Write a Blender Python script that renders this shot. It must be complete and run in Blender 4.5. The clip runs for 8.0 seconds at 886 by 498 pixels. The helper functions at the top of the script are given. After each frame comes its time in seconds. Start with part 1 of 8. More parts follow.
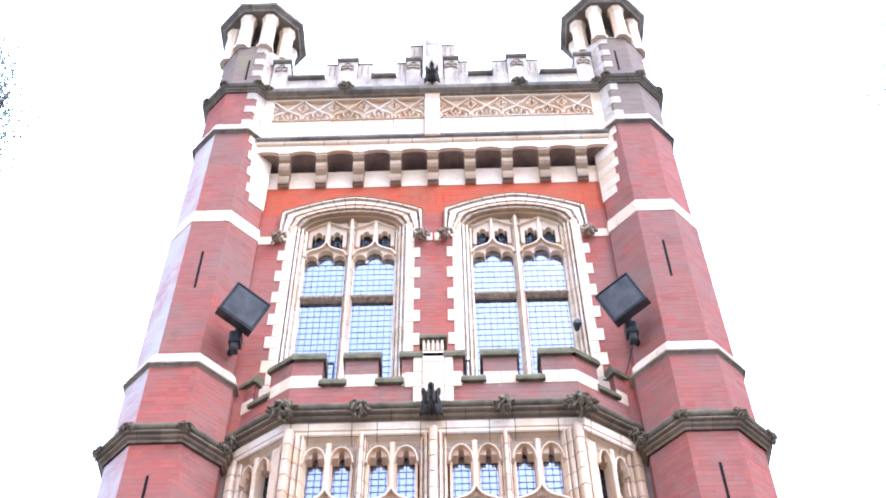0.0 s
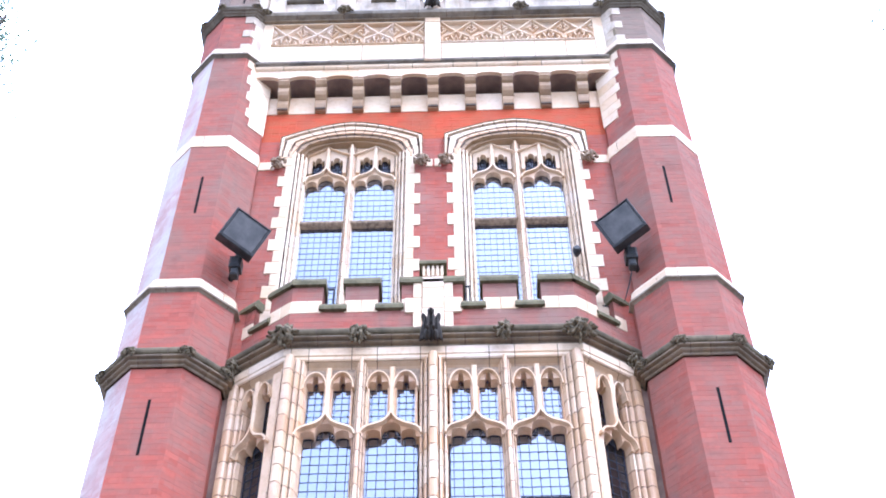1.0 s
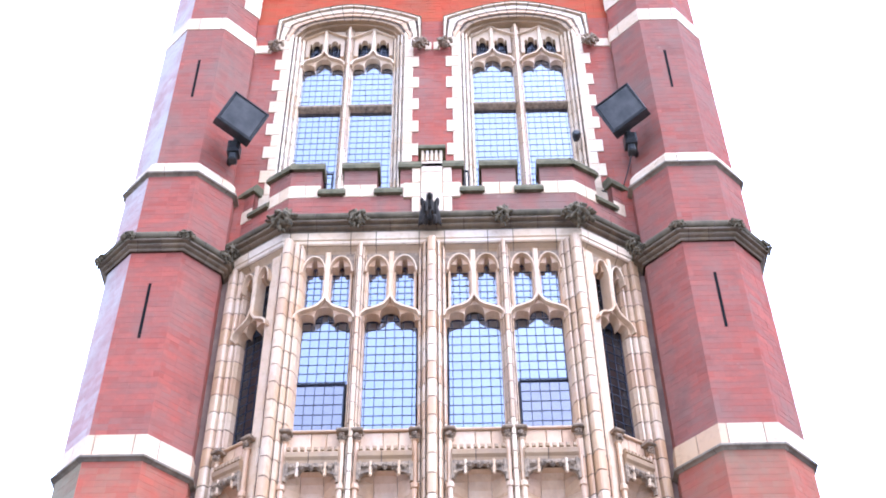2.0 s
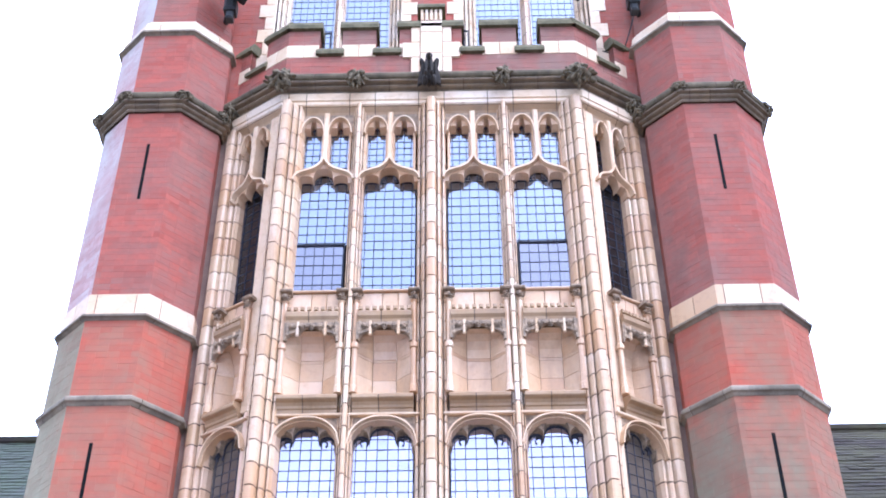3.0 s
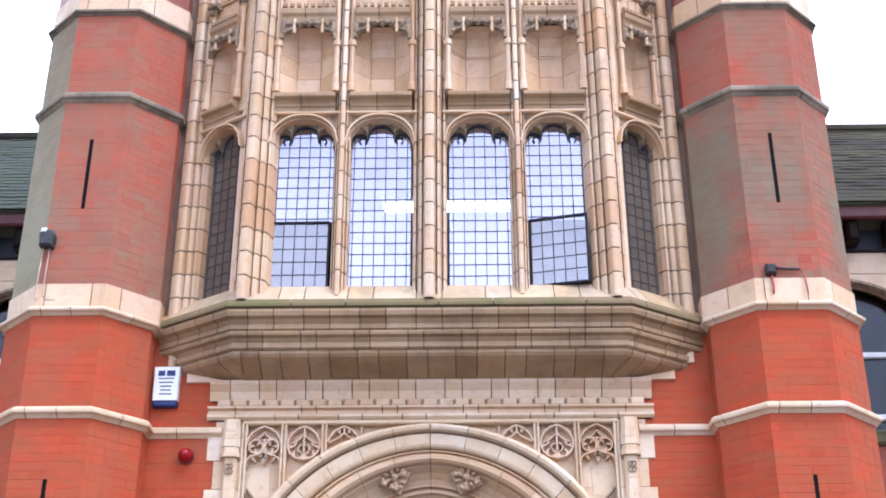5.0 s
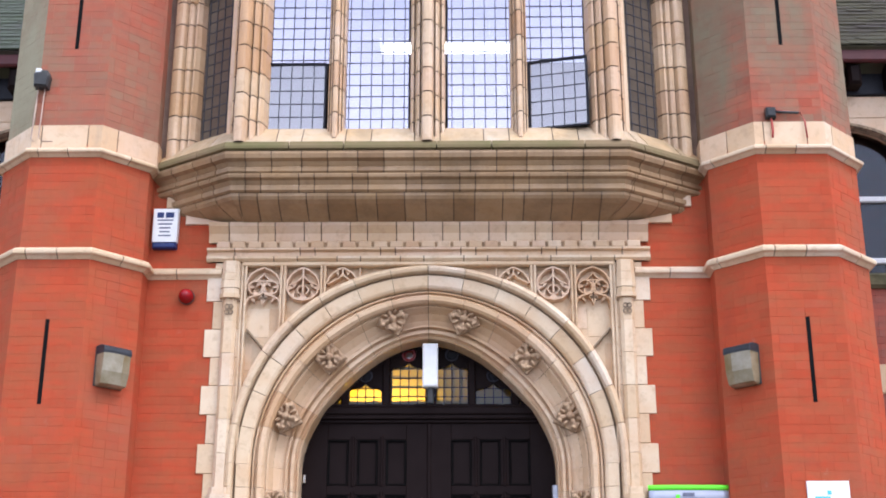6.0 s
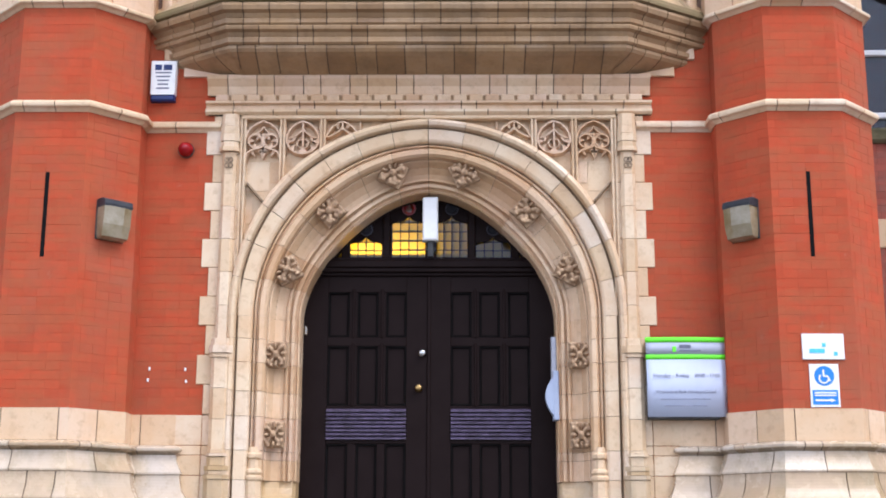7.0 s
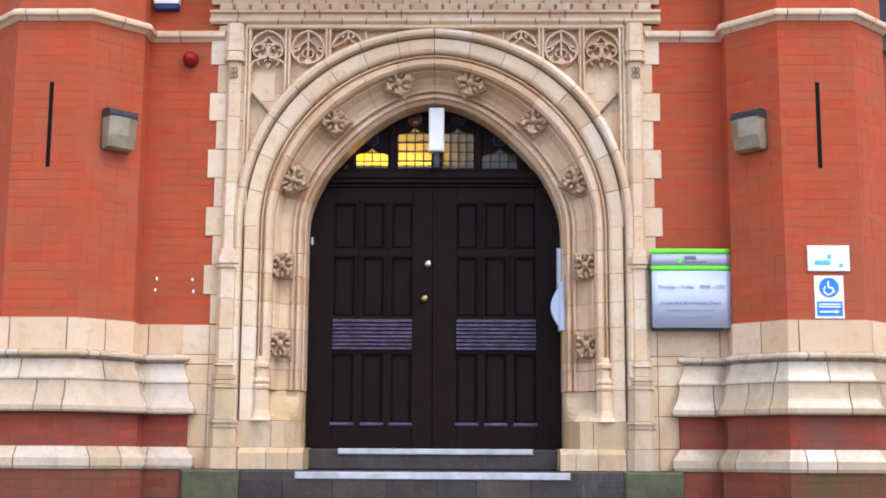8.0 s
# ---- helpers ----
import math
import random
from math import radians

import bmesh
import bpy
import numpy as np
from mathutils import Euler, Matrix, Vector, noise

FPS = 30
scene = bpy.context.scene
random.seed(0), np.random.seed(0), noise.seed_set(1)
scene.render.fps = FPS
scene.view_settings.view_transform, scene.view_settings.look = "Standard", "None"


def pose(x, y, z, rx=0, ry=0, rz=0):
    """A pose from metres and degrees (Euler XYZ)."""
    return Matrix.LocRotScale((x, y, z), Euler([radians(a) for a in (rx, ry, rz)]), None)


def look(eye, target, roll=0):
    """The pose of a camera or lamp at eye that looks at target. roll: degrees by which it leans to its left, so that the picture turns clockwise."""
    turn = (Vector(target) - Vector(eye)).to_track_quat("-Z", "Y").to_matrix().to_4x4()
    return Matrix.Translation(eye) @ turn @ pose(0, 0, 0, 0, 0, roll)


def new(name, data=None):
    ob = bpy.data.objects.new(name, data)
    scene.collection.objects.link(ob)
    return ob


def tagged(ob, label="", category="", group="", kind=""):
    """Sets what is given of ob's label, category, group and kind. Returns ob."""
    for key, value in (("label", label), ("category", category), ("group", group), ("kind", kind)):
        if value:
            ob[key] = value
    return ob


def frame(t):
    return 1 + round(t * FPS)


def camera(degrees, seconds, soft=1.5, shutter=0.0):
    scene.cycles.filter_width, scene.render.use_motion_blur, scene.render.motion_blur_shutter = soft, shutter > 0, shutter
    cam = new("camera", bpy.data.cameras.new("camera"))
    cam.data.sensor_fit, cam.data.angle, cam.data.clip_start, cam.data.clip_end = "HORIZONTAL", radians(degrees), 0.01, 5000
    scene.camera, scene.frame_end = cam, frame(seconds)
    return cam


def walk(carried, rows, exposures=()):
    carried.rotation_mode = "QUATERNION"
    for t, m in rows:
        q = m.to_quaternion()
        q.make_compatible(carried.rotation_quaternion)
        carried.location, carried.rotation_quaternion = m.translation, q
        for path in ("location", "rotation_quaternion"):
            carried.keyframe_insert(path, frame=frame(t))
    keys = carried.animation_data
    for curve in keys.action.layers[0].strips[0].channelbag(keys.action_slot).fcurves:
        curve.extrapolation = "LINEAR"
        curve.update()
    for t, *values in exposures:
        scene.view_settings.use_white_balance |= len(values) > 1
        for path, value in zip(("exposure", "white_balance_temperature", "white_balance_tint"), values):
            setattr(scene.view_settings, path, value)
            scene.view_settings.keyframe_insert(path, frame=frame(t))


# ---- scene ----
# ---------------------------------------------------------------- camera
cam = camera(37.48, 8.0, soft=1.85)
EYE = (0.27, -10.83, -0.27)      # z = 0 is about the level of the door sill
PATH = [
    (0.0, 143.836, 0.505, 1.412), (0.5, 142.566, 0.475, 1.362), (1.0, 140.588, 0.443, 1.332),
    (1.5, 138.298, 0.432, 1.286), (3.0, 129.463, 0.336, 1.107), (3.5, 126.570, 0.267, 1.063),
    (4.0, 123.259, 0.212, 0.988), (5.5, 112.805, 0.052, 0.819), (6.0, 109.410, -0.020, 0.734),
    (6.5, 106.228, -0.050, 0.716), (7.0, 103.008, -0.150, 0.704), (7.5, 100.655, -0.246, 0.836),
    (8.0, 99.107, -0.315, 0.942)]
EXPOSURES = [(0.0, 1.97, 5080, 18), (1.5, 1.92, 4950, 18), (3.0, 1.77, 4920, 19), (4.0, 1.57, 5050, 19), (5.5, 1.30, 5540, 17), (6.5, 1.20, 5780, 15), (8.0, 1.17, 5700, 15)]
walk(cam, [(t, pose(*EYE, rx, ry, rz)) for t, rx, ry, rz in PATH], EXPOSURES)

# ---------------------------------------------------------------- daylight
SUN_ELEV, SUN_AZ = 54.0, 48.0      # degrees; azimuth to the right of the facade's axis
world = bpy.data.worlds.new("sky")
scene.world = world
world.use_nodes = True
wn, wl = world.node_tree.nodes, world.node_tree.links
wn.clear()
sky = wn.new("ShaderNodeTexSky")
sky.sky_type = "NISHITA"
sky.sun_disc = False
sky.sun_elevation = radians(SUN_ELEV)
sky.sun_rotation = radians(180 - SUN_AZ)
sky.dust_density = 3.0
back = wn.new("ShaderNodeBackground")
back.inputs["Strength"].default_value = 0.104
way = wn.new("ShaderNodeTexCoord")
axes = wn.new("ShaderNodeSeparateXYZ")
wl.new(way.outputs["Generated"], axes.inputs[0])


def world_math(op, a, b):
    m = wn.new("ShaderNodeMath")
    m.operation = op
    for i, v in enumerate((a, b)):
        if isinstance(v, (int, float)):
            m.inputs[i].default_value = v
        else:
            wl.new(v, m.inputs[i])
    return m.outputs[0]


# an overcast dome, twice as bright overhead as at the horizon; blue shows through on the side away from the tower
dome_light = world_math("MULTIPLY_ADD", world_math("MAXIMUM", axes.outputs["Z"], 0.0), 1.0)
dome_light.node.inputs[2].default_value = 1.0
cloud = wn.new("ShaderNodeMix")
cloud.data_type = "RGBA"
cloud.inputs["A"].default_value = (0, 0, 0, 1)
cloud.inputs["B"].default_value = (6.9, 7.15, 7.6, 1)
cloud.clamp_factor = False
wl.new(dome_light, cloud.inputs["Factor"])
cover = wn.new("ShaderNodeMapRange")
cover.inputs["From Min"].default_value, cover.inputs["From Max"].default_value = -0.6, 0.5
cover.inputs["To Min"].default_value, cover.inputs["To Max"].default_value = 0.35, 0.95
wl.new(axes.outputs["Y"], cover.inputs["Value"])
haze = wn.new("ShaderNodeMapRange")      # white haze low over the horizon
haze.inputs["From Min"].default_value, haze.inputs["From Max"].default_value = 0.42, 0.62
haze.inputs["To Min"].default_value, haze.inputs["To Max"].default_value = 0.92, 0.0
wl.new(axes.outputs["Z"], haze.inputs["Value"])
veil = wn.new("ShaderNodeMix")
veil.data_type = "RGBA"
wl.new(world_math("MAXIMUM", cover.outputs["Result"], haze.outputs["Result"]), veil.inputs["Factor"])
wl.new(sky.outputs["Color"], veil.inputs["A"])
wl.new(cloud.outputs["Result"], veil.inputs["B"])
wl.new(veil.outputs["Result"], back.inputs["Color"])
wout = wn.new("ShaderNodeOutputWorld")
wl.new(back.outputs["Background"], wout.inputs["Surface"])

sun = new("sun", bpy.data.lights.new("sun", "SUN"))
sun.data.energy = 0.9
sun.data.angle = radians(28)
sun.data.color = (1.0, 0.96, 0.90)
sdir = Vector((math.sin(radians(SUN_AZ)) * math.cos(radians(SUN_ELEV)), -math.cos(radians(SUN_AZ)) * math.cos(radians(SUN_ELEV)), math.sin(radians(SUN_ELEV))))
sun.matrix_world = look(sdir * 60, (0, 0, 0))


# ---------------------------------------------------------------- materials
def shader(name):
    m = bpy.data.materials.new(name)
    m.use_nodes = True
    n, l = m.node_tree.nodes, m.node_tree.links
    return m, n, l, n["Principled BSDF"]


def mixed(n, l, fac, a, b, mode="MIX"):
    mx = n.new("ShaderNodeMix")
    mx.data_type, mx.blend_type = "RGBA", mode
    for key, v in (("Factor", fac), ("A", a), ("B", b)):
        if isinstance(v, (int, float)):
            mx.inputs[key].default_value = v
        elif isinstance(v, tuple):
            mx.inputs[key].default_value = (*v, 1)
        else:
            l.new(v, mx.inputs[key])
    return mx.outputs["Result"]


def ramp(n, l, src, stops):
    r = n.new("ShaderNodeValToRGB")
    while len(r.color_ramp.elements) < len(stops):
        r.color_ramp.elements.new(0.5)
    for e, (p, c) in zip(r.color_ramp.elements, stops):
        e.position = p
        e.color = (*c, 1) if isinstance(c, tuple) else (c, c, c, 1)
    l.new(src, r.inputs["Fac"])
    return r.outputs["Color"]


def spot(n, l, scale, detail=4.0, rough=0.6, stretch=None):
    tc = n.new("ShaderNodeNewGeometry").outputs["Position"]
    if stretch:
        mp = n.new("ShaderNodeMapping")
        mp.inputs["Scale"].default_value = stretch
        l.new(tc, mp.inputs["Vector"])
        tc = mp.outputs["Vector"]
    t = n.new("ShaderNodeTexNoise")
    t.inputs["Scale"].default_value, t.inputs["Detail"].default_value, t.inputs["Roughness"].default_value = scale, detail, rough
    l.new(tc, t.inputs["Vector"])
    return t.outputs["Fac"]


def rough_bump(n, l, b, scale, strength, dist=0.004):
    bp = n.new("ShaderNodeBump")
    bp.inputs["Strength"].default_value, bp.inputs["Distance"].default_value = strength, dist
    l.new(spot(n, l, scale, 6.0), bp.inputs["Height"])
    l.new(bp.outputs["Normal"], b.inputs["Normal"])


def each(n, single):
    """A random number for each piece: by object, or by island of a joined mesh."""
    if single:
        return n.new("ShaderNodeObjectInfo").outputs["Random"]
    return n.new("ShaderNodeNewGeometry").outputs["Random Per Island"]


def brick_stuff(name, single, tones, patch, stain, stain_lo, stain_hi, soot):
    """Weathered brick: a tone for each brick, soft patches along the courses, broad stains, pale patches and soot."""
    m, n, l, b = shader(name)
    base = ramp(n, l, each(n, single), tones)
    base = mixed(n, l, ramp(n, l, spot(n, l, 2.6, 4.0, 0.6, (1, 1, 3.2)), [(0.40, 0.0), (0.62, 0.85)]), base, patch)
    base = mixed(n, l, ramp(n, l, spot(n, l, 22.0), [(0.40, 0.0), (0.80, 0.30)]), base, tuple(v * 0.72 for v in patch))
    worn = ramp(n, l, spot(n, l, 0.9, 5.0, 0.62, (1, 1, 0.55)), [(stain_lo, 0.0), (stain_hi, 0.85)])
    base = mixed(n, l, worn, base, stain)
    # single bricks that have taken more of the weather, in drifts
    drift = ramp(n, l, spot(n, l, 1.3, 3.0, 0.6), [(stain_lo, 0.0), (stain_hi + 0.06, 0.5)])
    chance = ramp(n, l, each(n, single), [(0.40, 0.0), (0.90, 1.0)])
    base = mixed(n, l, mixed(n, l, 1.0, drift, chance, "MULTIPLY"), base, tuple(v * 1.15 for v in stain))
    smear = ramp(n, l, spot(n, l, 1.7, 6.0, 0.72, (1, 1, 1.6)), [(0.46, 0.0), (0.72, 0.45)])
    base = mixed(n, l, smear, base, tuple(v * 0.8 for v in patch))
    pale = ramp(n, l, spot(n, l, 5.5, 5.0, 0.7), [(0.66, 0.0), (0.80, 0.35)])
    base = mixed(n, l, pale, base, (0.50, 0.33, 0.25))
    dark = ramp(n, l, spot(n, l, 2.3, 6.0, 0.7), [(0.55, 0.0), (0.85, soot)])
    base = mixed(n, l, dark, base, (0.08, 0.055, 0.045))
    l.new(base, b.inputs["Base Color"])
    b.inputs["Roughness"].default_value = 0.8
    b.inputs["Specular IOR Level"].default_value = 0.12
    rough_bump(n, l, b, 90.0, 0.4, 0.003)
    return m


def tones(color, spread):
    """Tones of one kind of brick, around a colour."""
    r, g, b = color
    return [(i / 4, (r * (1 + spread * k), g * (1 + spread * k * 1.4), b * (1 + spread * k * 1.4))) for i, k in enumerate((-1.0, 0.1, 0.7, 0.25, -0.5))]


REDS = ((0.430, 0.070, 0.028), (0.36, 0.092, 0.039), (0.28, 0.105, 0.062), 0.51, 0.76, 0.32)
LOWS = ((0.41, 0.092, 0.052), (0.33, 0.108, 0.070), (0.205, 0.160, 0.100), 0.41, 0.66, 0.35)
OLDS = ((0.335, 0.086, 0.058), (0.26, 0.098, 0.072), (0.20, 0.130, 0.100), 0.43, 0.68, 0.55)
DARKS = ((0.27, 0.052, 0.030), (0.19, 0.060, 0.038), (0.16, 0.085, 0.060), 0.54, 0.76, 0.7)
GREYS = ((0.185, 0.140, 0.105), (0.23, 0.155, 0.115), (0.21, 0.185, 0.085), 0.57, 0.72, 0.40)
GLARES = ((0.48, 0.32, 0.29), (0.44, 0.24, 0.21), (0.50, 0.46, 0.42), 0.40, 0.60, 0.15)
MOSSED = ((0.20, 0.052, 0.030), (0.15, 0.062, 0.036), (0.080, 0.064, 0.024), 0.47, 0.66, 0.6)


def brick_set(name, kind, spread=0.10):
    color, *rest = kind
    return brick_stuff(name, False, tones(color, spread), *rest), brick_stuff(name + "_mortar", True, [(0.0, tuple(v * 0.92 for v in color)), (1.0, tuple(v * 0.96 for v in color))], *rest)


M_BRICK = brick_stuff("red_brick", True, tones(REDS[0], 0.10), *REDS[1:])
M_DARKBRICK = brick_stuff("damp_dark_brick", True, tones(DARKS[0], 0.14), *DARKS[1:])
M_MOSSEDBRICK = brick_stuff("mossy_damp_brick", True, tones(MOSSED[0], 0.18), *MOSSED[1:])
M_DARKBRICKS, M_DARKMORTAR = brick_set("damp_dark_brickwork", DARKS)
M_BRICKS, M_MORTAR = brick_set("red_brickwork", REDS)
M_LOWBRICKS, M_LOWMORTAR = brick_set("stained_brickwork", LOWS, 0.09)
M_WALLBRICKS = brick_set("upper_wall_brickwork", ((0.345, 0.080, 0.050), (0.29, 0.100, 0.072), (0.22, 0.140, 0.110), 0.44, 0.68, 0.45), 0.18)[0]
M_OLDBRICKS, M_OLDMORTAR = brick_set("weathered_brickwork", OLDS, 0.17)
M_DAMPBRICKS, M_DAMPMORTAR = brick_set("green_stained_brickwork", ((0.38, 0.098, 0.056), (0.28, 0.112, 0.072), (0.190, 0.168, 0.108), 0.40, 0.60, 0.40), 0.16)
M_GREYBRICKS, M_GREYMORTAR = brick_set("grey_weathered_brickwork", GREYS)
# these two sets carry the sky glare on the left turret's outer face
M_DULLGLAREBRICKS = brick_set("glare_paled_lichened_brickwork", ((0.30, 0.195, 0.125), (0.26, 0.205, 0.125), (0.31, 0.285, 0.185), 0.42, 0.64, 0.35), 0.16)[0]
M_GLAREBRICKS = brick_set("glare_paled_brickwork", GLARES)[0]


def plain(name, color, rough=0.8, metal=0.0, grain=None, scale=8.0, bump=0.2, spec=0.4):
    m, n, l, b = shader(name)
    c2 = grain or tuple(v * 0.6 for v in color)
    col = mixed(n, l, ramp(n, l, spot(n, l, scale, 5.0, 0.65), [(0.35, 0.0), (0.7, 1.0)]), color, c2)
    l.new(col, b.inputs["Base Color"])
    b.inputs["Roughness"].default_value, b.inputs["Metallic"].default_value = rough, metal
    b.inputs["Specular IOR Level"].default_value = spec
    rough_bump(n, l, b, scale * 8, bump, 0.002)
    return m


def terracotta(name, single, tones, dirt, lo, hi, rough=0.42, warm=(0.56, 0.33, 0.16)):
    m, n, l, b = shader(name)
    base = ramp(n, l, each(n, single), tones)
    base = mixed(n, l, ramp(n, l, spot(n, l, 3.0, 5.0), [(0.4, 0.0), (0.75, 0.60)]), base, warm)
    base = mixed(n, l, ramp(n, l, spot(n, l, 1.6, 7.0, 0.7, (1.6, 1.6, 0.5)), [(lo, 0.0), (hi, 0.65)]), base, dirt)
    base = mixed(n, l, ramp(n, l, spot(n, l, 13.0, 5.0, 0.7), [(0.52, 0.0), (0.74, 0.48)]), base, tuple(v * 0.62 for v in warm))
    base = mixed(n, l, ramp(n, l, spot(n, l, 45.0, 3.0), [(0.62, 0.0), (0.78, 0.35)]), base, (0.36, 0.27, 0.18))
    l.new(base, b.inputs["Base Color"])
    l.new(ramp(n, l, spot(n, l, 6.0, 4.0), [(0.3, rough * 0.7), (0.7, min(1.0, rough * 1.4))]), b.inputs["Roughness"])
    b.inputs["Specular IOR Level"].default_value = 0.5
    rough_bump(n, l, b, 30.0, 0.25, 0.004)
    return m


CREAM = [(0.0, (0.55, 0.365, 0.200)), (0.3, (0.63, 0.450, 0.280)), (0.6, (0.68, 0.510, 0.335)), (0.85, (0.62, 0.440, 0.300)), (1.0, (0.50, 0.305, 0.155))]
PALE = [(0.0, (0.550, 0.385, 0.220)), (0.25, (0.650, 0.495, 0.315)), (0.5, (0.700, 0.560, 0.385)), (0.75, (0.620, 0.455, 0.280)), (1.0, (0.680, 0.560, 0.420))]
M_CREAM = terracotta("buff_terracotta", True, CREAM, (0.30, 0.24, 0.17), 0.60, 0.85)
M_SHAFT = terracotta("mottled_shaft_terracotta", True, [(0.0, (0.49, 0.298, 0.150)), (0.25, (0.585, 0.410, 0.245)), (0.55, (0.650, 0.485, 0.320)), (0.8, (0.57, 0.385, 0.245)), (1.0, (0.46, 0.252, 0.115))], (0.27, 0.165, 0.092), 0.48, 0.74, 0.42, (0.58, 0.335, 0.150))
M_PALE = terracotta("pale_terracotta", True, PALE, (0.34, 0.28, 0.20), 0.62, 0.88)
M_PLINTH = terracotta("glazed_plinth_terracotta", True, [(0.0, (0.42, 0.30, 0.185)), (0.4, (0.48, 0.375, 0.265)), (0.8, (0.53, 0.455, 0.370)), (1.0, (0.39, 0.265, 0.145))], (0.17, 0.155, 0.075), 0.50, 0.74, 0.24, (0.52, 0.38, 0.22))
M_DARKSTONE = terracotta("sooty_mossy_terracotta", True, [(0.0, (0.16, 0.13, 0.09)), (0.5, (0.23, 0.185, 0.125)), (1.0, (0.13, 0.105, 0.075))], (0.022, 0.022, 0.016), 0.46, 0.68, 0.8, (0.11, 0.085, 0.05))
# weathered, and darkened further to paint the shading of recessed canopies
M_CARVED = plain("weathered_shade_dark_carving", (0.38, 0.27, 0.165), 0.8, 0, (0.11, 0.08, 0.055), 18.0, 0.5)
M_FLOWER = plain("carved_terracotta", (0.50, 0.345, 0.205), 0.7, 0, (0.23, 0.135, 0.075), 26.0, 0.4)
M_SOOTY = terracotta("sooty_terracotta", True, [(0.0, (0.22, 0.175, 0.115)), (0.5, (0.29, 0.23, 0.155)), (1.0, (0.18, 0.14, 0.095))], (0.055, 0.046, 0.032), 0.44, 0.64, 0.8, (0.18, 0.13, 0.07))
M_SOOTPALE = terracotta("soot_streaked_terracotta", True, [(0.0, (0.46, 0.38, 0.28)), (0.5, (0.56, 0.47, 0.36)), (1.0, (0.40, 0.32, 0.23))], (0.10, 0.085, 0.065), 0.44, 0.66, 0.7, (0.40, 0.28, 0.16))
M_TAN = terracotta("tan_stained_terracotta", True, [(p, (r * 0.95, g * 0.885, b * 0.83)) for p, (r, g, b) in CREAM], (0.28, 0.18, 0.10), 0.48, 0.74)
M_TANPALE = terracotta("light_tan_terracotta", True, [(p, (r * 0.98, g * 0.92, b * 0.87)) for p, (r, g, b) in PALE], (0.32, 0.22, 0.13), 0.50, 0.76)
M_STAINED = terracotta("water_stained_terracotta", True, [(0.0, (0.47, 0.335, 0.190)), (0.35, (0.56, 0.43, 0.275)), (0.7, (0.50, 0.40, 0.29)), (1.0, (0.43, 0.30, 0.155))], (0.21, 0.165, 0.100), 0.47, 0.72, 0.45, (0.50, 0.31, 0.12))
# brown for grime, and for shade painted into hollows and undersides
M_GRIMYSHADE = terracotta("grimy_shade_brown_terracotta", True, [(0.0, (0.31, 0.195, 0.098)), (0.5, (0.38, 0.250, 0.132)), (1.0, (0.27, 0.160, 0.075))], (0.13, 0.080, 0.038), 0.46, 0.72, 0.6, (0.36, 0.215, 0.090))
M_MOSSLIP = plain("olive_stained_lip", (0.22, 0.150, 0.080), 0.9, 0, (0.135, 0.120, 0.045), 1.3, 0.4)
M_MOSSCARVE = plain("lichened_carving", (0.21, 0.165, 0.095), 0.95, 0, (0.018, 0.015, 0.010), 17.0, 0.7)
M_CORNICE = plain("mossy_weathered_cornice", (0.150, 0.115, 0.066), 0.92, 0, (0.048, 0.039, 0.021), 4.0, 0.5)
M_CORNICELOW = terracotta("stained_cornice_terracotta", True, [(0.0, (0.175, 0.125, 0.075)), (0.5, (0.215, 0.155, 0.092)), (1.0, (0.14, 0.098, 0.060))], (0.05, 0.040, 0.026), 0.44, 0.66, 0.75, (0.28, 0.19, 0.095))
M_MOSS = plain("mossy_coping", (0.155, 0.130, 0.068), 0.95, 0, (0.058, 0.052, 0.024), 7.0, 0.6)
M_VOID = plain("shade_brown_plaster", (0.26, 0.17, 0.12), 0.95, 0, (0.14, 0.09, 0.07), 3.0, 0.2)
M_JOINT = plain("dark_joint", (0.12, 0.085, 0.06), 0.95, 0, (0.07, 0.05, 0.035), 14.0, 0.3)
M_SEAM = plain("brown_seam", (0.25, 0.175, 0.105), 0.95, 0, (0.13, 0.09, 0.055), 14.0, 0.3)
M_BLACK = plain("black_slot", (0.008, 0.008, 0.008), 0.9, 0, None, 5.0, 0.0, 0.1)
M_LEAD = plain("lead_came", (0.060, 0.060, 0.075), 0.7, 0.0, None, 30.0, 0.2, 0.12)
M_IRON = plain("black_painted_iron", (0.010, 0.010, 0.015), 0.5, 0.0, (0.016, 0.016, 0.022), 20.0, 0.1, 0.2)
M_DOOR = plain("dark_brown_painted_wood", (0.0110, 0.0062, 0.0058), 0.5, 0, (0.014, 0.0085, 0.0080), 6.0, 0.15, 0.055)
M_LOUVRE = plain("purple_brown_louvre", (0.105, 0.080, 0.140), 0.35, 0, (0.026, 0.019, 0.027), 12.0, 0.1)
M_PLASTER = plain("plaster", (0.30, 0.28, 0.25), 0.9, 0, (0.24, 0.22, 0.19), 3.0, 0.1)
M_FLOOR = plain("floor_boards", (0.14, 0.09, 0.05), 0.6, 0, None, 3.0, 0.1)


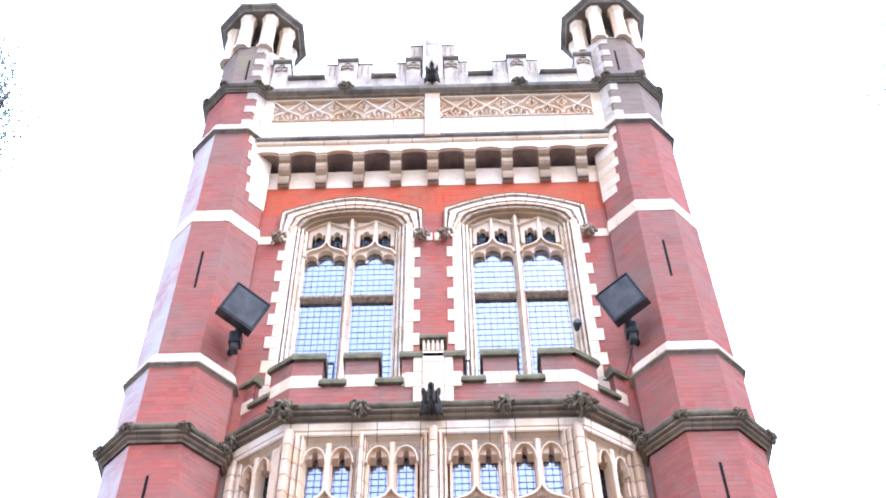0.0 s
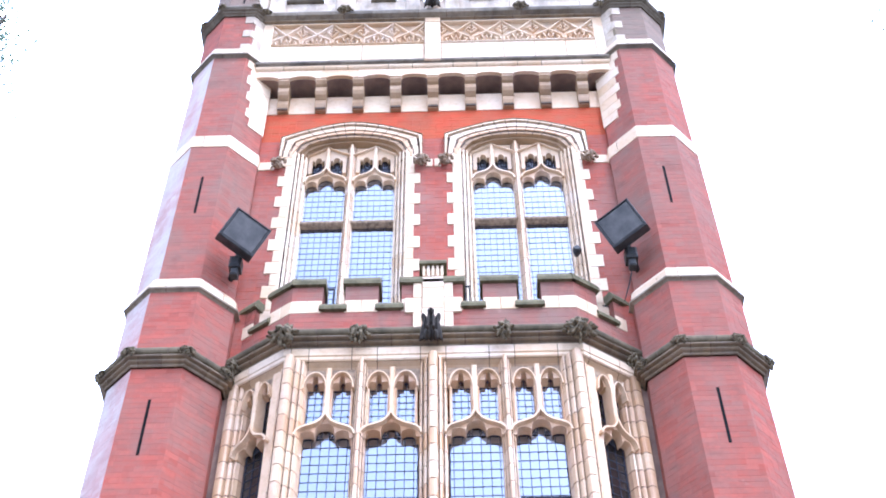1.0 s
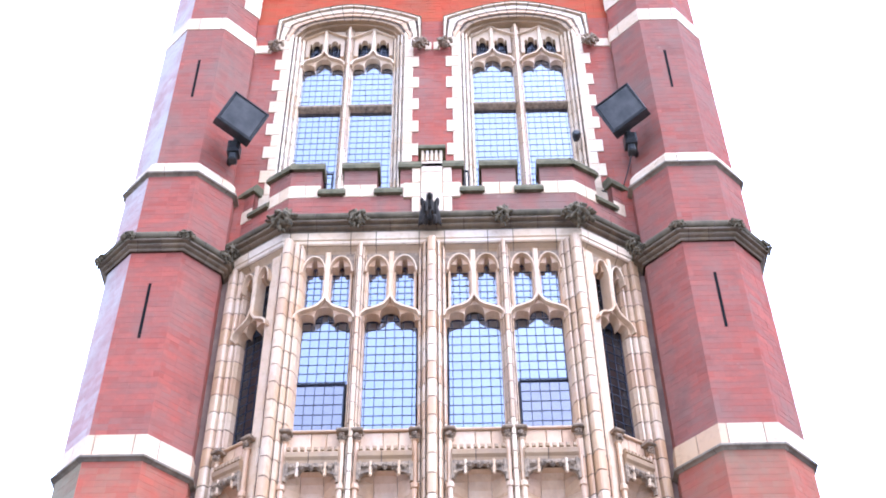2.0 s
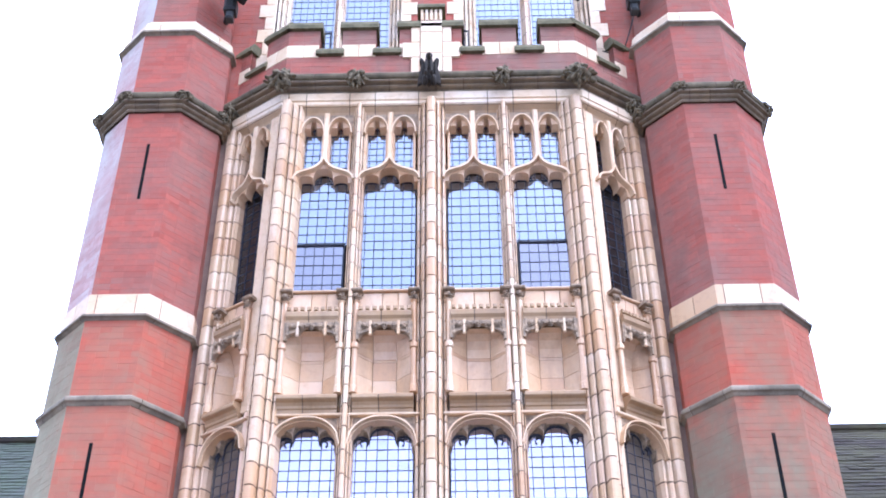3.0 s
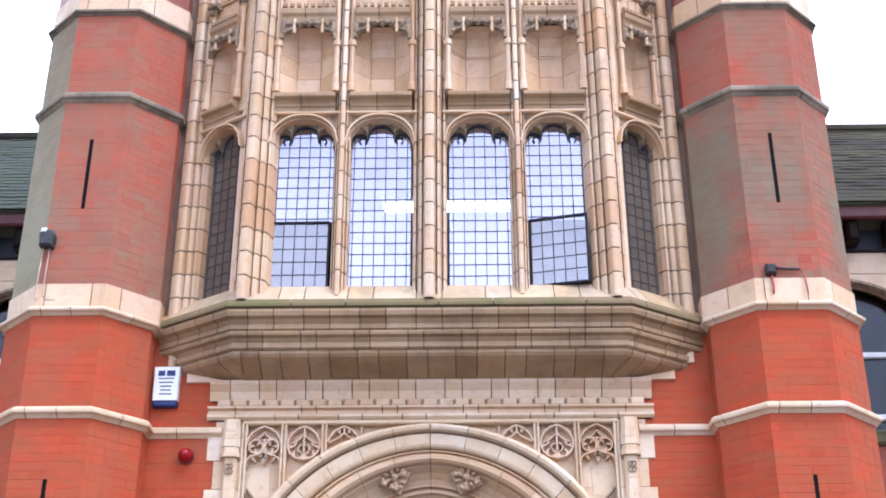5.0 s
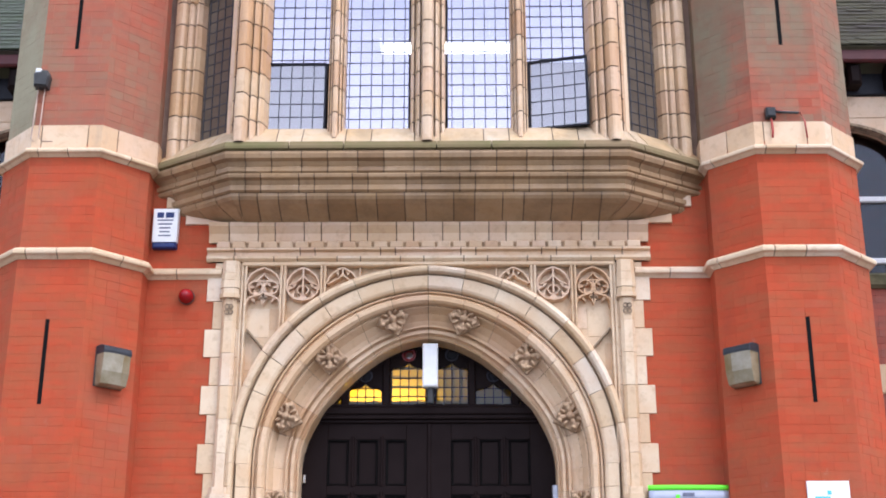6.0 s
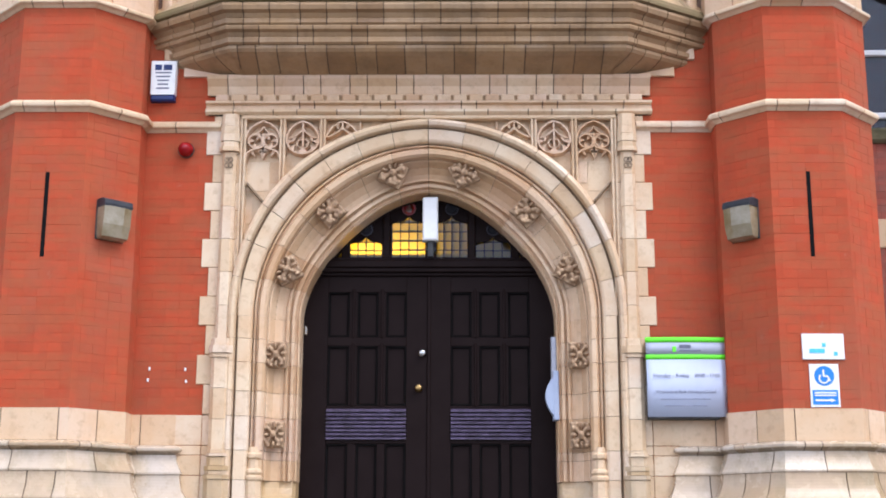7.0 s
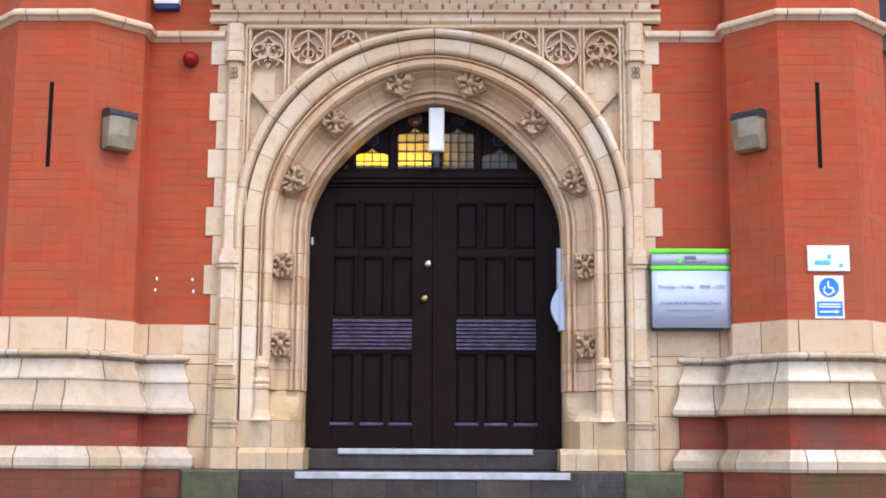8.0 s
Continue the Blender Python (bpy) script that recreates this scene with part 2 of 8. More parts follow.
def glazing(name, tint, gloss, ior=1.9):
    m, n, l, b = shader(name)
    n.remove(b)
    gl = n.new("ShaderNodeBsdfGlossy")
    gl.inputs["Roughness"].default_value = 0.02
    gl.inputs["Color"].default_value = (*tint, 1)
    tr = n.new("ShaderNodeBsdfTransparent")
    tr.inputs["Color"].default_value = (0.55, 0.58, 0.60, 1)
    fr = n.new("ShaderNodeFresnel")
    fr.inputs["IOR"].default_value = ior
    add = n.new("ShaderNodeMath")
    add.operation = "ADD"
    add.use_clamp = True
    add.inputs[1].default_value = gloss
    l.new(fr.outputs["Fac"], add.inputs[0])
    bp = n.new("ShaderNodeBump")
    bp.inputs["Strength"].default_value, bp.inputs["Distance"].default_value = 0.08, 0.004
    l.new(spot(n, l, 14.0, 2.0), bp.inputs["Height"])
    l.new(bp.outputs["Normal"], gl.inputs["Normal"])
    mx = n.new("ShaderNodeMixShader")
    l.new(add.outputs[0], mx.inputs[0])
    l.new(tr.outputs[0], mx.inputs[1])
    l.new(gl.outputs[0], mx.inputs[2])
    l.new(mx.outputs[0], n["Material Output"].inputs["Surface"])
    return m


M_GLASS = glazing("old_window_glass", (0.86, 0.91, 1.0), 0.27)
M_GLASSLOW = glazing("pale_window_glass", (0.88, 0.84, 0.98), 0.37)
# weak, greyed gloss in place of casements mirroring the building
M_GLASSMID = glazing("dim_window_glass", (0.86, 0.82, 0.86), 0.20)
# opaque brown stands in for the turret's reflection in the side lights
M_BROWNGLASS = plain("reflection_brown_glass", (0.125, 0.098, 0.072), 0.22, 0, (0.080, 0.062, 0.046), 3.0, 0.05, 0.5)
# the dark tint dims the brick reflected in the upper side lights
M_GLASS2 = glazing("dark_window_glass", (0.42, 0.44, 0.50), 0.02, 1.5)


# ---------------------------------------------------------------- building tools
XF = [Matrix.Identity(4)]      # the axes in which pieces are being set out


def thing(name, loc, label, category, group="", kind=""):
    e = new(name)
    e.location = XF[-1] @ Vector(loc)
    e.empty_display_size = 0.2
    return tagged(e, label, category, group, kind)


def fix(ob, parent):
    if parent is not None:
        ob.parent = parent
        ob.matrix_parent_inverse = Matrix.Translation(-parent.location) if parent.type == "EMPTY" else Matrix.Identity(4)
    return ob


def solid(name, verts, faces, mat, parent=None, label="", smooth=False):
    me = bpy.data.meshes.new(name)
    me.from_pydata([XF[-1] @ Vector(v) for v in verts], [], faces)
    me.materials.append(mat)
    if smooth:
        me.shade_smooth()
    ob = fix(new(name, me), parent)
    return tagged(ob, label) if label else ob


class Pile:
    """Vertices and faces gathered for one mesh."""
    def __init__(self):
        self.v, self.f = [], []

    def add(self, verts, faces):
        k = len(self.v)
        self.v.extend(verts)
        self.f.extend([tuple(i + k for i in f) for f in faces])

    def box(self, x0, x1, y0, y1, z0, z1):
        self.add([(x0, y0, z0), (x1, y0, z0), (x1, y1, z0), (x0, y1, z0), (x0, y0, z1), (x1, y0, z1), (x1, y1, z1), (x0, y1, z1)],
                 [(3, 2, 1, 0), (4, 5, 6, 7), (0, 1, 5, 4), (1, 2, 6, 5), (2, 3, 7, 6), (3, 0, 4, 7)])

    def cbox(self, x0, x1, y0, y1, z0, z1, c=0.006):
        """A box whose front edges (towards -y) are chamfered."""
        self.add([(x0, y1, z0), (x1, y1, z0), (x1, y1, z1), (x0, y1, z1),
                  (x0, y0 + c, z0), (x1, y0 + c, z0), (x1, y0 + c, z1), (x0, y0 + c, z1),
                  (x0 + c, y0, z0 + c), (x1 - c, y0, z0 + c), (x1 - c, y0, z1 - c), (x0 + c, y0, z1 - c)],
                 [(0, 1, 2, 3), (0, 4, 5, 1), (1, 5, 6, 2), (2, 6, 7, 3), (3, 7, 4, 0),
                  (4, 8, 9, 5), (5, 9, 10, 6), (6, 10, 11, 7), (7, 11, 8, 4), (8, 11, 10, 9)])

    def loft(self, rings, caps=True, closed_ring=True):
        """Rings of equal length joined one to the next."""
        k, n = len(self.v), len(rings[0])
        for r in rings:
            self.v.extend(r)
        for i in range(len(rings) - 1):
            for j in range(n if closed_ring else n - 1):
                a, b = k + i * n + j, k + i * n + (j + 1) % n
                self.f.append((a, b, b + n, a + n))
        if caps:
            self.f.append(tuple(k + j for j in reversed(range(n))))
            self.f.append(tuple(k + (len(rings) - 1) * n + j for j in range(n)))

    def make(self, name, mat, parent=None, label="", smooth=False):
        return solid(name, self.v, self.f, mat, parent, label, smooth)


def part_box(name, mat, parent, x0, x1, y0, y1, z0, z1, c=0.006, label=""):
    p = Pile()
    p.cbox(x0, x1, y0, y1, z0, z1, c)
    return p.make(name, mat, parent, label)


def plan_stations(plan, closed=False):
    """Arc lengths, points and mitre vectors of a plan's corners; outward lies to the right of the way."""
    pts = [Vector(p) for p in plan]
    if closed:
        pts = pts + [pts[0]]
    dirs = [(pts[i + 1] - pts[i]).normalized() for i in range(len(pts) - 1)]
    nor = [Vector((d.y, -d.x)) for d in dirs]
    s, out = 0.0, []
    for i, p in enumerate(pts):
        if 0 < i < len(pts) - 1 or closed:
            a, b = nor[i - 1], nor[i % len(nor)]
            m = (a + b) / max(0.2, 1 + a.dot(b))
        else:
            m = nor[0] if i == 0 else nor[-1]
        out.append((s, p, m))
        if i < len(dirs):
            s += (pts[i + 1] - p).length
    return out, nor


def at_station(st, nor, s):
    for i in range(len(st) - 1):
        if s <= st[i + 1][0] + 1e-6:
            t = (s - st[i][0]) / max(1e-9, st[i + 1][0] - st[i][0])
            return st[i][1].lerp(st[i + 1][1], t), nor[i]
    return st[-1][1], nor[-1]


def course(name, profile, plan, length, mat, parent, closed=False, gap=0.0045, core=None, shift=0.37, label=""):
    """A moulded course of blocks: profile of (out, z) run along a plan, cut into blocks about that long."""
    st, nor = plan_stations(plan, closed)
    total = st[-1][0]
    n = max(1, round(total / length))
    cuts = [total * (i + (shift if 0 < i < n else 0) * 0.35 * ((-1) ** i)) / n for i in range(n + 1)]
    cuts[0], cuts[-1] = 0, total
    for k in range(1, n):      # no joint right at a corner
        for x in st[1:-1]:
            if abs(cuts[k] - x[0]) < 0.045:
                cuts[k] = x[0] + 0.075

    def ring(p, m, inset=0.0):
        return [(p.x + (o - inset) * m.x, p.y + (o - inset) * m.y, z) for o, z in profile]
    for a, b in zip(cuts, cuts[1:]):
        a2, b2 = (a + gap if a > 0 else a), (b - gap if b < total else b)
        inner = [x for x in st if a2 + 0.012 < x[0] < b2 - 0.012]
        p0, n0 = at_station(st, nor, a2)
        p1, n1 = at_station(st, nor, b2)
        rings = [ring(p0, st[0][2] if a == 0 else n0)] + [ring(x[1], x[2]) for x in inner] + [ring(p1, st[-1][2] if b == total else n1)]
        q = Pile()
        q.loft(rings)
        q.make(name, mat, parent, label)
    if core is not None:
        q = Pile()
        inner = list(st)
        if not closed:
            p0, n0 = at_station(st, nor, 0.025)
            p1, n1 = at_station(st, nor, total - 0.025)
            inner = [(0, p0, n0)] + [x for x in st[1:-1] if 0.03 < x[0] < total - 0.03] + [(total, p1, n1)]
        q.loft([ring(x[1], x[2], 0.010) for x in inner])
        q.make("joint", core, parent)


def bricks(pile, plan, z0, z1, closed=False, slots=(), parent=None, single=None, row=0.075, keep=None, skip=None, stuff=None):
    """English bond on the faces of a plan. single: a list of (plan face numbers, z from, z to) whose bricks are objects."""
    st, nor = plan_stations(plan, closed)
    n = max(1, round((z1 - z0) / row))
    h = (z1 - z0) / n
    for i in range(len(st) - 1):
        if keep is not None and i not in keep:
            continue
        p, q = st[i][1], st[i + 1][1]
        L = (q - p).length
        u, o = (q - p) / L, nor[i]
        ang = math.atan2(u.y, u.x)
        for r in range(n):
            step = 0.230 if r % 2 else 0.115
            x = -step * (0.5 if r % 2 == 0 else 0.25 + 0.5 * (r // 2 % 2))
            zc = z0 + (r + 0.5) * h
            while x < L:
                a, b = max(0.0, x + 0.0012), min(L, x + step - 0.0012)
                x += step
                if b - a < 0.02 or (skip and skip((p + u * (a + b) / 2).x, zc)):
                    continue
                spans = [(a, b)]
                for face, sx, sw, s0, s1 in slots:
                    if face == i and s0 < zc < s1:
                        spans = [(c, d) for a1, b1 in spans for c, d in ((a1, min(b1, sx - sw)), (max(a1, sx + sw), b1)) if d - c > 0.008]
                for a1, b1 in spans:
                    out = random.uniform(-0.0008, 0.0012)
                    mid = p + u * (a1 + b1) / 2
                    if single and any(i in fs and f0 < zc < f1 for fs, f0, f1 in single):
                        ob = fix(new("brick", brick_mesh(round(b1 - a1, 2), h, stuff or M_BRICK)), parent)
                        ob.matrix_basis = XF[-1] @ Matrix.Translation((mid.x + o.x * out, mid.y + o.y * out, zc)) @ Matrix.Rotation(ang, 4, "Z")
                        if (b1 - a1) != round(b1 - a1, 2):
                            ob.scale.x *= (b1 - a1) / round(b1 - a1, 2)
                        continue
                    w, hh, d = (b1 - a1) / 2, h / 2 - 0.0010, 0.03
                    c = Vector((mid.x, mid.y)) + o * out
                    vs = []
                    for du, dz in ((-w, -hh), (w, -hh), (w, hh), (-w, hh)):
                        g = c + u * du
                        vs.append((g.x, g.y, zc + dz))
                    for du, dz in ((-w, -hh), (w, -hh), (w, hh), (-w, hh)):
                        g = c + u * du - o * d
                        vs.append((g.x, g.y, zc + dz))
                    pile.add(vs, [(0, 1, 2, 3), (0, 4, 5, 1), (1, 5, 6, 2), (2, 6, 7, 3), (3, 7, 4, 0)])


BRICK_DATA = {}


def brick_mesh(w, h, stuff):
    key = (w, round(h, 4), stuff.name)
    if key not in BRICK_DATA:
        p = Pile()
        p.cbox(-w / 2, w / 2, 0, 0.03, -h / 2 + 0.0012, h / 2 - 0.0012, 0.0006)
        me = bpy.data.meshes.new("brick")
        me.from_pydata(p.v, [], p.f)
        me.materials.append(stuff)
        BRICK_DATA[key] = me
    return BRICK_DATA[key]


def octagon(cx, cy, a):
    """A turret's plan. The lower, thicker stages have shorter chamfers on the side away from the front."""
    r = a / math.cos(radians(22.5))
    pts = [(cx + r * math.cos(radians(112.5 + 45 * k)), cy + r * math.sin(radians(112.5 + 45 * k))) for k in range(8)]
    if a > 0.645:
        s = 1 if cx > 0 else -1
        for side, cut in ((s, 0.105), (-s, 0.105 if a > 0.7155 else 0.045)):
            pts = [(x - side * cut * a, y + cut * a * (1 if y > cy else -1)) if abs((x - cx) * side - a) < 1e-6 else (x, y) for x, y in pts]
    return pts


def prism(pile, plan, z0, z1):
    pile.loft([[(x, y, z0) for x, y in plan], [(x, y, z1) for x, y in plan]])


def grown(plan, d, closed=True):
    st, nor = plan_stations(plan, closed)
    pts = [(p.x + m.x * d, p.y + m.y * d) for _, p, m in st]
    return pts[:-1] if closed else pts


def arc(cx, cz, r, a0, a1, n=10):
    return [(cx + r * math.cos(radians(a0 + (a1 - a0) * i / n)), cz + r * math.sin(radians(a0 + (a1 - a0) * i / n))) for i in range(n + 1)]


def bar(pile, pts, w, y0, y1, crown=0.0):
    """A bar of width w along a line of (x, z), from y1 (back) to y0 (front); crown narrows its front."""
    st, nor = plan_stations([(x, z) for x, z in pts])
    rings = []
    for _, p, m in st:
        k = m * w / 2
        f = m * (w / 2 - crown)
        rings.append([(p.x + k.x, y1, p.y + k.y), (p.x + f.x, y0, p.y + f.y), (p.x - f.x, y0, p.y - f.y), (p.x - k.x, y1, p.y - k.y)])
    pile.loft(rings)


def lobes(xc, zs, discs, n=40, half=None):
    """The outline over a spring line: at each angle the farthest reach of a set of discs (x, z, r) and of a box."""
    pts = []
    for i in range(n + 1):
        t = math.pi * (1 - i / n)
        d = Vector((math.cos(t), math.sin(t)))
        best = 0.01
        for x, z, r in discs:
            c = Vector((x - xc, z - zs))
            k = c.dot(d)
            disc = k * k - c.length_squared + r * r
            if disc >= 0:
                best = max(best, k + math.sqrt(disc))
        pts.append((xc + best * d.x, zs + best * d.y))
    return pts


def reach(origin, d, line):
    """How far a ray goes from origin along d until it meets the line of points."""
    best = 1e9
    for (ax, az), (bx, bz) in zip(line, line[1:]):
        ex, ez = bx - ax, bz - az
        det = d[0] * ez - d[1] * ex
        if abs(det) < 1e-9:
            continue
        t = ((ax - origin[0]) * ez - (az - origin[1]) * ex) / det
        s = ((ax - origin[0]) * d[1] - (az - origin[1]) * d[0]) / det
        if t > 0 and -1e-6 <= s <= 1 + 1e-6:
            best = min(best, t)
    return best if best < 1e8 else 0.0


def plate(pile, origin, inner, outer, y0, y1, splay=0.0, extra=()):
    """A pierced plate between an inner and an outer line, both seen from origin over 180 degrees; splay opens the front."""
    angs = [math.atan2(max(0.0, z - origin[1]), x - origin[0]) for x, z in inner] + [math.atan2(max(0.0, z - origin[1]), x - origin[0]) for x, z in list(outer) + list(extra)]
    angs = sorted(set(round(a, 4) for a in angs if -1e-3 <= a <= math.pi + 1e-3), reverse=True)
    rings = []
    for a in angs:
        d = (math.cos(a), math.sin(a))
        ri, ro = reach(origin, d, inner), reach(origin, d, outer)
        if ri == 0.0 or ro == 0.0:
            continue
        rf = min(ri + splay, ro - 0.002)
        ro = max(ro, ri + 0.002)
        P = lambda r, y: (origin[0] + r * d[0], y, origin[1] + r * d[1])
        rings.append([P(ri, y1), P(rf, y0), P(ro, y0), P(ro, y1)])
    pile.loft(rings)


def vplate(pile, inner, outer, y0, y1, splay=0.0, base=None):
    """A pierced plate between two lines that rise and fall over x: solid from the inner line up to the outer one."""
    def tidy(line):
        xs, zs = [], []
        for x, z in line:
            xs.append(x if not xs or x > xs[-1] else xs[-1] + 1e-4)
            zs.append(z)
        return xs, zs
    ix, iz = tidy(inner)
    ox, oz = tidy(outer)
    lo = min(oz[0], iz[0]) if base is None else base
    xs = sorted(set(round(x, 4) for x in ix + ox if ox[0] - 1e-6 <= x <= ox[-1] + 1e-6) | {round(ix[0] - 2e-4, 4), round(ix[-1] + 2e-4, 4)})
    xs = [x for x in xs if ox[0] - 1e-6 <= x <= ox[-1] + 1e-6]
    rings = []
    for x in xs:
        zi = float(np.interp(x, ix, iz, left=lo, right=lo))
        zo = max(float(np.interp(x, ox, oz)), zi + 0.001)
        rings.append([(x, y1, zi), (x, y0, min(zi + splay, zo - 0.0005)), (x, y0, zo), (x, y1, zo)])
    pile.loft(rings)


def foil(xc, z0, hw, rise_side, rise_mid, mid=0.40):
    """A three-lobed head: two side lobes, two cusps and a taller middle lobe."""
    pts = []
    c0, r0 = (1 + mid) / 2, (1 - mid) / 2
    for i in range(9):
        t = math.pi * i / 8
        pts.append((xc - hw * (c0 + r0 * 0.98 * math.cos(t)), z0 + rise_side * (0.25 * (i < 1) + math.sin(t) ** 0.7)))
    for i in range(1, 12):
        t = math.pi * i / 12
        pts.append((xc - hw * mid * 0.98 * math.cos(t), z0 + rise_mid * math.sin(t) ** 0.55))
    for i in range(9):
        t = math.pi * i / 8
        pts.append((xc + hw * (c0 - r0 * 0.98 * math.cos(t)), z0 + rise_side * (0.25 * (i > 7) + math.sin(t) ** 0.7)))
    return pts


MIRROR = Matrix.Diagonal((-1, 1, 1, 1))


# ---------------------------------------------------------------- ground and side wings
GROUND = -1.87
TX, TY = 3.11, 0.17       # a turret's axis


def roll(z0, z1, out=0.065):
    h = z1 - z0
    return [(-0.06, z0), (out * 0.10, z0), (out * 0.35, z0 + h * 0.16), (out * 0.55, z0 + h * 0.26), (out * 0.92, z0 + h * 0.34), (out, z0 + h * 0.46), (out, z0 + h * 0.66), (out * 0.8, z0 + h * 0.82), (out * 0.25, z1), (-0.06, z1)]


def flat(z0, z1, out=0.014):
    return [(-0.06, z0), (out, z0), (out, z1), (-0.06, z1)]


def cove(z0, z1, out=0.13):
    """The hollow lower part of a cornice: a small bead, a hollow and a fillet."""
    h = z1 - z0
    return [(-0.06, z0), (out * 0.22, z0), (out * 0.30, z0 + h * 0.04), (out * 0.24, z0 + h * 0.09), (out * 0.26, z0 + h * 0.13), (out * 0.50, z0 + h * 0.16), (out * 0.60, z0 + h * 0.20), (out * 0.58, z0 + h * 0.25), (out * 0.48, z0 + h * 0.27), (out * 0.54, z0 + h * 0.31), (out * 0.84, z0 + h * 0.33), (out * 0.90, z0 + h * 0.37), (out * 0.86, z0 + h * 0.42), (-0.06, z0 + h * 0.42)]


def lip(z0, z1, out=0.13):
    """The weathered upper part of a cornice: a fat roll over a groove."""
    h = z1 - z0
    return [(-0.06, z0 + h * 0.47), (out * 0.78, z0 + h * 0.47), (out * 0.93, z0 + h * 0.52), (out, z0 + h * 0.60), (out, z0 + h * 0.70), (out * 0.90, z0 + h * 0.80), (out * 0.62, z0 + h * 0.88), (out * 0.15, z1), (-0.06, z1)]


ground = Pile()
ground.box(-400, 400, -400, 600, GROUND - 0.4, GROUND)
M_PAVING = plain("grey_paving", (0.20, 0.19, 0.18), 0.9, 0, (0.12, 0.115, 0.11), 2.5, 0.3)
tagged(ground.make("ground", M_PAVING), "grey paving in front of the brick tower", "ground", kind="structure")


# ---------------------------------------------------------------- the tower's walls
wall = Pile()
for x0, x1, z0, z1 in ((-2.75, -1.86, GROUND, 4.05), (1.86, 2.75, GROUND, 4.05), (-2.75, -2.48, 4.05, 10.4), (2.48, 2.75, 4.05, 10.4),
                       (-1.86, 1.86, 3.45, 4.05), (-2.75, -2.02, 10.4, 15.6), (-0.35, 0.35, 10.4, 15.6), (2.02, 2.75, 10.4, 15.6),
                       (-2.75, 2.75, 16.0, 16.52), (-2.02, -0.35, 10.4, 11.3), (0.35, 2.02, 10.4, 11.3)):
    wall.box(x0, x1, 0.0014, 0.42, z0, z1)
recess = Pile()
recess.box(-2.75, 2.75, 0.26, 0.42, 16.52, 18.6)
for s in (-1, 1):      # the brick over each upper window's arch
    head = [(s * 1.185 - 0.84, 15.545), (s * 1.185 - 0.55, 15.64), (s * 1.185, 15.74), (s * 1.185 + 0.55, 15.64), (s * 1.185 + 0.84, 15.545)]
    wall.loft([[(x, 0.003, z), (x, 0.003, 16.0), (x, 0.42, 16.0), (x, 0.42, z)] for x, z in head])
wall_front = tagged(wall.make("wall_front", M_MORTAR), "red brick tower front between two octagonal turrets", "wall", kind="structure")
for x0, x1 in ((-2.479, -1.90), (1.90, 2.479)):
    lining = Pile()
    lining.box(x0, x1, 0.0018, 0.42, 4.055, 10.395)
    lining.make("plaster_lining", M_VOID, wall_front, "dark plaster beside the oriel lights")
# the brown shade behind the corbels is put into this wall's colour
recess.make("recess_back", M_VOID, wall_front, "wall behind the corbels with shade in its brown colour")

shell = Pile()
shell.box(-3.0, -2.75, 0.42, 6.4, GROUND, 18.6)
shell.box(2.75, 3.0, 0.42, 6.4, GROUND, 18.6)
tagged(shell.make("wall_side", M_OLDBRICKS), "red brick side walls of the tower", "wall", kind="structure")
shell = Pile()
shell.box(-3.0, 3.0, 6.4, 6.7, GROUND, 18.6)
tagged(shell.make("wall_back", M_OLDBRICKS), "red brick back wall of the tower", "wall", kind="structure")
for z in (-0.20, 4.05, 7.10, 10.6):
    floor = Pile()
    floor.box(-2.75, 2.75, 0.70 if z < 0 else 0.42, 6.4, z - 0.25, z)
    tagged(floor.make("floor", M_FLOOR), "wooden floor inside the tower", "floor", kind="structure")
for z in (3.75, 6.84, 10.3, 16.2):
    ceil = Pile()
    ceil.box(-2.75, 2.75, 0.43, 6.4, z - 0.05, z)
    tagged(ceil.make("ceiling", M_PLASTER), "plastered ceiling inside the tower", "ceiling", kind="structure")
roof = Pile()
roof.box(-3.0, 3.0, -0.15, 6.7, 18.6, 18.75)
tagged(roof.make("tower_roof", M_LEAD), "flat lead roof behind the parapet", "roof", kind="structure")

LEFT_STRIP, RIGHT_STRIP = [(-2.50, 0.0), (-1.86, 0.0)], [(1.86, 0.0), (2.50, 0.0)]
WALL_PARTS = [((0,), 0.82, 3.27)]
for plan in (LEFT_STRIP, RIGHT_STRIP):
    pile = Pile()
    bricks(pile, plan, 0.82, 3.27, parent=wall_front, single=WALL_PARTS)
    bricks(pile, plan, 3.37, 4.30)
    pile.make("brickwork", M_BRICKS, wall_front)["kind"] = "stuff"
pile = Pile()
for plan in ([(-2.55, 0), (-2.10, 0)], [(-0.27, 0), (0.27, 0)], [(2.10, 0), (2.55, 0)]):
    bricks(pile, plan, 10.8, 15.45)
pile.make("brickwork", M_WALLBRICKS, wall_front)["kind"] = "stuff"
pile = Pile()
bricks(pile, [(-2.55, 0), (2.55, 0)], 15.45, 16.2, skip=lambda x, z: z < 15.74 - 0.22 * (abs(abs(x) - 1.185) / 1.0) ** 1.8 and abs(abs(x) - 1.185) < 1.0)
pile.make("brickwork", M_BRICKS, wall_front)["kind"] = "stuff"


# ---------------------------------------------------------------- turrets
STAGES = [  # from, to, apothem, how weathered
    (0.82, 3.27, 0.735, 0), (3.37, 4.20, 0.725, 0), (4.50, 6.37, 0.715, 1), (6.48, 7.36, 0.712, 1), (7.68, 10.26, 0.700, 2),
    (10.53, 11.56, 0.700, 2), (11.86, 14.72, 0.620, 2), (14.98, 17.12, 0.600, 2), (17.36, 18.42, 0.580, 3), (18.66, 20.10, 0.530, 3)]
SLOTS = [(2.04, 2.78), (5.24, 5.97), (8.97, 9.78), (13.20, 14.02), (18.95, 19.65)]
ROUGH = {}


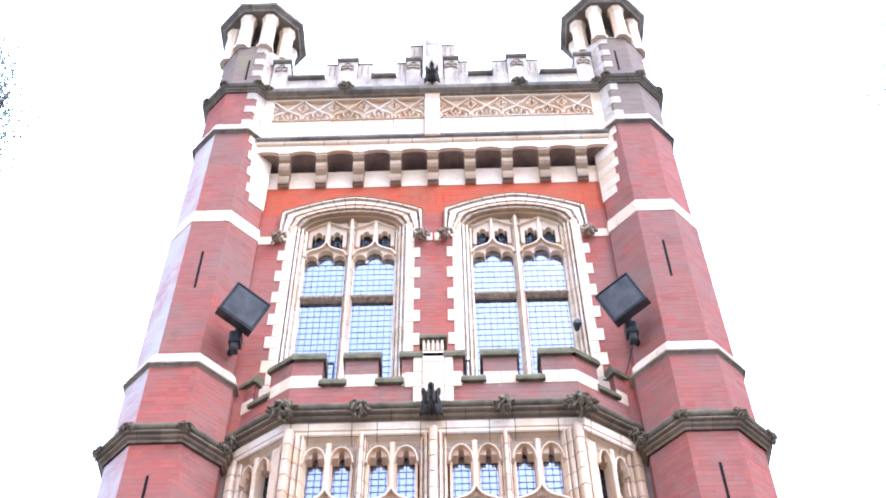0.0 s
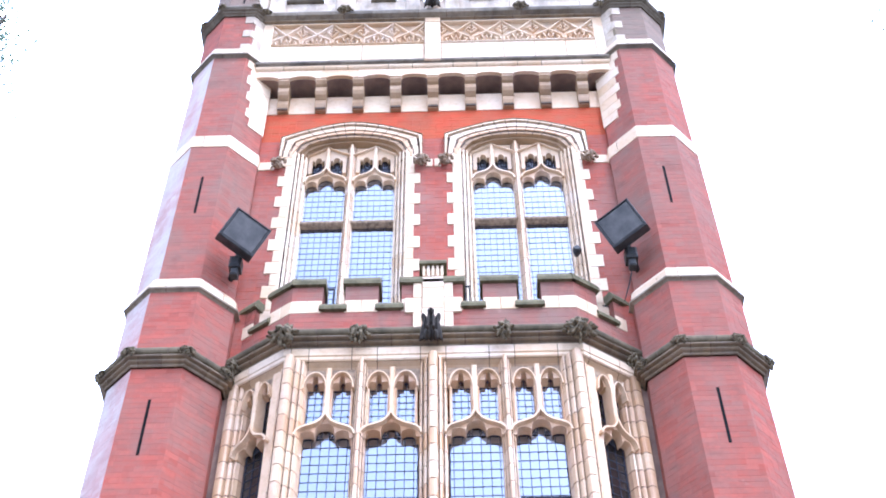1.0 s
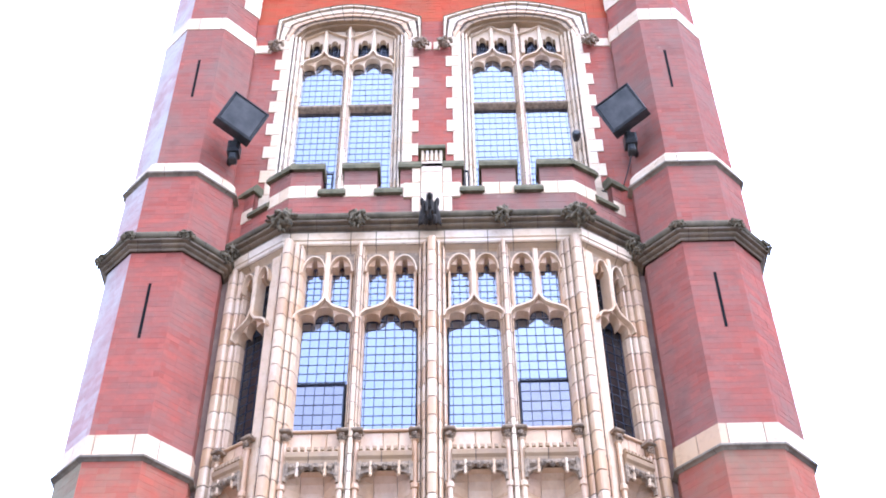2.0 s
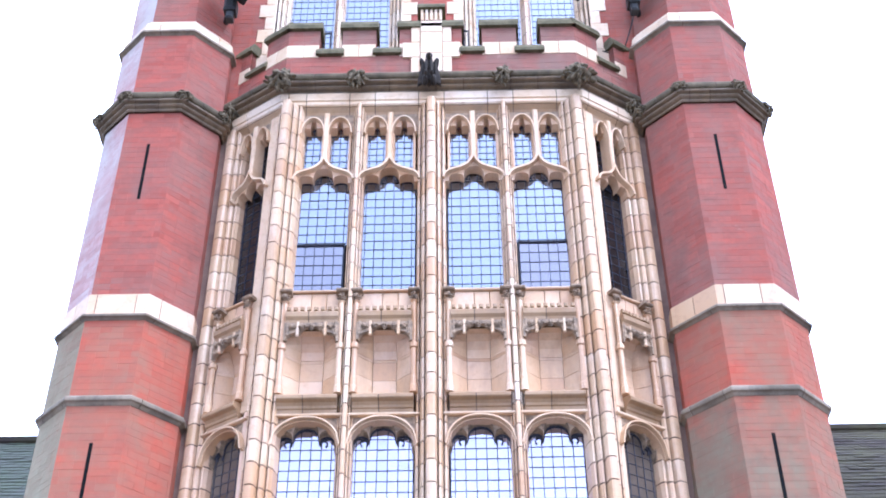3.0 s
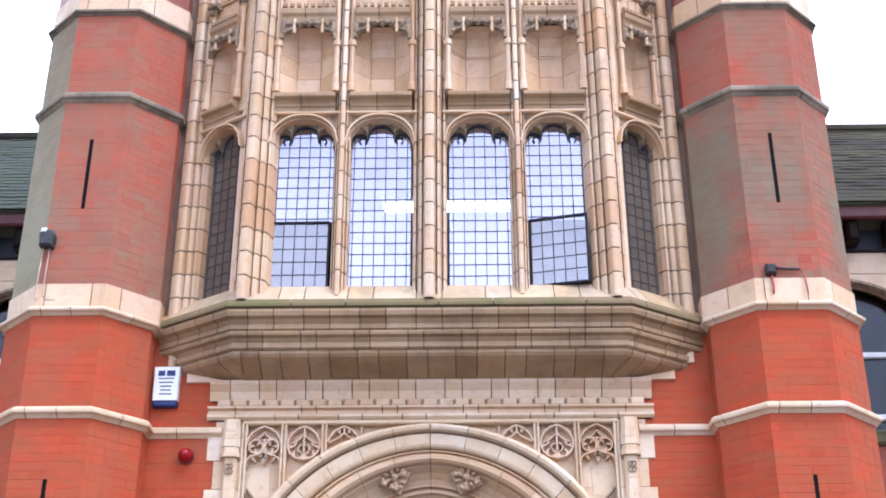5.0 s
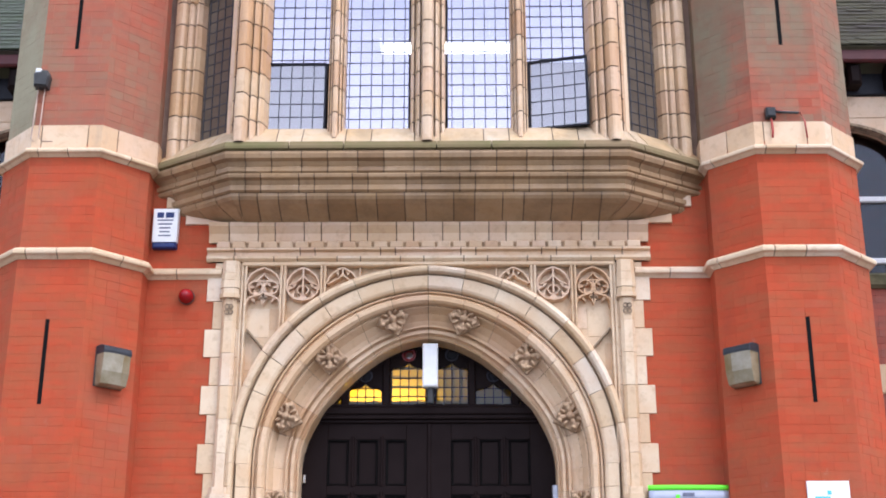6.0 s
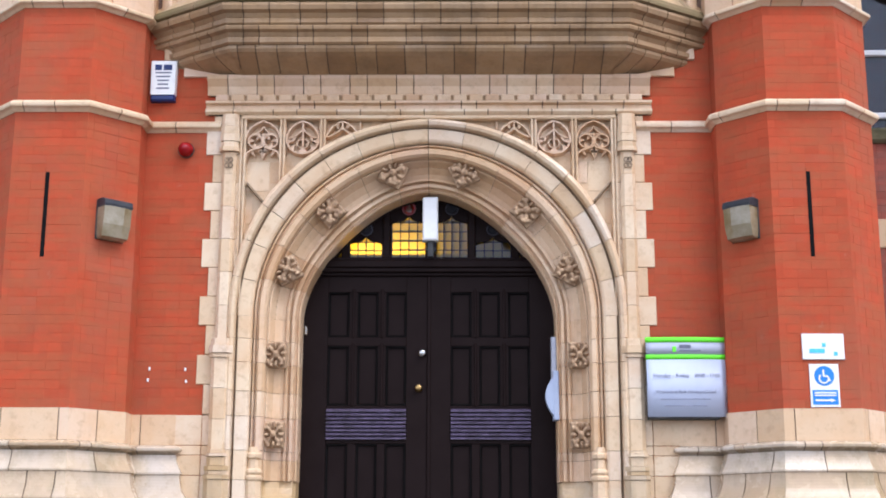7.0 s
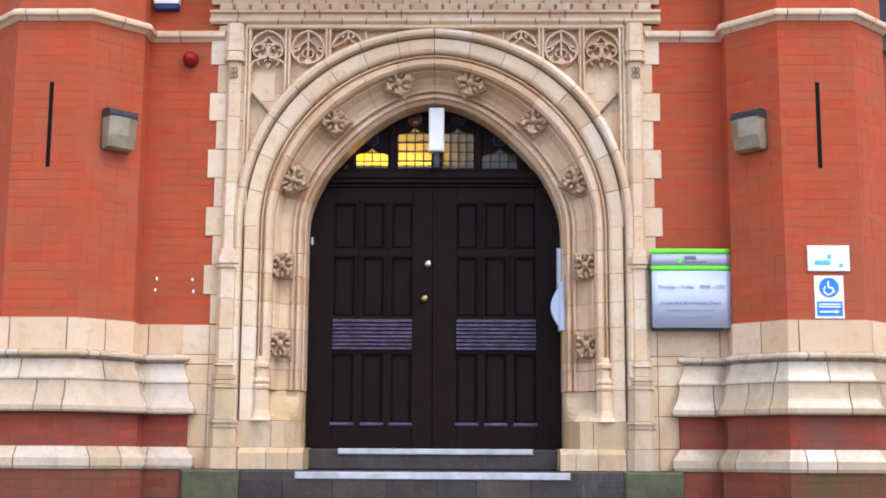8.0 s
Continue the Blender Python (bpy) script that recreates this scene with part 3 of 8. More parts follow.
def fused(bm, voxel):
    """Overlapping lumps melted into one skin."""
    me = bpy.data.meshes.new("lumps")
    bm.to_mesh(me)
    bm.free()
    ob = new("lumps", me)
    mod = ob.modifiers.new("remesh", "REMESH")
    mod.mode, mod.voxel_size = "VOXEL", voxel
    out = bpy.data.meshes.new_from_object(ob.evaluated_get(bpy.context.evaluated_depsgraph_get()))
    bpy.data.objects.remove(ob)
    return out


def flower(seed, size):
    """A square carved flower: boss, four curled leaves to the corners and four between."""
    key = ("flower", seed, size)
    if key not in ROUGH:
        rnd = random.Random(seed)
        bm = bmesh.new()

        def lump(x, z, a, b, c, turn, y=0.0):
            m = Matrix.Translation((x * size, -y * size, z * size)) @ Matrix.Rotation(turn, 4, "Y") @ Matrix.Diagonal((a * size, b * size, c * size, 1))
            bmesh.ops.create_icosphere(bm, subdivisions=2, radius=1.0, matrix=m)
        bmesh.ops.create_cube(bm, size=1.0, matrix=Matrix.Translation((0, size * 0.12, 0)) @ Matrix.Diagonal((size * 0.84, size * 0.2, size * 0.84, 1)))
        lump(0, 0, 0.13, 0.16, 0.13, 0, 0.10)
        for k in range(4):
            t = math.pi / 4 + k * math.pi / 2 + rnd.uniform(-0.12, 0.12)
            lump(0.30 * math.cos(t), 0.30 * math.sin(t), 0.21, 0.12, 0.085, -t, 0.05)
            lump(0.40 * math.cos(t + 0.25), 0.40 * math.sin(t + 0.25), 0.09, 0.10, 0.06, -t + 0.8, 0.10)
            lump(0.40 * math.cos(t - 0.25), 0.40 * math.sin(t - 0.25), 0.09, 0.10, 0.06, -t - 0.8, 0.10)
            t += math.pi / 4
            lump(0.30 * math.cos(t), 0.30 * math.sin(t), 0.12, 0.10, 0.06, -t, 0.06)
        for v in bm.verts:
            v.co += Vector((0, -1, 0)) * noise.noise(v.co * (11 / size) + Vector((seed, 3, 0))) * size * 0.04
        me = fused(bm, size * 0.028)
        me.name = "flower"
        me.shade_smooth()
        ROUGH[key] = me
    return ROUGH[key]


def carving(seed, size):
    """A carved lump of curled leaves, one mesh; size in metres."""
    key = (seed, size)
    if key in ROUGH:
        return ROUGH[key]
    rnd = random.Random(seed)
    bm = bmesh.new()
    for k in range(52):
        a, e = rnd.uniform(0, 2 * math.pi), rnd.uniform(0.1, 1.0) ** 0.7
        r = size * (0.40 if k else 0.0)
        c = Vector((r * math.cos(a) * e, -0.34 * size * (1.1 - e) - rnd.uniform(0, 0.08) * size, r * math.sin(a) * e))
        m = Matrix.Translation(c) @ Matrix.Rotation(-a, 4, "Y") @ Matrix.Rotation(rnd.uniform(-0.9, 0.9), 4, "Z") @ Matrix.Diagonal((size * rnd.uniform(0.08, 0.13), size * rnd.uniform(0.06, 0.10), size * rnd.uniform(0.032, 0.052), 1))
        bmesh.ops.create_icosphere(bm, subdivisions=1, radius=1.0, matrix=m)
    bmesh.ops.create_icosphere(bm, subdivisions=2, radius=1.0, matrix=Matrix.Diagonal((size * 0.26, size * 0.16, size * 0.26, 1)))
    for v in bm.verts:
        k = noise.noise(v.co * (9 / size) + Vector((seed, 0, 0)))
        v.co += v.co.normalized() * k * size * 0.05
    me = fused(bm, size * 0.024)
    me.name = "carving"
    me.shade_smooth()
    ROUGH[key] = me
    return me


def place_carving(parent, name, seed, size, loc, turn=0.0, mat=None, sx=1.0, sz=1.0, label="", square=False, lean=0.0):
    me = flower(seed, size) if square else carving(seed, size)
    if not me.materials:
        me.materials.append(mat or M_CARVED)
    ob = fix(new(name, me), parent)
    ob.matrix_basis = XF[-1] @ Matrix.Translation(loc) @ Matrix.Rotation(turn, 4, "Z") @ Matrix.Rotation(lean, 4, "Y") @ Matrix.Diagonal((sx, 1, sz, 1))
    return tagged(ob, label) if label else ob


def turret(s):
    cx = s * TX
    t = thing("turret", (cx, TY, GROUND), "octagonal red brick turret with pale terracotta bands and arrow slits", "turret", "corner turrets")
    inner_face = 4 if s < 0 else 2
    for z0, z1, a, old in STAGES:
        if s < 0 and z0 == 17.36:
            old = 2
        stuff, mortar = ((M_BRICKS, M_MORTAR), (M_LOWBRICKS, M_LOWMORTAR), (M_OLDBRICKS, M_OLDMORTAR), (M_GREYBRICKS, M_GREYMORTAR))[old]
        if s > 0 and 4.4 < z0 < 6.3:
            stuff, mortar = M_DAMPBRICKS, M_DAMPMORTAR
        core = Pile()
        prism(core, octagon(cx, TY, a - 0.0013), z0 - 0.12, min(20.09, z1 + 0.12))
        core.make("core", mortar, t)
        plan = octagon(cx, TY, a)
        mid = (Vector(plan[3]) - Vector(plan[4])).length / 2
        sl = [(3, mid, 0.018, lo, hi) for lo, hi in SLOTS]
        single = [((3, inner_face), 0.82, 3.27)] if z0 == 0.82 else None
        glared = (2,) if s < 0 and 4.4 < z0 < 17.0 else ()      # sky glare painted as paler brick on the outer side
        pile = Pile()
        bricks(pile, plan, z0, z1, True, sl, t, single, keep=tuple(k for k in (1, 2, 3, 4, 5) if k not in glared))
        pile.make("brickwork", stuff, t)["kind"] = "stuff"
        if glared:
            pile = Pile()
            bricks(pile, plan, z0, z1, True, sl, t, None, keep=glared)
            pile.make("brickwork", M_GLAREBRICKS if z0 > 7.5 else M_DULLGLAREBRICKS, t, "pale brickwork with sky glare in its colour")["kind"] = "stuff"
    core = Pile()
    prism(core, octagon(cx, TY, 0.72), GROUND, 0.72)
    core.make("core", M_MORTAR, t)
    for lo, hi in SLOTS:
        a = next(g[2] for g in STAGES if g[0] <= lo < g[1])
        p = Pile()
        p.box(cx - 0.0175, cx + 0.0175, TY - a + 0.0008, TY - a + 0.02, lo, hi)
        p.make("arrow_slit", M_BLACK, t, "narrow black arrow slit")

    def ring(name, prof, a, length, mat, core_mat=M_JOINT, label=""):
        course(name, prof, octagon(cx, TY, a), length, mat, t, True, core=core_mat, label=label)
    ring("string_course", roll(3.27, 3.37), 0.735, 0.42, M_PALE)
    ring("string_course", roll(4.20, 4.28), 0.725, 0.42, M_PALE)
    ring("band_block", flat(4.28, 4.50), 0.715, 0.36, M_CREAM)
    ring("string_course", roll(6.37, 6.48, 0.05), 0.715, 0.6, M_SOOTY, label="mossy dark moulded course")
    ring("string_course", roll(7.36, 7.43, 0.05), 0.712, 0.6, M_SOOTY)
    ring("band_block", flat(7.43, 7.68), 0.706, 0.36, M_CREAM)
    ring("cornice_cove", cove(10.26, 10.54), 0.70, 0.42, M_CORNICELOW)
    ring("cornice_block", lip(10.26, 10.54), 0.70, 0.5, M_CORNICE)
    ring("string_course", roll(11.56, 11.64, 0.06), 0.690, 0.6, M_SOOTY)
    ring("band_block", [(-0.06, 11.64), (0.02, 11.64), (0.02, 11.76), (-0.05, 11.88), (-0.06, 11.88)], 0.690, 0.36, M_PALE)
    ring("band_block", flat(14.72, 14.98), 0.615, 0.40, M_PALE)
    ring("string_course", roll(17.12, 17.20, 0.07), 0.595, 0.6, M_DARKSTONE)
    ring("band_block", flat(17.20, 17.36, 0.03), 0.595, 0.40, M_PALE)
    ring("cornice_cove", cove(18.42, 18.66, 0.12), 0.58, 0.42, M_DARKSTONE)
    ring("cornice_block", lip(18.42, 18.66, 0.12), 0.58, 0.5, M_DARKSTONE)
    # crockets on the corners of the cornices
    for z, a, size in ((10.42, 0.79, 0.21), (18.55, 0.68, 0.17)):
        for k, (x, y) in enumerate(octagon(cx, TY, a)):
            if y < TY + 0.45:
                place_carving(t, "crocket", k % 3, size, (x, y, z), math.atan2(y - TY, x - cx) + math.pi / 2, M_MOSSCARVE, 1.2, 0.9)
    # toothed pale quoins on the inner side, high up
    for z0, z1, a in ((15.5, 17.12, 0.60), (17.36, 18.42, 0.58), (18.66, 20.10, 0.53)):
        plan = octagon(cx, TY, a)
        e0, e1 = (Vector(plan[4]), Vector(plan[5])) if s < 0 else (Vector(plan[3]), Vector(plan[2]))
        w = (e1 - e0).length
        n = max(1, round((z1 - z0) / 0.2))
        for i in range(n):
            f = (0.10 if i % 2 else -0.08) if z0 > 16 else (0.5 - 0.32 * i / n - (0.12 if i % 2 else 0))
            h0, h1 = z0 + (z1 - z0) * i / n, z0 + (z1 - z0) * (i + 1) / n
            a0, b0 = e0.lerp(e1, max(0, f)), e0.lerp(e1, 1.05)
            d = (e1 - e0).normalized()
            o = Vector((d.y, -d.x)) * (1 if s < 0 else -1)
            q = Pile()
            ring4 = [(a0 + o * 0.012), (b0 + o * 0.012), (b0 - o * 0.05), (a0 - o * 0.05)]
            q.loft([[(v.x, v.y, h0 + 0.003) for v in ring4], [(v.x, v.y, h1 - 0.003) for v in ring4]])
            q.make("quoin", M_SOOTPALE if z0 > 17 else M_PALE, t)
            if f < 0:      # the tooth that laps onto the front face
                q = Pile()
                x0, x1 = sorted((e0.x, e0.x + s * 0.13))
                q.cbox(x0, x1, TY - a - 0.012, TY - a + 0.05, h0 + 0.003, h1 - 0.003)
                q.make("quoin", M_SOOTPALE if z0 > 17 else M_PALE, t)
    # the open lantern
    for i, (x, y) in enumerate(octagon(cx, TY, 0.47)):
        q = Pile()
        r = 0.125
        q.loft([[(x + r * f * math.cos(a), y + r * f * math.sin(a), z) for a in [math.pi / 4 * j + 0.39 for j in range(8)]]
                for z, f in ((20.10, 1.25), (20.20, 1.25), (20.24, 1.0), (21.08, 1.0), (21.13, 1.15), (21.24, 1.25))])
        q.make("colonnette", M_PALE, t)
    q = Pile()
    prism(q, octagon(cx, TY, 0.54), 20.09, 20.13)
    prism(q, octagon(cx, TY, 0.14), 20.13, 21.25)
    q.make("lantern_floor", M_DARKSTONE, t)
    ring("lantern_cornice", [(-0.3, 21.26), (0.02, 21.26), (0.04, 21.30), (0.11, 21.34), (0.12, 21.40), (0.04, 21.46), (-0.3, 21.5)], 0.645, 0.6, M_DARKSTONE, None)
    q = Pile()
    q.loft([[(x, y, z) for x, y in octagon(cx, TY, a)] for z, a in ((21.45, 0.66), (21.6, 0.58), (22.0, 0.35), (22.4, 0.12))])
    q.make("cap", M_DARKSTONE, t, "sooty stone cap")
    return t


turret(-1)
turret(1)


# ---------------------------------------------------------------- oriel over the door
ORIEL_PLAN = [(-2.40, 0.05), (-1.70, -0.42), (1.70, -0.42), (2.40, 0.05)]
CANT = math.atan2(0.47, 0.70)
CANT_LEN = math.hypot(0.47, 0.70)
FRONT = Matrix.Translation((0, -0.42, 0))
RIGHT_CANT = Matrix.Translation((1.70, -0.42, 0)) @ Matrix.Rotation(CANT, 4, "Z")
LEFT_CANT = Matrix.Translation((-2.40, 0.05, 0)) @ Matrix.Rotation(-CANT, 4, "Z")


def section(w, d, back=0.16):
    """The moulded plan of a shaft: hollow, fillet and round nose."""
    half = [(-w / 2, back), (-w / 2, 0.045), (-w * 0.47, 0.02), (-w * 0.455, 0.0), (-w * 0.40, -0.006), (-w * 0.388, 0.026), (-w * 0.355, 0.028), (-w * 0.33, -d * 0.20), (-w * 0.285, -d * 0.38), (-w * 0.225, -d * 0.42),
            (-w * 0.213, -d * 0.10), (-w * 0.178, -d * 0.12), (-w * 0.165, -d * 0.72), (-w * 0.12, -d * 0.95), (-w * 0.05, -d)]
    return half + [(-x, y) for x, y in reversed(half)]


def shaft(name, parent, plan, x, y, z0, z1, h, mat, turn=0.0, gap=0.0068):
    """Blocks of one section stacked up."""
    c, s = math.cos(turn), math.sin(turn)
    pl = [(x + px * c - py * s, y + px * s + py * c) for px, py in plan]
    n = max(1, round((z1 - z0) / h))
    for i in range(n):
        a, b = z0 + (z1 - z0) * i / n, z0 + (z1 - z0) * (i + 1) / n
        q = Pile()
        q.loft([[(u, v, z) for u, v in pl] for z in (a + gap, b - gap)])
        q.make(name, mat, parent)
    q = Pile()
    mu, mv = sum(u for u, _ in pl) / len(pl), max(v for _, v in pl)
    q.loft([[(mu + (u - mu) * 0.97, mv + (v - mv) * 0.975, z) for u, v in pl] for z in (z0, z1)])
    q.make("joint", M_JOINT, parent)


def pane_data(w, h):
    key = ("pane", round(w, 3), round(h, 3))
    if key not in BRICK_DATA:
        me = bpy.data.meshes.new("pane")
        me.from_pydata([(-w / 2, 0, -h / 2), (w / 2, 0, -h / 2), (w / 2, 0, h / 2), (-w / 2, 0, h / 2)], [], [(0, 1, 2, 3)])
        me.materials.append(M_GLASSLOW)
        BRICK_DATA[key] = me
    return BRICK_DATA[key]


def leaded(parent, x0, x1, z0, z1, y, cw, rh, single=False, margin=0.04, came=0.0038, glass=None, wobble=0.006, split=False):
    """A leaded light: panes, each a little out of true, in a net of lead cames."""
    nc, nr = max(1, round((x1 - x0 - 2 * margin) / cw)), max(1, round((z1 - z0 - 2 * margin) / rh))
    xs = [x0] + [x0 + margin + (x1 - x0 - 2 * margin) * i / nc for i in range(nc + 1)] + [x1]
    zs = [z0] + [z0 + margin + (z1 - z0 - 2 * margin) * i / nr for i in range(nr + 1)] + [z1]
    if margin == 0:
        xs, zs = xs[1:-1], zs[1:-1]
    panes = Pile()
    for a, b in zip(xs, xs[1:]):
        for c, d in zip(zs, zs[1:]):
            ax, az = random.gauss(0, wobble), random.gauss(0, wobble)
            if single and b - a > 0.05 and d - c > 0.05:
                ob = fix(new("pane", pane_data(b - a, d - c)), parent)
                ob.matrix_basis = XF[-1] @ Matrix.Translation(((a + b) / 2, y, (c + d) / 2)) @ Matrix.Rotation(ax, 4, "X") @ Matrix.Rotation(az, 4, "Z")
                continue
            w, h = (b - a) / 2, (d - c) / 2
            panes.add([(a, y - h * ax - w * az, c), (b, y - h * ax + w * az, c), (b, y + h * ax + w * az, d), (a, y + h * ax - w * az, d)], [(0, 1, 2, 3)])
    if panes.v:
        panes.make("panes", glass or M_GLASS, parent)["kind"] = "stuff"
    net = Pile()

    def strip(*b):
        net.box(*b)
        if split:
            net.make("lead_came", M_LEAD, parent)
            net.v, net.f = [], []
    for x in xs:
        strip(x - came, x + came, y - 0.006, y + 0.006, z0, z1)
    for z in zs:
        strip(x0, x1, y - 0.0052, y + 0.0052, z - came * 0.8, z + came * 0.8)
    if net.v:
        net.make("lead_cames", M_LEAD, parent)


def arch_line(xc, zs, half, rise, n=9, power=2.3):
    pts = []
    for i in range(-n, n + 1):
        t = i / n
        pts.append((xc + half * t, zs + rise * (1 - abs(t) ** power) ** (1 / power * 1.25)))
    return pts


def ogee_line(xc, zs, half, rise):
    side = [(1.0, 0.0), (0.985, 0.10), (0.93, 0.20), (0.83, 0.30), (0.68, 0.37), (0.5, 0.43), (0.34, 0.50), (0.20, 0.61), (0.09, 0.77), (0.0, 1.0)]
    return [(xc - half * u, zs + rise * v) for u, v in side] + [(xc + half * u, zs + rise * v) for u, v in reversed(side[:-1])]


def casement(parent, x0, x1, z0, z1, y, opened=0.0):
    """An iron opening light; opened: degrees that it swings out from its left side."""
    XF.append(XF[-1] @ Matrix.Translation((x0, y, 0)) @ Matrix.Rotation(radians(-opened), 4, "Z"))
    w = x1 - x0
    f = Pile()
    t = 0.016
    f.box(0, t, -0.03, 0.0, z0, z1)
    f.box(w - t, w, -0.03, 0.0, z0, z1)
    f.box(t, w - t, -0.03, 0.0, z0, z0 + t)
    f.box(t, w - t, -0.03, 0.0, z1 - t, z1)
    fr = f.make("casement_frame", M_IRON, parent, "open iron casement frame" if opened else "black iron casement frame")
    leaded(parent, t, w - t, z0 + t, z1 - t, -0.012, 0.093, 0.135, margin=0.0, glass=M_GLASSMID)
    if opened:
        s = Pile()
        s.box(w * 0.55, w * 0.55 + 0.012, 0.0, 0.16, z0 + 0.01, z0 + 0.02)
        s.make("casement_stay", M_IRON, parent)
    XF.pop()


def lower_bay(parent, xc, hw, front, opener=None, glass=None):
    zs, zb = 5.97, 4.52
    h = hw + 0.055
    arch = [(xc - h, zs)] + arch_line(xc, zs, h, 0.305)[1:-1] + [(xc + h, zs)]
    q = Pile()
    vplate(q, foil(xc, zs + 0.10, hw, 0.085, 0.175, 0.46), arch, 0.070, 0.135, 0.03)
    q.make("foiled_head", M_CARVED, parent)
    q = Pile()
    bar(q, [(xc + (x - xc) * 0.95, zs + (z - zs) * 0.92) for x, z in arch], 0.022, 0.0, 0.10, 0.006)
    q.make("arch_mould", M_TAN, parent)
    for e in (-1, 1):      # lead scrolls below the cusps
        q = Pile()
        bar(q, arc(xc + e * hw * 0.62, zs + 0.105, 0.034, 90 - e * 150, 90 + e * 150, 12), 0.010, 0.122, 0.136)
        q.make("lead_scroll", M_LEAD, parent)
    q = Pile()
    bar(q, foil(xc, zs + 0.088, hw * 0.97, 0.085, 0.170, 0.46), 0.011, 0.126, 0.137)
    q.make("lead_edge", M_LEAD, parent)
    q = Pile()
    vplate(q, arch, [(xc - h - 0.03, 6.335), (xc + h + 0.03, 6.335)], 0.03, 0.09, 0.0, zs)
    q.make("spandrel", M_CARVED, parent)
    q = Pile()
    bar(q, arch, 0.030, -0.040, 0.09, 0.008)
    q.make("hood_mould", M_TANPALE, parent)
    part_box("spandrel_mould", M_TANPALE, parent, xc - h - 0.02, xc + h + 0.02, -0.02, 0.05, 6.296, 6.322, 0.006)
    if opener is None:
        leaded(parent, xc - hw - 0.012, xc + hw + 0.012, zb, 6.27, 0.14, 0.093, 0.111, single=front, glass=glass or M_GLASSLOW, split=front)
    else:
        leaded(parent, xc - hw - 0.012, xc + hw + 0.012, 5.22, 6.27, 0.14, 0.093, 0.111, single=front, glass=M_GLASSLOW, split=front)
        casement(parent, xc - hw + 0.003, xc + hw - 0.003, zb + 0.02, 5.215, 0.13, opener)


def panel_bay(parent, xc, hw):
    """The blind storey: a hollow niche under a carved canopy, on a sloping sill."""
    e = hw + 0.05
    course("sill_block", [(-0.10, 6.325), (0.005, 6.325), (0.005, 6.365), (0.018, 6.375), (0.024, 6.400), (0.044, 6.425), (0.080, 6.440), (0.090, 6.450), (0.090, 6.480), (0.070, 6.500), (-0.24, 6.58)], [(xc - hw - 0.015, 0), (xc + hw + 0.015, 0)], 0.28, M_GRIMYSHADE, parent, core=M_JOINT)
    fx = [xc - hw, xc - hw * 0.42, xc + hw * 0.42, xc + hw]
    fy = [0.02, 0.16, 0.16, 0.02]
    for j in range(3):
        for i in range(4):
            z0, z1 = 6.58 + 0.21 * i, 6.58 + 0.21 * (i + 1)
            q = Pile()
            a, b, c, d = fx[j] + 0.002, fx[j + 1] - 0.002, fy[j], fy[j + 1]
            q.loft([[(a, c, z), (b, d, z), (b, d + 0.06, z), (a, c + 0.06, z)] for z in (z0 + 0.002, z1 - 0.002)])
            q.make("block", M_TAN, parent)
    q = Pile()
    q.box(xc - e, xc + e, 0.225, 0.28, 6.33, 7.78)
    q.box(xc - e, xc - hw, 0.07, 0.225, 6.33, 7.78)
    q.box(xc + hw, xc + e, 0.07, 0.225, 6.33, 7.78)
    q.make("joint", M_JOINT, parent)
    course("canopy_mould", [(-0.24, 7.33), (0.06, 7.33), (0.068, 7.37), (0.09, 7.40), (0.095, 7.45), (0.07, 7.475), (-0.24, 7.485)], [(xc - hw + 0.01, 0), (xc + hw - 0.01, 0)], 0.27, M_GRIMYSHADE, parent, core=M_JOINT)
    for i in range(8):
        x = xc - hw + 0.035 + (2 * hw - 0.07) * i / 7
        part_box("crest", M_GRIMYSHADE, parent, x - 0.020, x + 0.020, -0.085, -0.04, 7.478, 7.525, 0.008)
    for a, b in ((-1.0, -0.12), (-0.12, 0.45), (0.45, 1.0)):
        part_box("block", M_TAN, parent, xc + hw * a + 0.002, xc + hw * b - 0.002, 0.03, 0.15, 7.49, 7.765)
    # the niche's head, curving forward under the canopy
    for j in range(3):
        q = Pile()
        a, b, c, d = fx[j] + 0.002, fx[j + 1] - 0.002, fy[j], fy[j + 1]
        rings = []
        for k in range(5):
            t = k / 4
            f = 1 - (1 - math.cos(t * math.pi / 2)) * 1.05
            z = 7.03 + 0.24 * math.sin(t * math.pi / 2)
            rings.append([(a, c * f - 0.006, z), (b, d * f - 0.006, z), (b, d * f + 0.05, z + 0.01), (a, c * f + 0.05, z + 0.01)])
        q.loft(rings)
        q.make("niche_head", M_TAN, parent)
    # hanging tracery of the canopy
    q = Pile()
    inner = lobes(xc, 7.11, [(xc, 7.17, hw * 0.44), (xc - hw * 0.58, 7.13, hw * 0.30), (xc + hw * 0.58, 7.13, hw * 0.30)])
    rect = [(xc - hw, 7.11), (xc - hw, 7.335), (xc + hw, 7.335), (xc + hw, 7.11)]
    plate(q, (xc, 7.11), inner, rect, -0.070, -0.03, 0.01)
    q.make("canopy_tracery", M_CARVED, parent, "pierced and weathered canopy tracery with recess shade in its colour")
    for k, u in enumerate((-0.88, -0.5, 0.5, 0.88)):
        q = Pile()
        x = xc + hw * u
        q.loft([[(x + r * math.cos(t), -0.068 + r * math.sin(t), z) for t in [math.pi / 3 * j for j in range(6)]]
                for z, r in ((7.17, 0.006), (7.185, 0.020), (7.21, 0.014), (7.245, 0.020), (7.27, 0.013), (7.34, 0.016))])
        q.make("pendant", M_TANPALE if k in (1, 2) else M_CARVED, parent)
    for k in range(5):
        place_carving(parent, "carved_leaf", k % 3 + 5, 0.10, (xc + hw * (-0.7 + 0.35 * k), -0.062, 7.28), 0, M_CARVED)
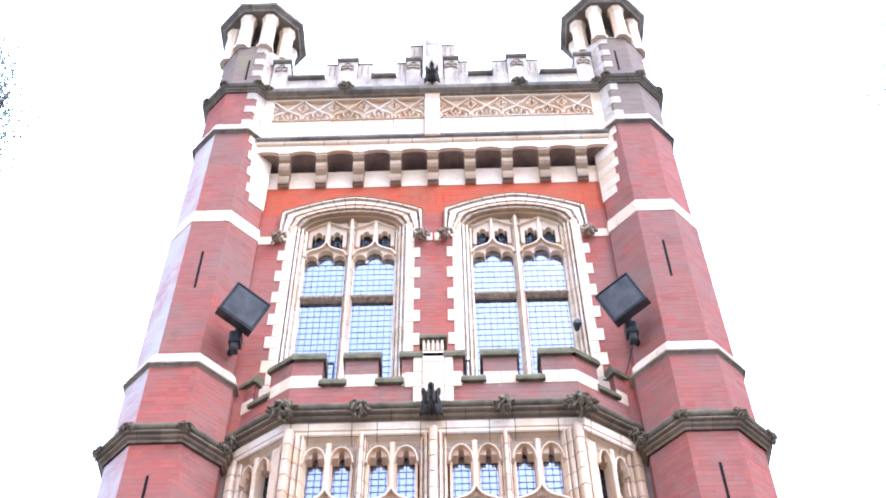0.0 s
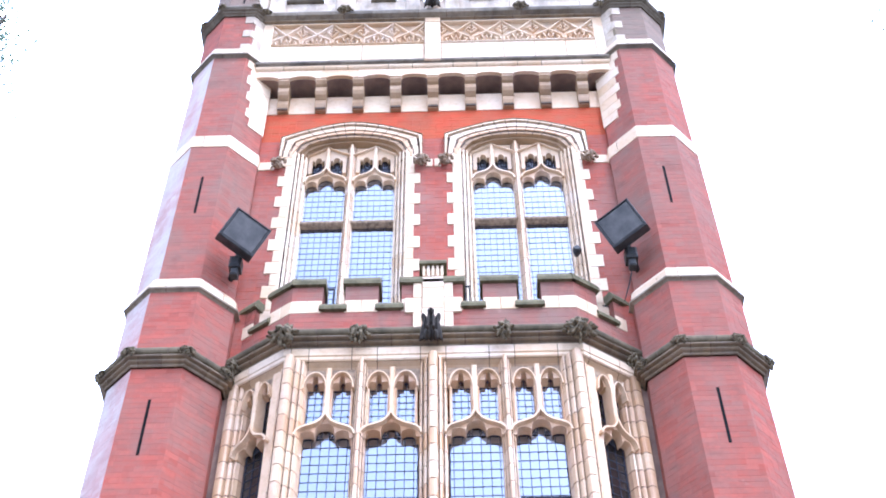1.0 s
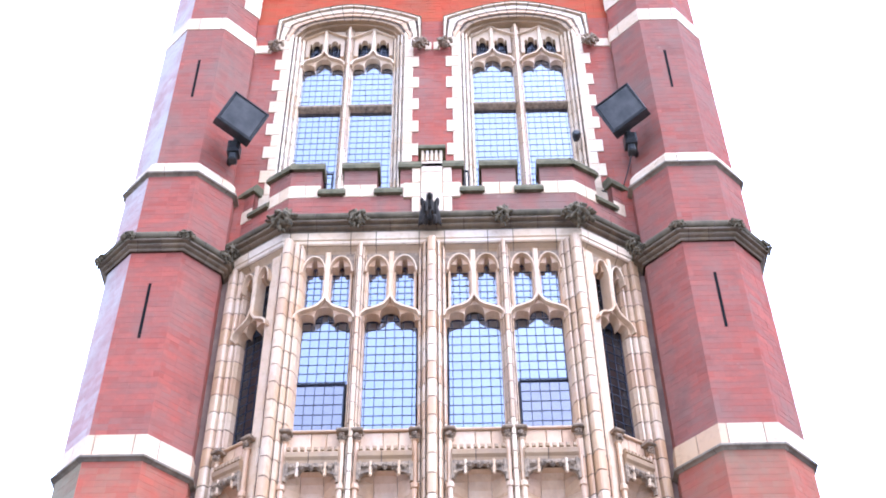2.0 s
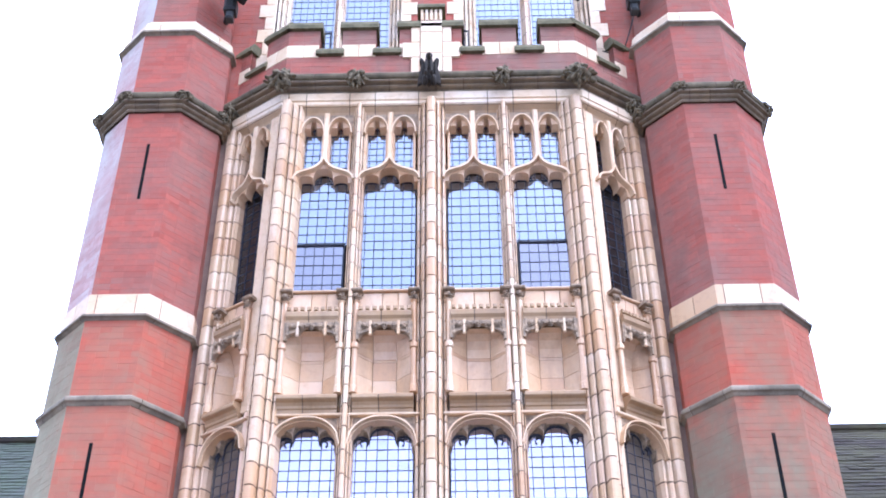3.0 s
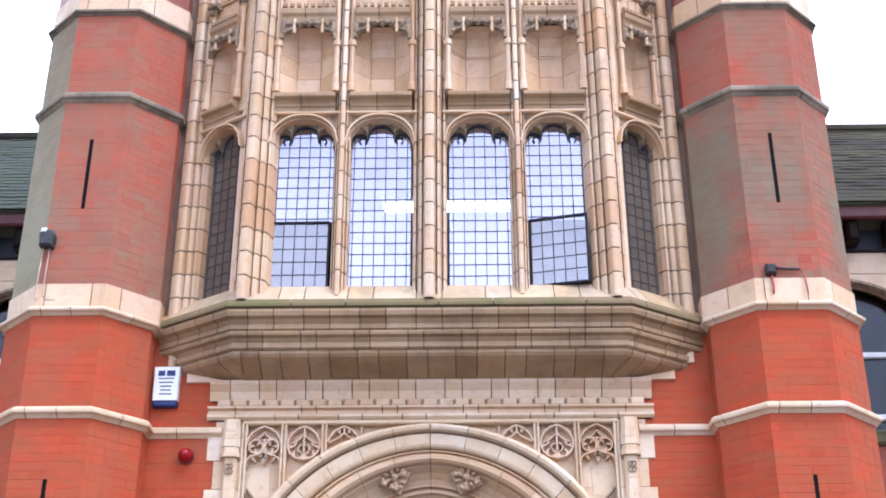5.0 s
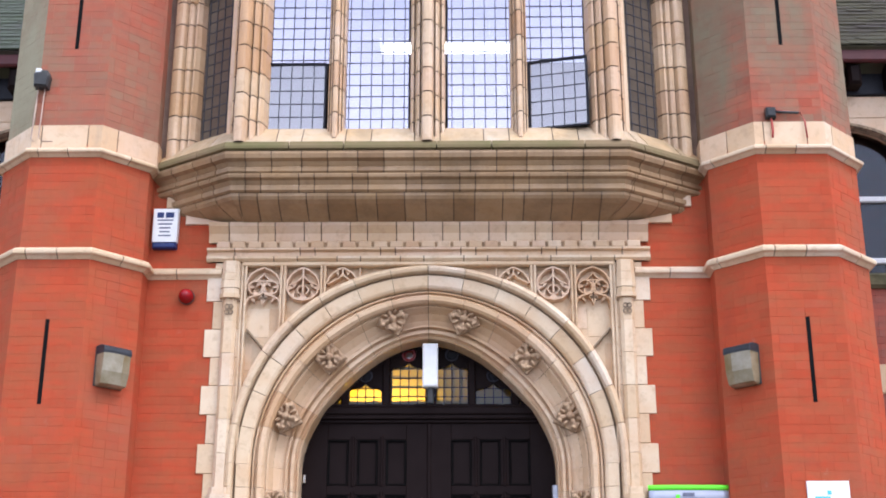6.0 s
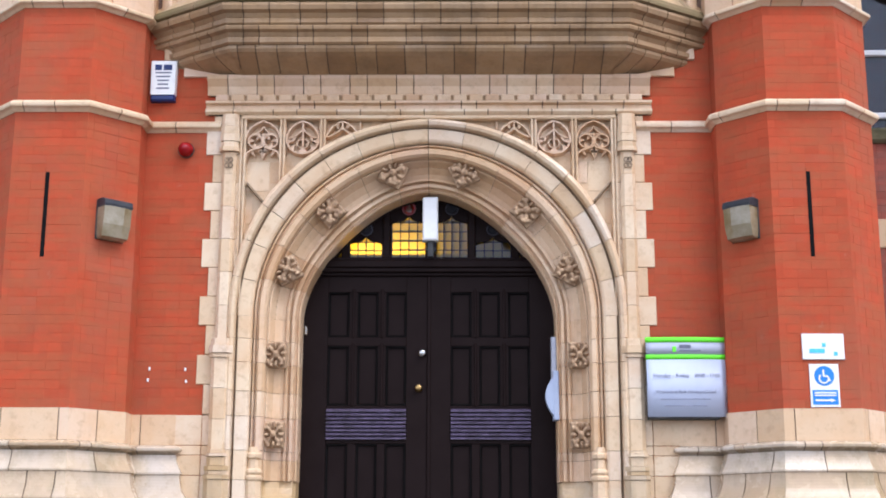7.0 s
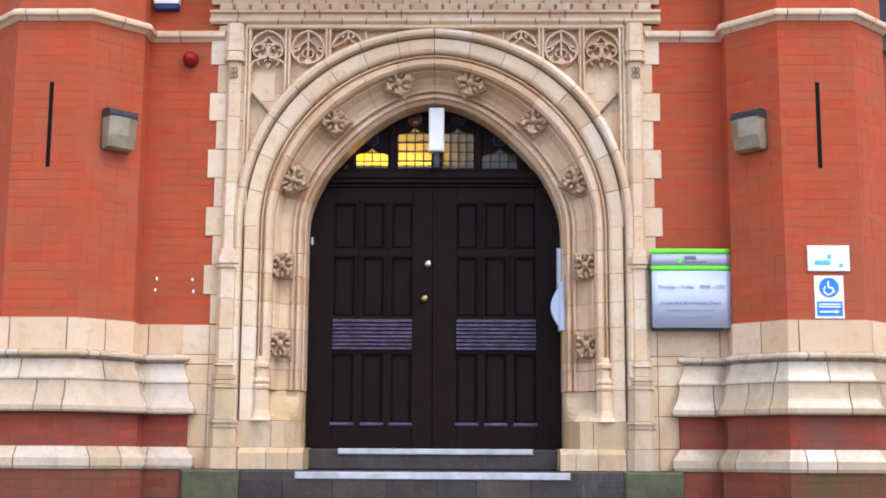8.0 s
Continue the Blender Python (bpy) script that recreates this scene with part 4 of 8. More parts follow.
    # slender shafts beside the niche
    for s in (-1, 1):
        x = xc + s * (hw + 0.012)
        q = Pile()
        q.loft([[(x + r * math.cos(t), -0.02 + r * math.sin(t), z) for t in [math.pi / 4 * j for j in range(8)]]
                for z, r in ((6.53, 0.042), (6.60, 0.042), (6.62, 0.034), (6.70, 0.034), (6.72, 0.028), (7.04, 0.028), (7.05, 0.042), (7.10, 0.042), (7.12, 0.026), (7.60, 0.024), (7.62, 0.04))])
        q.make("small_shaft", M_SHAFT, parent)
        place_carving(parent, "capital", 3 + (s > 0), 0.13, (x, -0.03, 7.67), 0, M_CARVED, 0.95, 0.9)
        part_box("abacus", M_CARVED, parent, x - 0.06, x + 0.06, -0.085, 0.03, 7.725, 7.76, 0.012)


def upper_bay(parent, xc, hw, opener=None, glass=None):
    zb, zs = 7.79, 9.25
    h = hw + 0.055
    ogee = [(xc - h, zs)] + ogee_line(xc, zs + 0.03, h, 0.335) + [(xc + h, zs)]
    q = Pile()
    vplate(q, foil(xc, zs + 0.045, hw, 0.065, 0.17, 0.40), ogee, 0.02, 0.125, 0.02)
    q.make("foiled_head", M_TAN, parent)
    q = Pile()
    bar(q, ogee[1:-1], 0.042, -0.045, 0.12, 0.010)
    q.make("ogee_mould", M_TANPALE, parent)
    q = Pile()
    q.cbox(xc - 0.03, xc + 0.03, -0.035, 0.14, 9.56, 10.30, 0.014)
    q.make("mullion", M_TANPALE, parent)
    for s in (-1, 1):
        h2 = (hw - 0.01) / 2
        xm = xc + s * (h2 + 0.02)
        zt = 9.985
        arch = [(xm + h2 * u, zt + 0.245 * v) for u, v in [(math.cos(math.pi * (1 - i / 14)), math.sin(math.pi * i / 14)) for i in range(15)]]
        q = Pile()
        vplate(q, arch, [(xm - h2 - 0.03, 10.31), (xm + h2 + 0.03, 10.31)], 0.03, 0.08, 0.0, zt)
        q.make("spandrel", M_CARVED, parent)
        q = Pile()
        bar(q, arch, 0.024, -0.03, 0.05, 0.005)
        q.make("hood_mould", M_TANPALE, parent)
        q = Pile()
        vplate(q, foil(xm, zt + 0.085, 0.108, 0.010, 0.125, 0.30), arch, 0.03, 0.13, 0.035, zt + 0.05)
        q.make("foiled_head", M_TAN, parent)
        for e in (-1, 1):
            part_box("reveal", M_TAN, parent, min(xm + e * h2, xm + e * 0.102), max(xm + e * h2, xm + e * 0.102), 0.05, 0.13, 9.50 if e * s < 0 else 9.34, zt + 0.052)
        leaded(parent, xm - 0.112, xm + 0.112, 9.36, 10.20, 0.135, 0.062, 0.095, margin=0.035, came=0.0040, glass=glass)
    if opener is None:
        leaded(parent, xc - hw - 0.012, xc + hw + 0.012, zb, 9.52, 0.142, 0.093, 0.115, glass=glass)
    else:
        leaded(parent, xc - hw - 0.012, xc + hw + 0.012, 8.48, 9.52, 0.142, 0.093, 0.115)
        casement(parent, xc - hw + 0.003, xc + hw - 0.003, zb + 0.01, 8.475, 0.13, 0)


oriel = thing("oriel_window", (0, -0.2, 3.8), "two-storey buff terracotta oriel with leaded lights and traceried heads", "oriel window")
# corbel and sill courses under the windows
course("sill_block", [(-0.30, 4.565), (-0.06, 4.545), (0.115, 4.34), (0.115, 4.31), (-0.30, 4.31)], ORIEL_PLAN, 0.30, M_STAINED, oriel, core=M_JOINT)
course("drip_edge", [(-0.30, 4.262), (0.10, 4.262), (0.14, 4.275), (0.14, 4.30), (0.118, 4.345), (0.10, 4.308), (-0.30, 4.308)], ORIEL_PLAN, 0.6, M_MOSSLIP, oriel, label="olive mossy drip edge")
course("corbel_block", [(-0.30, 4.08), (0.04, 4.08), (0.062, 4.095), (0.064, 4.13), (0.045, 4.142), (0.07, 4.18), (0.115, 4.195), (0.128, 4.23), (0.12, 4.258), (-0.30, 4.258)], ORIEL_PLAN, 0.24, M_GRIMYSHADE, oriel, core=M_JOINT, shift=0.1)
course("corbel_block", [(-0.34, 3.93), (-0.02, 3.93), (0.002, 3.945), (0.004, 3.985), (-0.015, 3.995), (0.008, 4.03), (0.048, 4.043), (0.056, 4.065), (0.05, 4.078), (-0.34, 4.078)], ORIEL_PLAN, 0.23, M_GRIMYSHADE, oriel, core=M_JOINT, shift=0.6)
course("corbel_block", [(-0.40, 3.77), (-0.33, 3.77), (-0.10, 3.85), (-0.05, 3.875), (-0.03, 3.90), (-0.03, 3.928), (-0.40, 3.928)], ORIEL_PLAN, 0.21, M_GRIMYSHADE, oriel, core=M_JOINT, shift=-0.2)
XF.append(FRONT)
MAJOR, MINOR = section(0.31, 0.15), section(0.15, 0.09)
for x in (-1.60, 1.60):
    shaft("shaft_block", oriel, section(0.30, 0.15), x, 0.0, 4.34, 10.42, 0.235, M_SHAFT, (0.26 if x > 0 else -0.26))
shaft("shaft_block", oriel, MAJOR, 0.0, 0.0, 4.34, 10.42, 0.235, M_SHAFT)
for x in (-0.81, 0.81):
    shaft("mullion_block", oriel, MINOR, x, 0.02, 4.40, 6.40, 0.24, M_SHAFT)
    shaft("mullion_block", oriel, MINOR, x, 0.02, 6.40, 7.86, 0.21, M_PALE)
    shaft("mullion_block", oriel, MINOR, x, 0.02, 7.86, 10.42, 0.24, M_SHAFT)
BAYS = [(-1.175, 0.27), (-0.46, 0.275), (0.46, 0.275), (1.165, 0.27)]
for i, (xc, hw) in enumerate(BAYS):
    lower_bay(oriel, xc, hw, True, (0 if i == 0 else 14 if i == 3 else None))
    panel_bay(oriel, xc, hw)
    upper_bay(oriel, xc, hw, (0 if i in (0, 3) else None))
    part_box("sill_block", M_TAN, oriel, xc - hw - 0.02, xc + hw + 0.02, 0.0, 0.16, 7.768, 7.795, 0.008)
XF.pop()
for m, xc in ((RIGHT_CANT, 0.36), (LEFT_CANT, CANT_LEN - 0.36)):
    XF.append(m)
    s = 1 if m is RIGHT_CANT else -1
    lower_bay(oriel, xc - s * 0.03, 0.215, False, None, M_BROWNGLASS)
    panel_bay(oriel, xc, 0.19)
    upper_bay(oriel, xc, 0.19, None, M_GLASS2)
    part_box("sill_block", M_TAN, oriel, xc - 0.21, xc + 0.21, 0.0, 0.16, 7.768, 7.795, 0.008)
    part_box("jamb_block", M_CREAM, oriel, min(xc - s * 0.25, xc - s * 0.30), max(xc - s * 0.25, xc - s * 0.30), 0.02, 0.16, 4.40, 6.40)
    jx = xc + s * 0.36
    shaft("jamb_block", oriel, section(0.34, 0.10), jx, 0.03, 4.34, 10.42, 0.235, M_SHAFT)
    jx = xc + s * 0.60
    shaft("jamb_block", oriel, section(0.16, 0.05), jx, 0.06, 4.34, 10.42, 0.235, M_PALE)
    part_box("jamb_block", M_CREAM, oriel, min(xc - s * 0.19, xc - s * 0.30), max(xc - s * 0.19, xc - s * 0.30), 0.02, 0.16, 6.402, 10.42)
    XF.pop()
# the shadow band under the head is put into this course's brown
course("head_hollow", [(-0.16, 10.285), (-0.045, 10.285), (-0.035, 10.30), (-0.02, 10.34), (0.005, 10.375), (0.02, 10.395), (-0.16, 10.395)], ORIEL_PLAN, 0.40, M_GRIMYSHADE, oriel, core=M_JOINT)
course("head_block", [(-0.16, 10.40), (0.03, 10.40), (0.045, 10.415), (0.045, 10.455), (0.030, 10.465), (0.050, 10.48), (0.055, 10.585), (-0.16, 10.59)], ORIEL_PLAN, 0.40, M_PALE, oriel, core=M_JOINT)
course("cornice_cove", cove(10.585, 10.87, 0.17), ORIEL_PLAN, 0.42, M_CORNICELOW, oriel, core=M_JOINT)
course("cornice_block", lip(10.585, 10.87, 0.17), ORIEL_PLAN, 0.55, M_CORNICE, oriel, core=M_JOINT)
for x, y, k, size in ((-1.70, -0.60, 0, 0.44), (1.68, -0.60, 1, 0.46), (-0.85, -0.58, 2, 0.34), (0.82, -0.58, 0, 0.34), (-2.34, -0.07, 1, 0.32), (2.33, -0.07, 2, 0.32)):
    place_carving(oriel, "carved_boss", k + 10, size, (x, y, 10.63 if size > 0.4 else 10.68), 0, M_MOSSCARVE, 1.0 if size > 0.4 else 0.9, 0.9 if size > 0.4 else 1.05, "mossy carved foliage boss")

# ---------------------------------------------------------------- battlements over the oriel
battlement = thing("battlement", (0, -0.42, 10.9), "brick and terracotta battlement with mossy copings over the oriel", "battlement")
T0, T1, TN, TM = 10.86, 11.25, 11.41, 11.72


def coping(parent, x0, x1, z, d0=-0.05, d1=0.27, h=0.12):
    q = Pile()
    q.loft([[(x, d0, z), (x, d0, z + h * 0.35), (x, d0 + 0.05, z + h), (x, d1 - 0.05, z + h), (x, d1, z + h * 0.35), (x, d1, z)] for x in (x0, x1)])
    q.make("coping", M_MOSS, parent, "mossy green coping stone")


def parapet_run(m, length, merlons, notches, stone_skip=()):
    XF.append(m)
    q = Pile()
    q.box(0.0, length, 0.004, 0.22, T0, T1)
    for a, b in merlons:
        q.box(a, b, 0.004, 0.22, T1, TM)
    for a, b in notches:
        q.box(a, b, 0.004, 0.22, T1, TN - 0.14)
    q.make("core", M_OLDMORTAR, battlement)
    q = Pile()
    bricks(q, [(0, 0), (length, 0)], T0, T1)
    for a, b in merlons:
        bricks(q, [(a, 0), (b, 0)], T1 + 0.215, TM)
    q.make("brickwork", M_OLDBRICKS, battlement)["kind"] = "stuff"
    for a, b in merlons:
        n = max(1, round((b - a) / 0.22))
        for i in range(n):
            part_box("band_block", M_PALE, battlement, a + (b - a) * i / n + 0.002, a + (b - a) * (i + 1) / n - 0.002, -0.008, 0.05, T1, T1 + 0.215)
        coping(battlement, a - 0.03, b + 0.03, TM, h=0.16)
    for a, b in notches:
        coping(battlement, a - 0.03, b + 0.03, TN - 0.14, h=0.14)
    XF.pop()


F0 = Matrix.Translation((-1.70, -0.42, 0))
parapet_run(F0, 3.40, [(0.0, 0.37), (0.64, 1.04), (1.32, 2.06), (2.30, 2.71), (3.00, 3.40)], [(0.37, 0.64), (1.04, 1.32), (2.06, 2.30), (2.71, 3.00)])
parapet_run(RIGHT_CANT, CANT_LEN, [(0.0, 0.34), (0.60, CANT_LEN)], [(0.34, 0.60)])
parapet_run(LEFT_CANT, CANT_LEN, [(0.0, CANT_LEN - 0.60), (CANT_LEN - 0.34, CANT_LEN)], [(CANT_LEN - 0.60, CANT_LEN - 0.34)])
# the stepped stone in the middle with its panelled cap
for x0, x1, z0, z1, d in ((-0.24, -0.13, 10.93, 11.20, 0.03), (0.13, 0.24, 10.93, 11.20, 0.03), (-0.13, 0.13, 10.93, 11.25, 0.05), (-0.34, -0.13, 11.20, 11.46, 0.03), (0.13, 0.34, 11.20, 11.46, 0.03),
                          (-0.13, 0.13, 11.25, 11.62, 0.05), (-0.24, -0.13, 11.46, 11.78, 0.03), (0.13, 0.24, 11.46, 11.78, 0.03), (-0.13, 0.13, 11.62, 11.82, 0.05), (-0.13, 0.13, 11.82, 12.02, 0.01)):
    part_box("centre_block", M_PALE, battlement, x0 + 0.002, x1 - 0.002, -0.42 - d, -0.2, z0 + 0.002, z1 - 0.002)
for i in range(5):
    part_box("cap_rib", M_PALE, battlement, -0.128 + 0.0555 * i, -0.094 + 0.0555 * i, -0.475, -0.425, 11.824, 12.018, 0.006)
XF.append(FRONT)
coping(battlement, -0.17, 0.17, 12.02, -0.09, 0.26, 0.12)
XF.pop()


# ---------------------------------------------------------------- plinth of wall and turrets
PLINTH = thing("plinth", (0, 0, GROUND), "moulded cream terracotta plinth with brick bands along wall and turrets", "plinth", kind="structure")


def hollow(z0, z1, o0, o1, lip, n=6, power=1.6):
    """A weathered course: an upright lip, then a hollow sweep back to the wall above."""
    pts = [(-0.08, z0), (o0 - 0.012, z0), (o0, z0 + lip * 0.3), (o0, z0 + lip)]
    for i in range(1, n + 1):
        t = i / n
        pts.append((o1 + (o0 - o1) * (1 - t) ** power, z0 + lip + (z1 - z0 - lip) * t))
    return pts + [(-0.08, z1)]


for s in (-1, 1):
    oc = octagon(s * TX, TY, 0.735)
    if s < 0:
        plan = [oc[1], oc[2], oc[3], oc[4], oc[5], (oc[5][0], 0.0), (-2.09, 0.0), (-2.09, 0.10)]
    else:
        plan = [(2.10, 0.10), (2.10, 0.0), (oc[2][0], 0.0), oc[2], oc[3], oc[4], oc[5], oc[6]]
    course("band_block", flat(0.57, 0.82, 0.012), plan, 0.44, M_CREAM, PLINTH, core=M_JOINT)
    course("string_course", roll(0.49, 0.568, 0.075), plan, 0.30, M_PLINTH, PLINTH, core=M_JOINT, shift=0.8)
    course("plinth_block", hollow(0.325, 0.49, 0.085, 0.03, 0.02), plan, 0.52, M_PLINTH, PLINTH, core=M_JOINT)
    course("plinth_block", hollow(0.075, 0.325, 0.145, 0.075, 0.05, 8, 2.2), plan, 0.38, M_PLINTH, PLINTH, core=M_JOINT, shift=0.6)
    course("plinth_block", hollow(-0.365, -0.19, 0.15, 0.08, 0.085, 3, 1.0), plan, 0.40, M_PLINTH, PLINTH, core=M_JOINT, shift=-0.4)
    low = Pile()
    g = grown(plan, 0.075, False)
    h = grown(plan, 0.125, False)
    bricks(low, g, -0.19, 0.075, parent=PLINTH, single=[(tuple(range(8)), -1, 1)], stuff=M_DARKBRICK)
    low = Pile()
    bricks(low, h, -0.665, -0.365, parent=PLINTH, single=[(tuple(range(8)), -1, 1)], stuff=M_MOSSEDBRICK)
    bricks(low, h, GROUND, -0.665)
    low.make("brickwork", M_DARKBRICKS, PLINTH)["kind"] = "stuff"
    core = Pile()
    for line, z0, z1 in ((grown(plan, 0.0735, False), -0.19, 0.075), (grown(plan, 0.1235, False), GROUND, -0.365)):
        back_line = grown(plan, -0.10, False)
        for i in range(len(line) - 1):
            a, b, c, d = line[i], line[i + 1], back_line[i + 1], back_line[i]
            core.loft([[(*a, z), (*b, z), (*c, z), (*d, z)] for z in (z0, z1)])
    core.make("core", M_DARKMORTAR, PLINTH)
    # the string course across the strip of wall
    strip = [(-2.50, 0.0), (-1.80, 0.0)] if s < 0 else [(1.80, 0.0), (2.50, 0.0)]
    course("string_course", roll(3.27, 3.37, 0.055), strip, 0.30, M_PALE, wall_front, core=M_JOINT)

# ---------------------------------------------------------------- stone doorway
portal = thing("doorway", (0, 0.1, -0.37), "cream terracotta arched doorway with carved flowers and traceried spandrels", "doorway")
AC, AZ = 0.28, 1.655      # the profiles run from AC; the springing
OUTER = [(1.955, 0.10), (1.955, -0.05), (1.945, -0.075), (1.92, -0.09), (1.898, -0.08), (1.889, -0.055), (1.885, 0.0), (1.869, 0.0), (1.865, -0.04), (1.78, -0.026), (1.762, -0.015), (1.752, 0.01), (1.75, 0.16), (1.955, 0.16)]
INNER = [(1.75, 0.20), (1.749, 0.058), (1.737, 0.058), (1.732, 0.02), (1.712, 0.015), (1.707, 0.050), (1.693, 0.052), (1.686, 0.025), (1.66, 0.0), (1.63, 0.005), (1.612, 0.03), (1.607, 0.105), (1.596, 0.11), (1.59, 0.12), (1.56, 0.18), (1.51, 0.22), (1.475, 0.23),
         (1.468, 0.20), (1.452, 0.195), (1.447, 0.246), (1.437, 0.250), (1.432, 0.215), (1.412, 0.215), (1.406, 0.262), (1.397, 0.266), (1.39, 0.245), (1.38, 0.26), (1.38, 0.50), (1.75, 0.50)]


def spread(prof):
    """The inner order with its hollow and slender roll moved outwards."""
    knots = ((1.38, 1.38), (1.475, 1.497), (1.596, 1.622), (1.66, 1.692), (1.75, 1.75))
    out = []
    for r, y in prof:
        for (a, b), (c, d) in zip(knots, knots[1:]):
            if a <= r <= c:
                r = b + (d - b) * (r - a) / (c - a)
                break
        out.append((r, y))
    return out


INNER = spread(INNER)


def arch_pt(r, t, s, y):
    """A point of the doorway's arch: full at the haunches, with a slight point at the crown."""
    q = r - 0.23
    th = t * math.acos(0.05 / q)
    q += (0.195 * (q - 1.15) - 0.072) * math.sin(2 * th) ** 2
    return (s * (-0.05 + q * math.cos(th)), y, AZ + q * math.sin(th))


CORES = {True: [(1.95, 0.1), (1.95, -0.025), (1.865, -0.006), (1.765, 0.008), (1.757, 0.05), (1.757, 0.15)],
         False: spread([(1.742, 0.2), (1.742, 0.066), (1.66, 0.05), (1.615, 0.085), (1.585, 0.15), (1.51, 0.24), (1.41, 0.265), (1.39, 0.30), (1.39, 0.49), (1.742, 0.49)])}


def arch_blocks(name, prof, n, mat, parent, gap=0.0010, steps=6):
    for s in (-1, 1):
        for i in range(n):
            a, b = i / n + (gap if i else 0), (i + 1) / n - (gap if i < n - 1 else 0.0015)
            q = Pile()
            q.loft([[arch_pt(r, a + (b - a) * k / steps, s, y) for r, y in prof] for k in range(steps + 1)])
            q.make(name, mat, parent)
        q = Pile()
        sm = CORES[prof[0][0] > 1.9]
        q.loft([[arch_pt(r, k / 30, s, y) for r, y in sm] for k in range(31)])
        q.make("joint", M_SEAM, parent)


def jamb_blocks(name, prof, cuts, mat, parent, gap=0.002):
    for s in (-1, 1):
        for a, b in zip(cuts, cuts[1:]):
            q = Pile()
            q.loft([[(s * (r - AC), y, z) for r, y in prof] for z in (a + gap, b - gap)])
            q.make(name, mat, parent)
        q = Pile()
        sm = CORES[prof[0][0] > 1.9] if cuts[-1] == AZ else [(1.74, 0.30), (1.45, 0.30), (1.40, 0.49), (1.74, 0.49)]
        q.loft([[(s * (r - AC), y, z) for r, y in sm] for z in (cuts[0], cuts[-1])])
        q.make("joint", M_SEAM, parent)


arch_blocks("voussoir", OUTER, 8, M_PALE, portal)
arch_blocks("voussoir", INNER, 7, M_CREAM, portal)
CUTS = [0.29, 0.46, 0.53, 0.81, 1.02, 1.26, 1.46, AZ]
jamb_blocks("jamb_block", OUTER, [0.03, 0.29, 0.53, 0.81, 1.02, 1.26, 1.46, AZ], M_PALE, portal)
jamb_blocks("jamb_block", INNER, CUTS, M_CREAM, portal)
STOP_HEAD = [(1.86, 0.02), (1.70, 0.03), (1.63, 0.16), (1.52, 0.235), (1.41, 0.262), (1.385, 0.30), (1.385, 0.50), (1.86, 0.50)]
STOP_FOOT = [(1.86, -0.03), (1.66, -0.03), (1.56, -0.03), (1.46, 0.03), (1.41, 0.15), (1.385, 0.22), (1.385, 0.50), (1.86, 0.50)]
for s in (-1, 1):      # the stops under the jamb mouldings flare out to the square base
    q = Pile()
    rings = []
    for k in range(6):
        t = k / 5
        f = (1 - t) ** 1.6
        rings.append([(s * (r0 + (r1 - r0) * f - AC), y0 + (y1 - y0) * f, 0.032 + 0.256 * t) for (r0, y0), (r1, y1) in zip(STOP_HEAD, STOP_FOOT)])
    q.loft(rings)
    q.make("jamb_stop", M_STAINED, portal)
    for plan in ([(1.895, 0.10), (1.895, -0.045), (1.602, -0.045), (1.602, 0.10)], [(1.598, 0.50), (1.598, -0.045), (1.49, -0.045), (1.42, 0.10), (1.385, 0.21), (1.385, 0.50)]):
        q = Pile()
        q.loft([[(s * (r - AC), y, z) for r, y in plan] for z in (-0.188, 0.028)])
        q.make("jamb_block", M_STAINED, portal)
    x0, x1 = sorted((s * 1.12, s * 1.60))
    part_box("joint", M_SEAM, portal, x0, x1, 0.22, 0.48, -0.19, 0.034, 0.002)
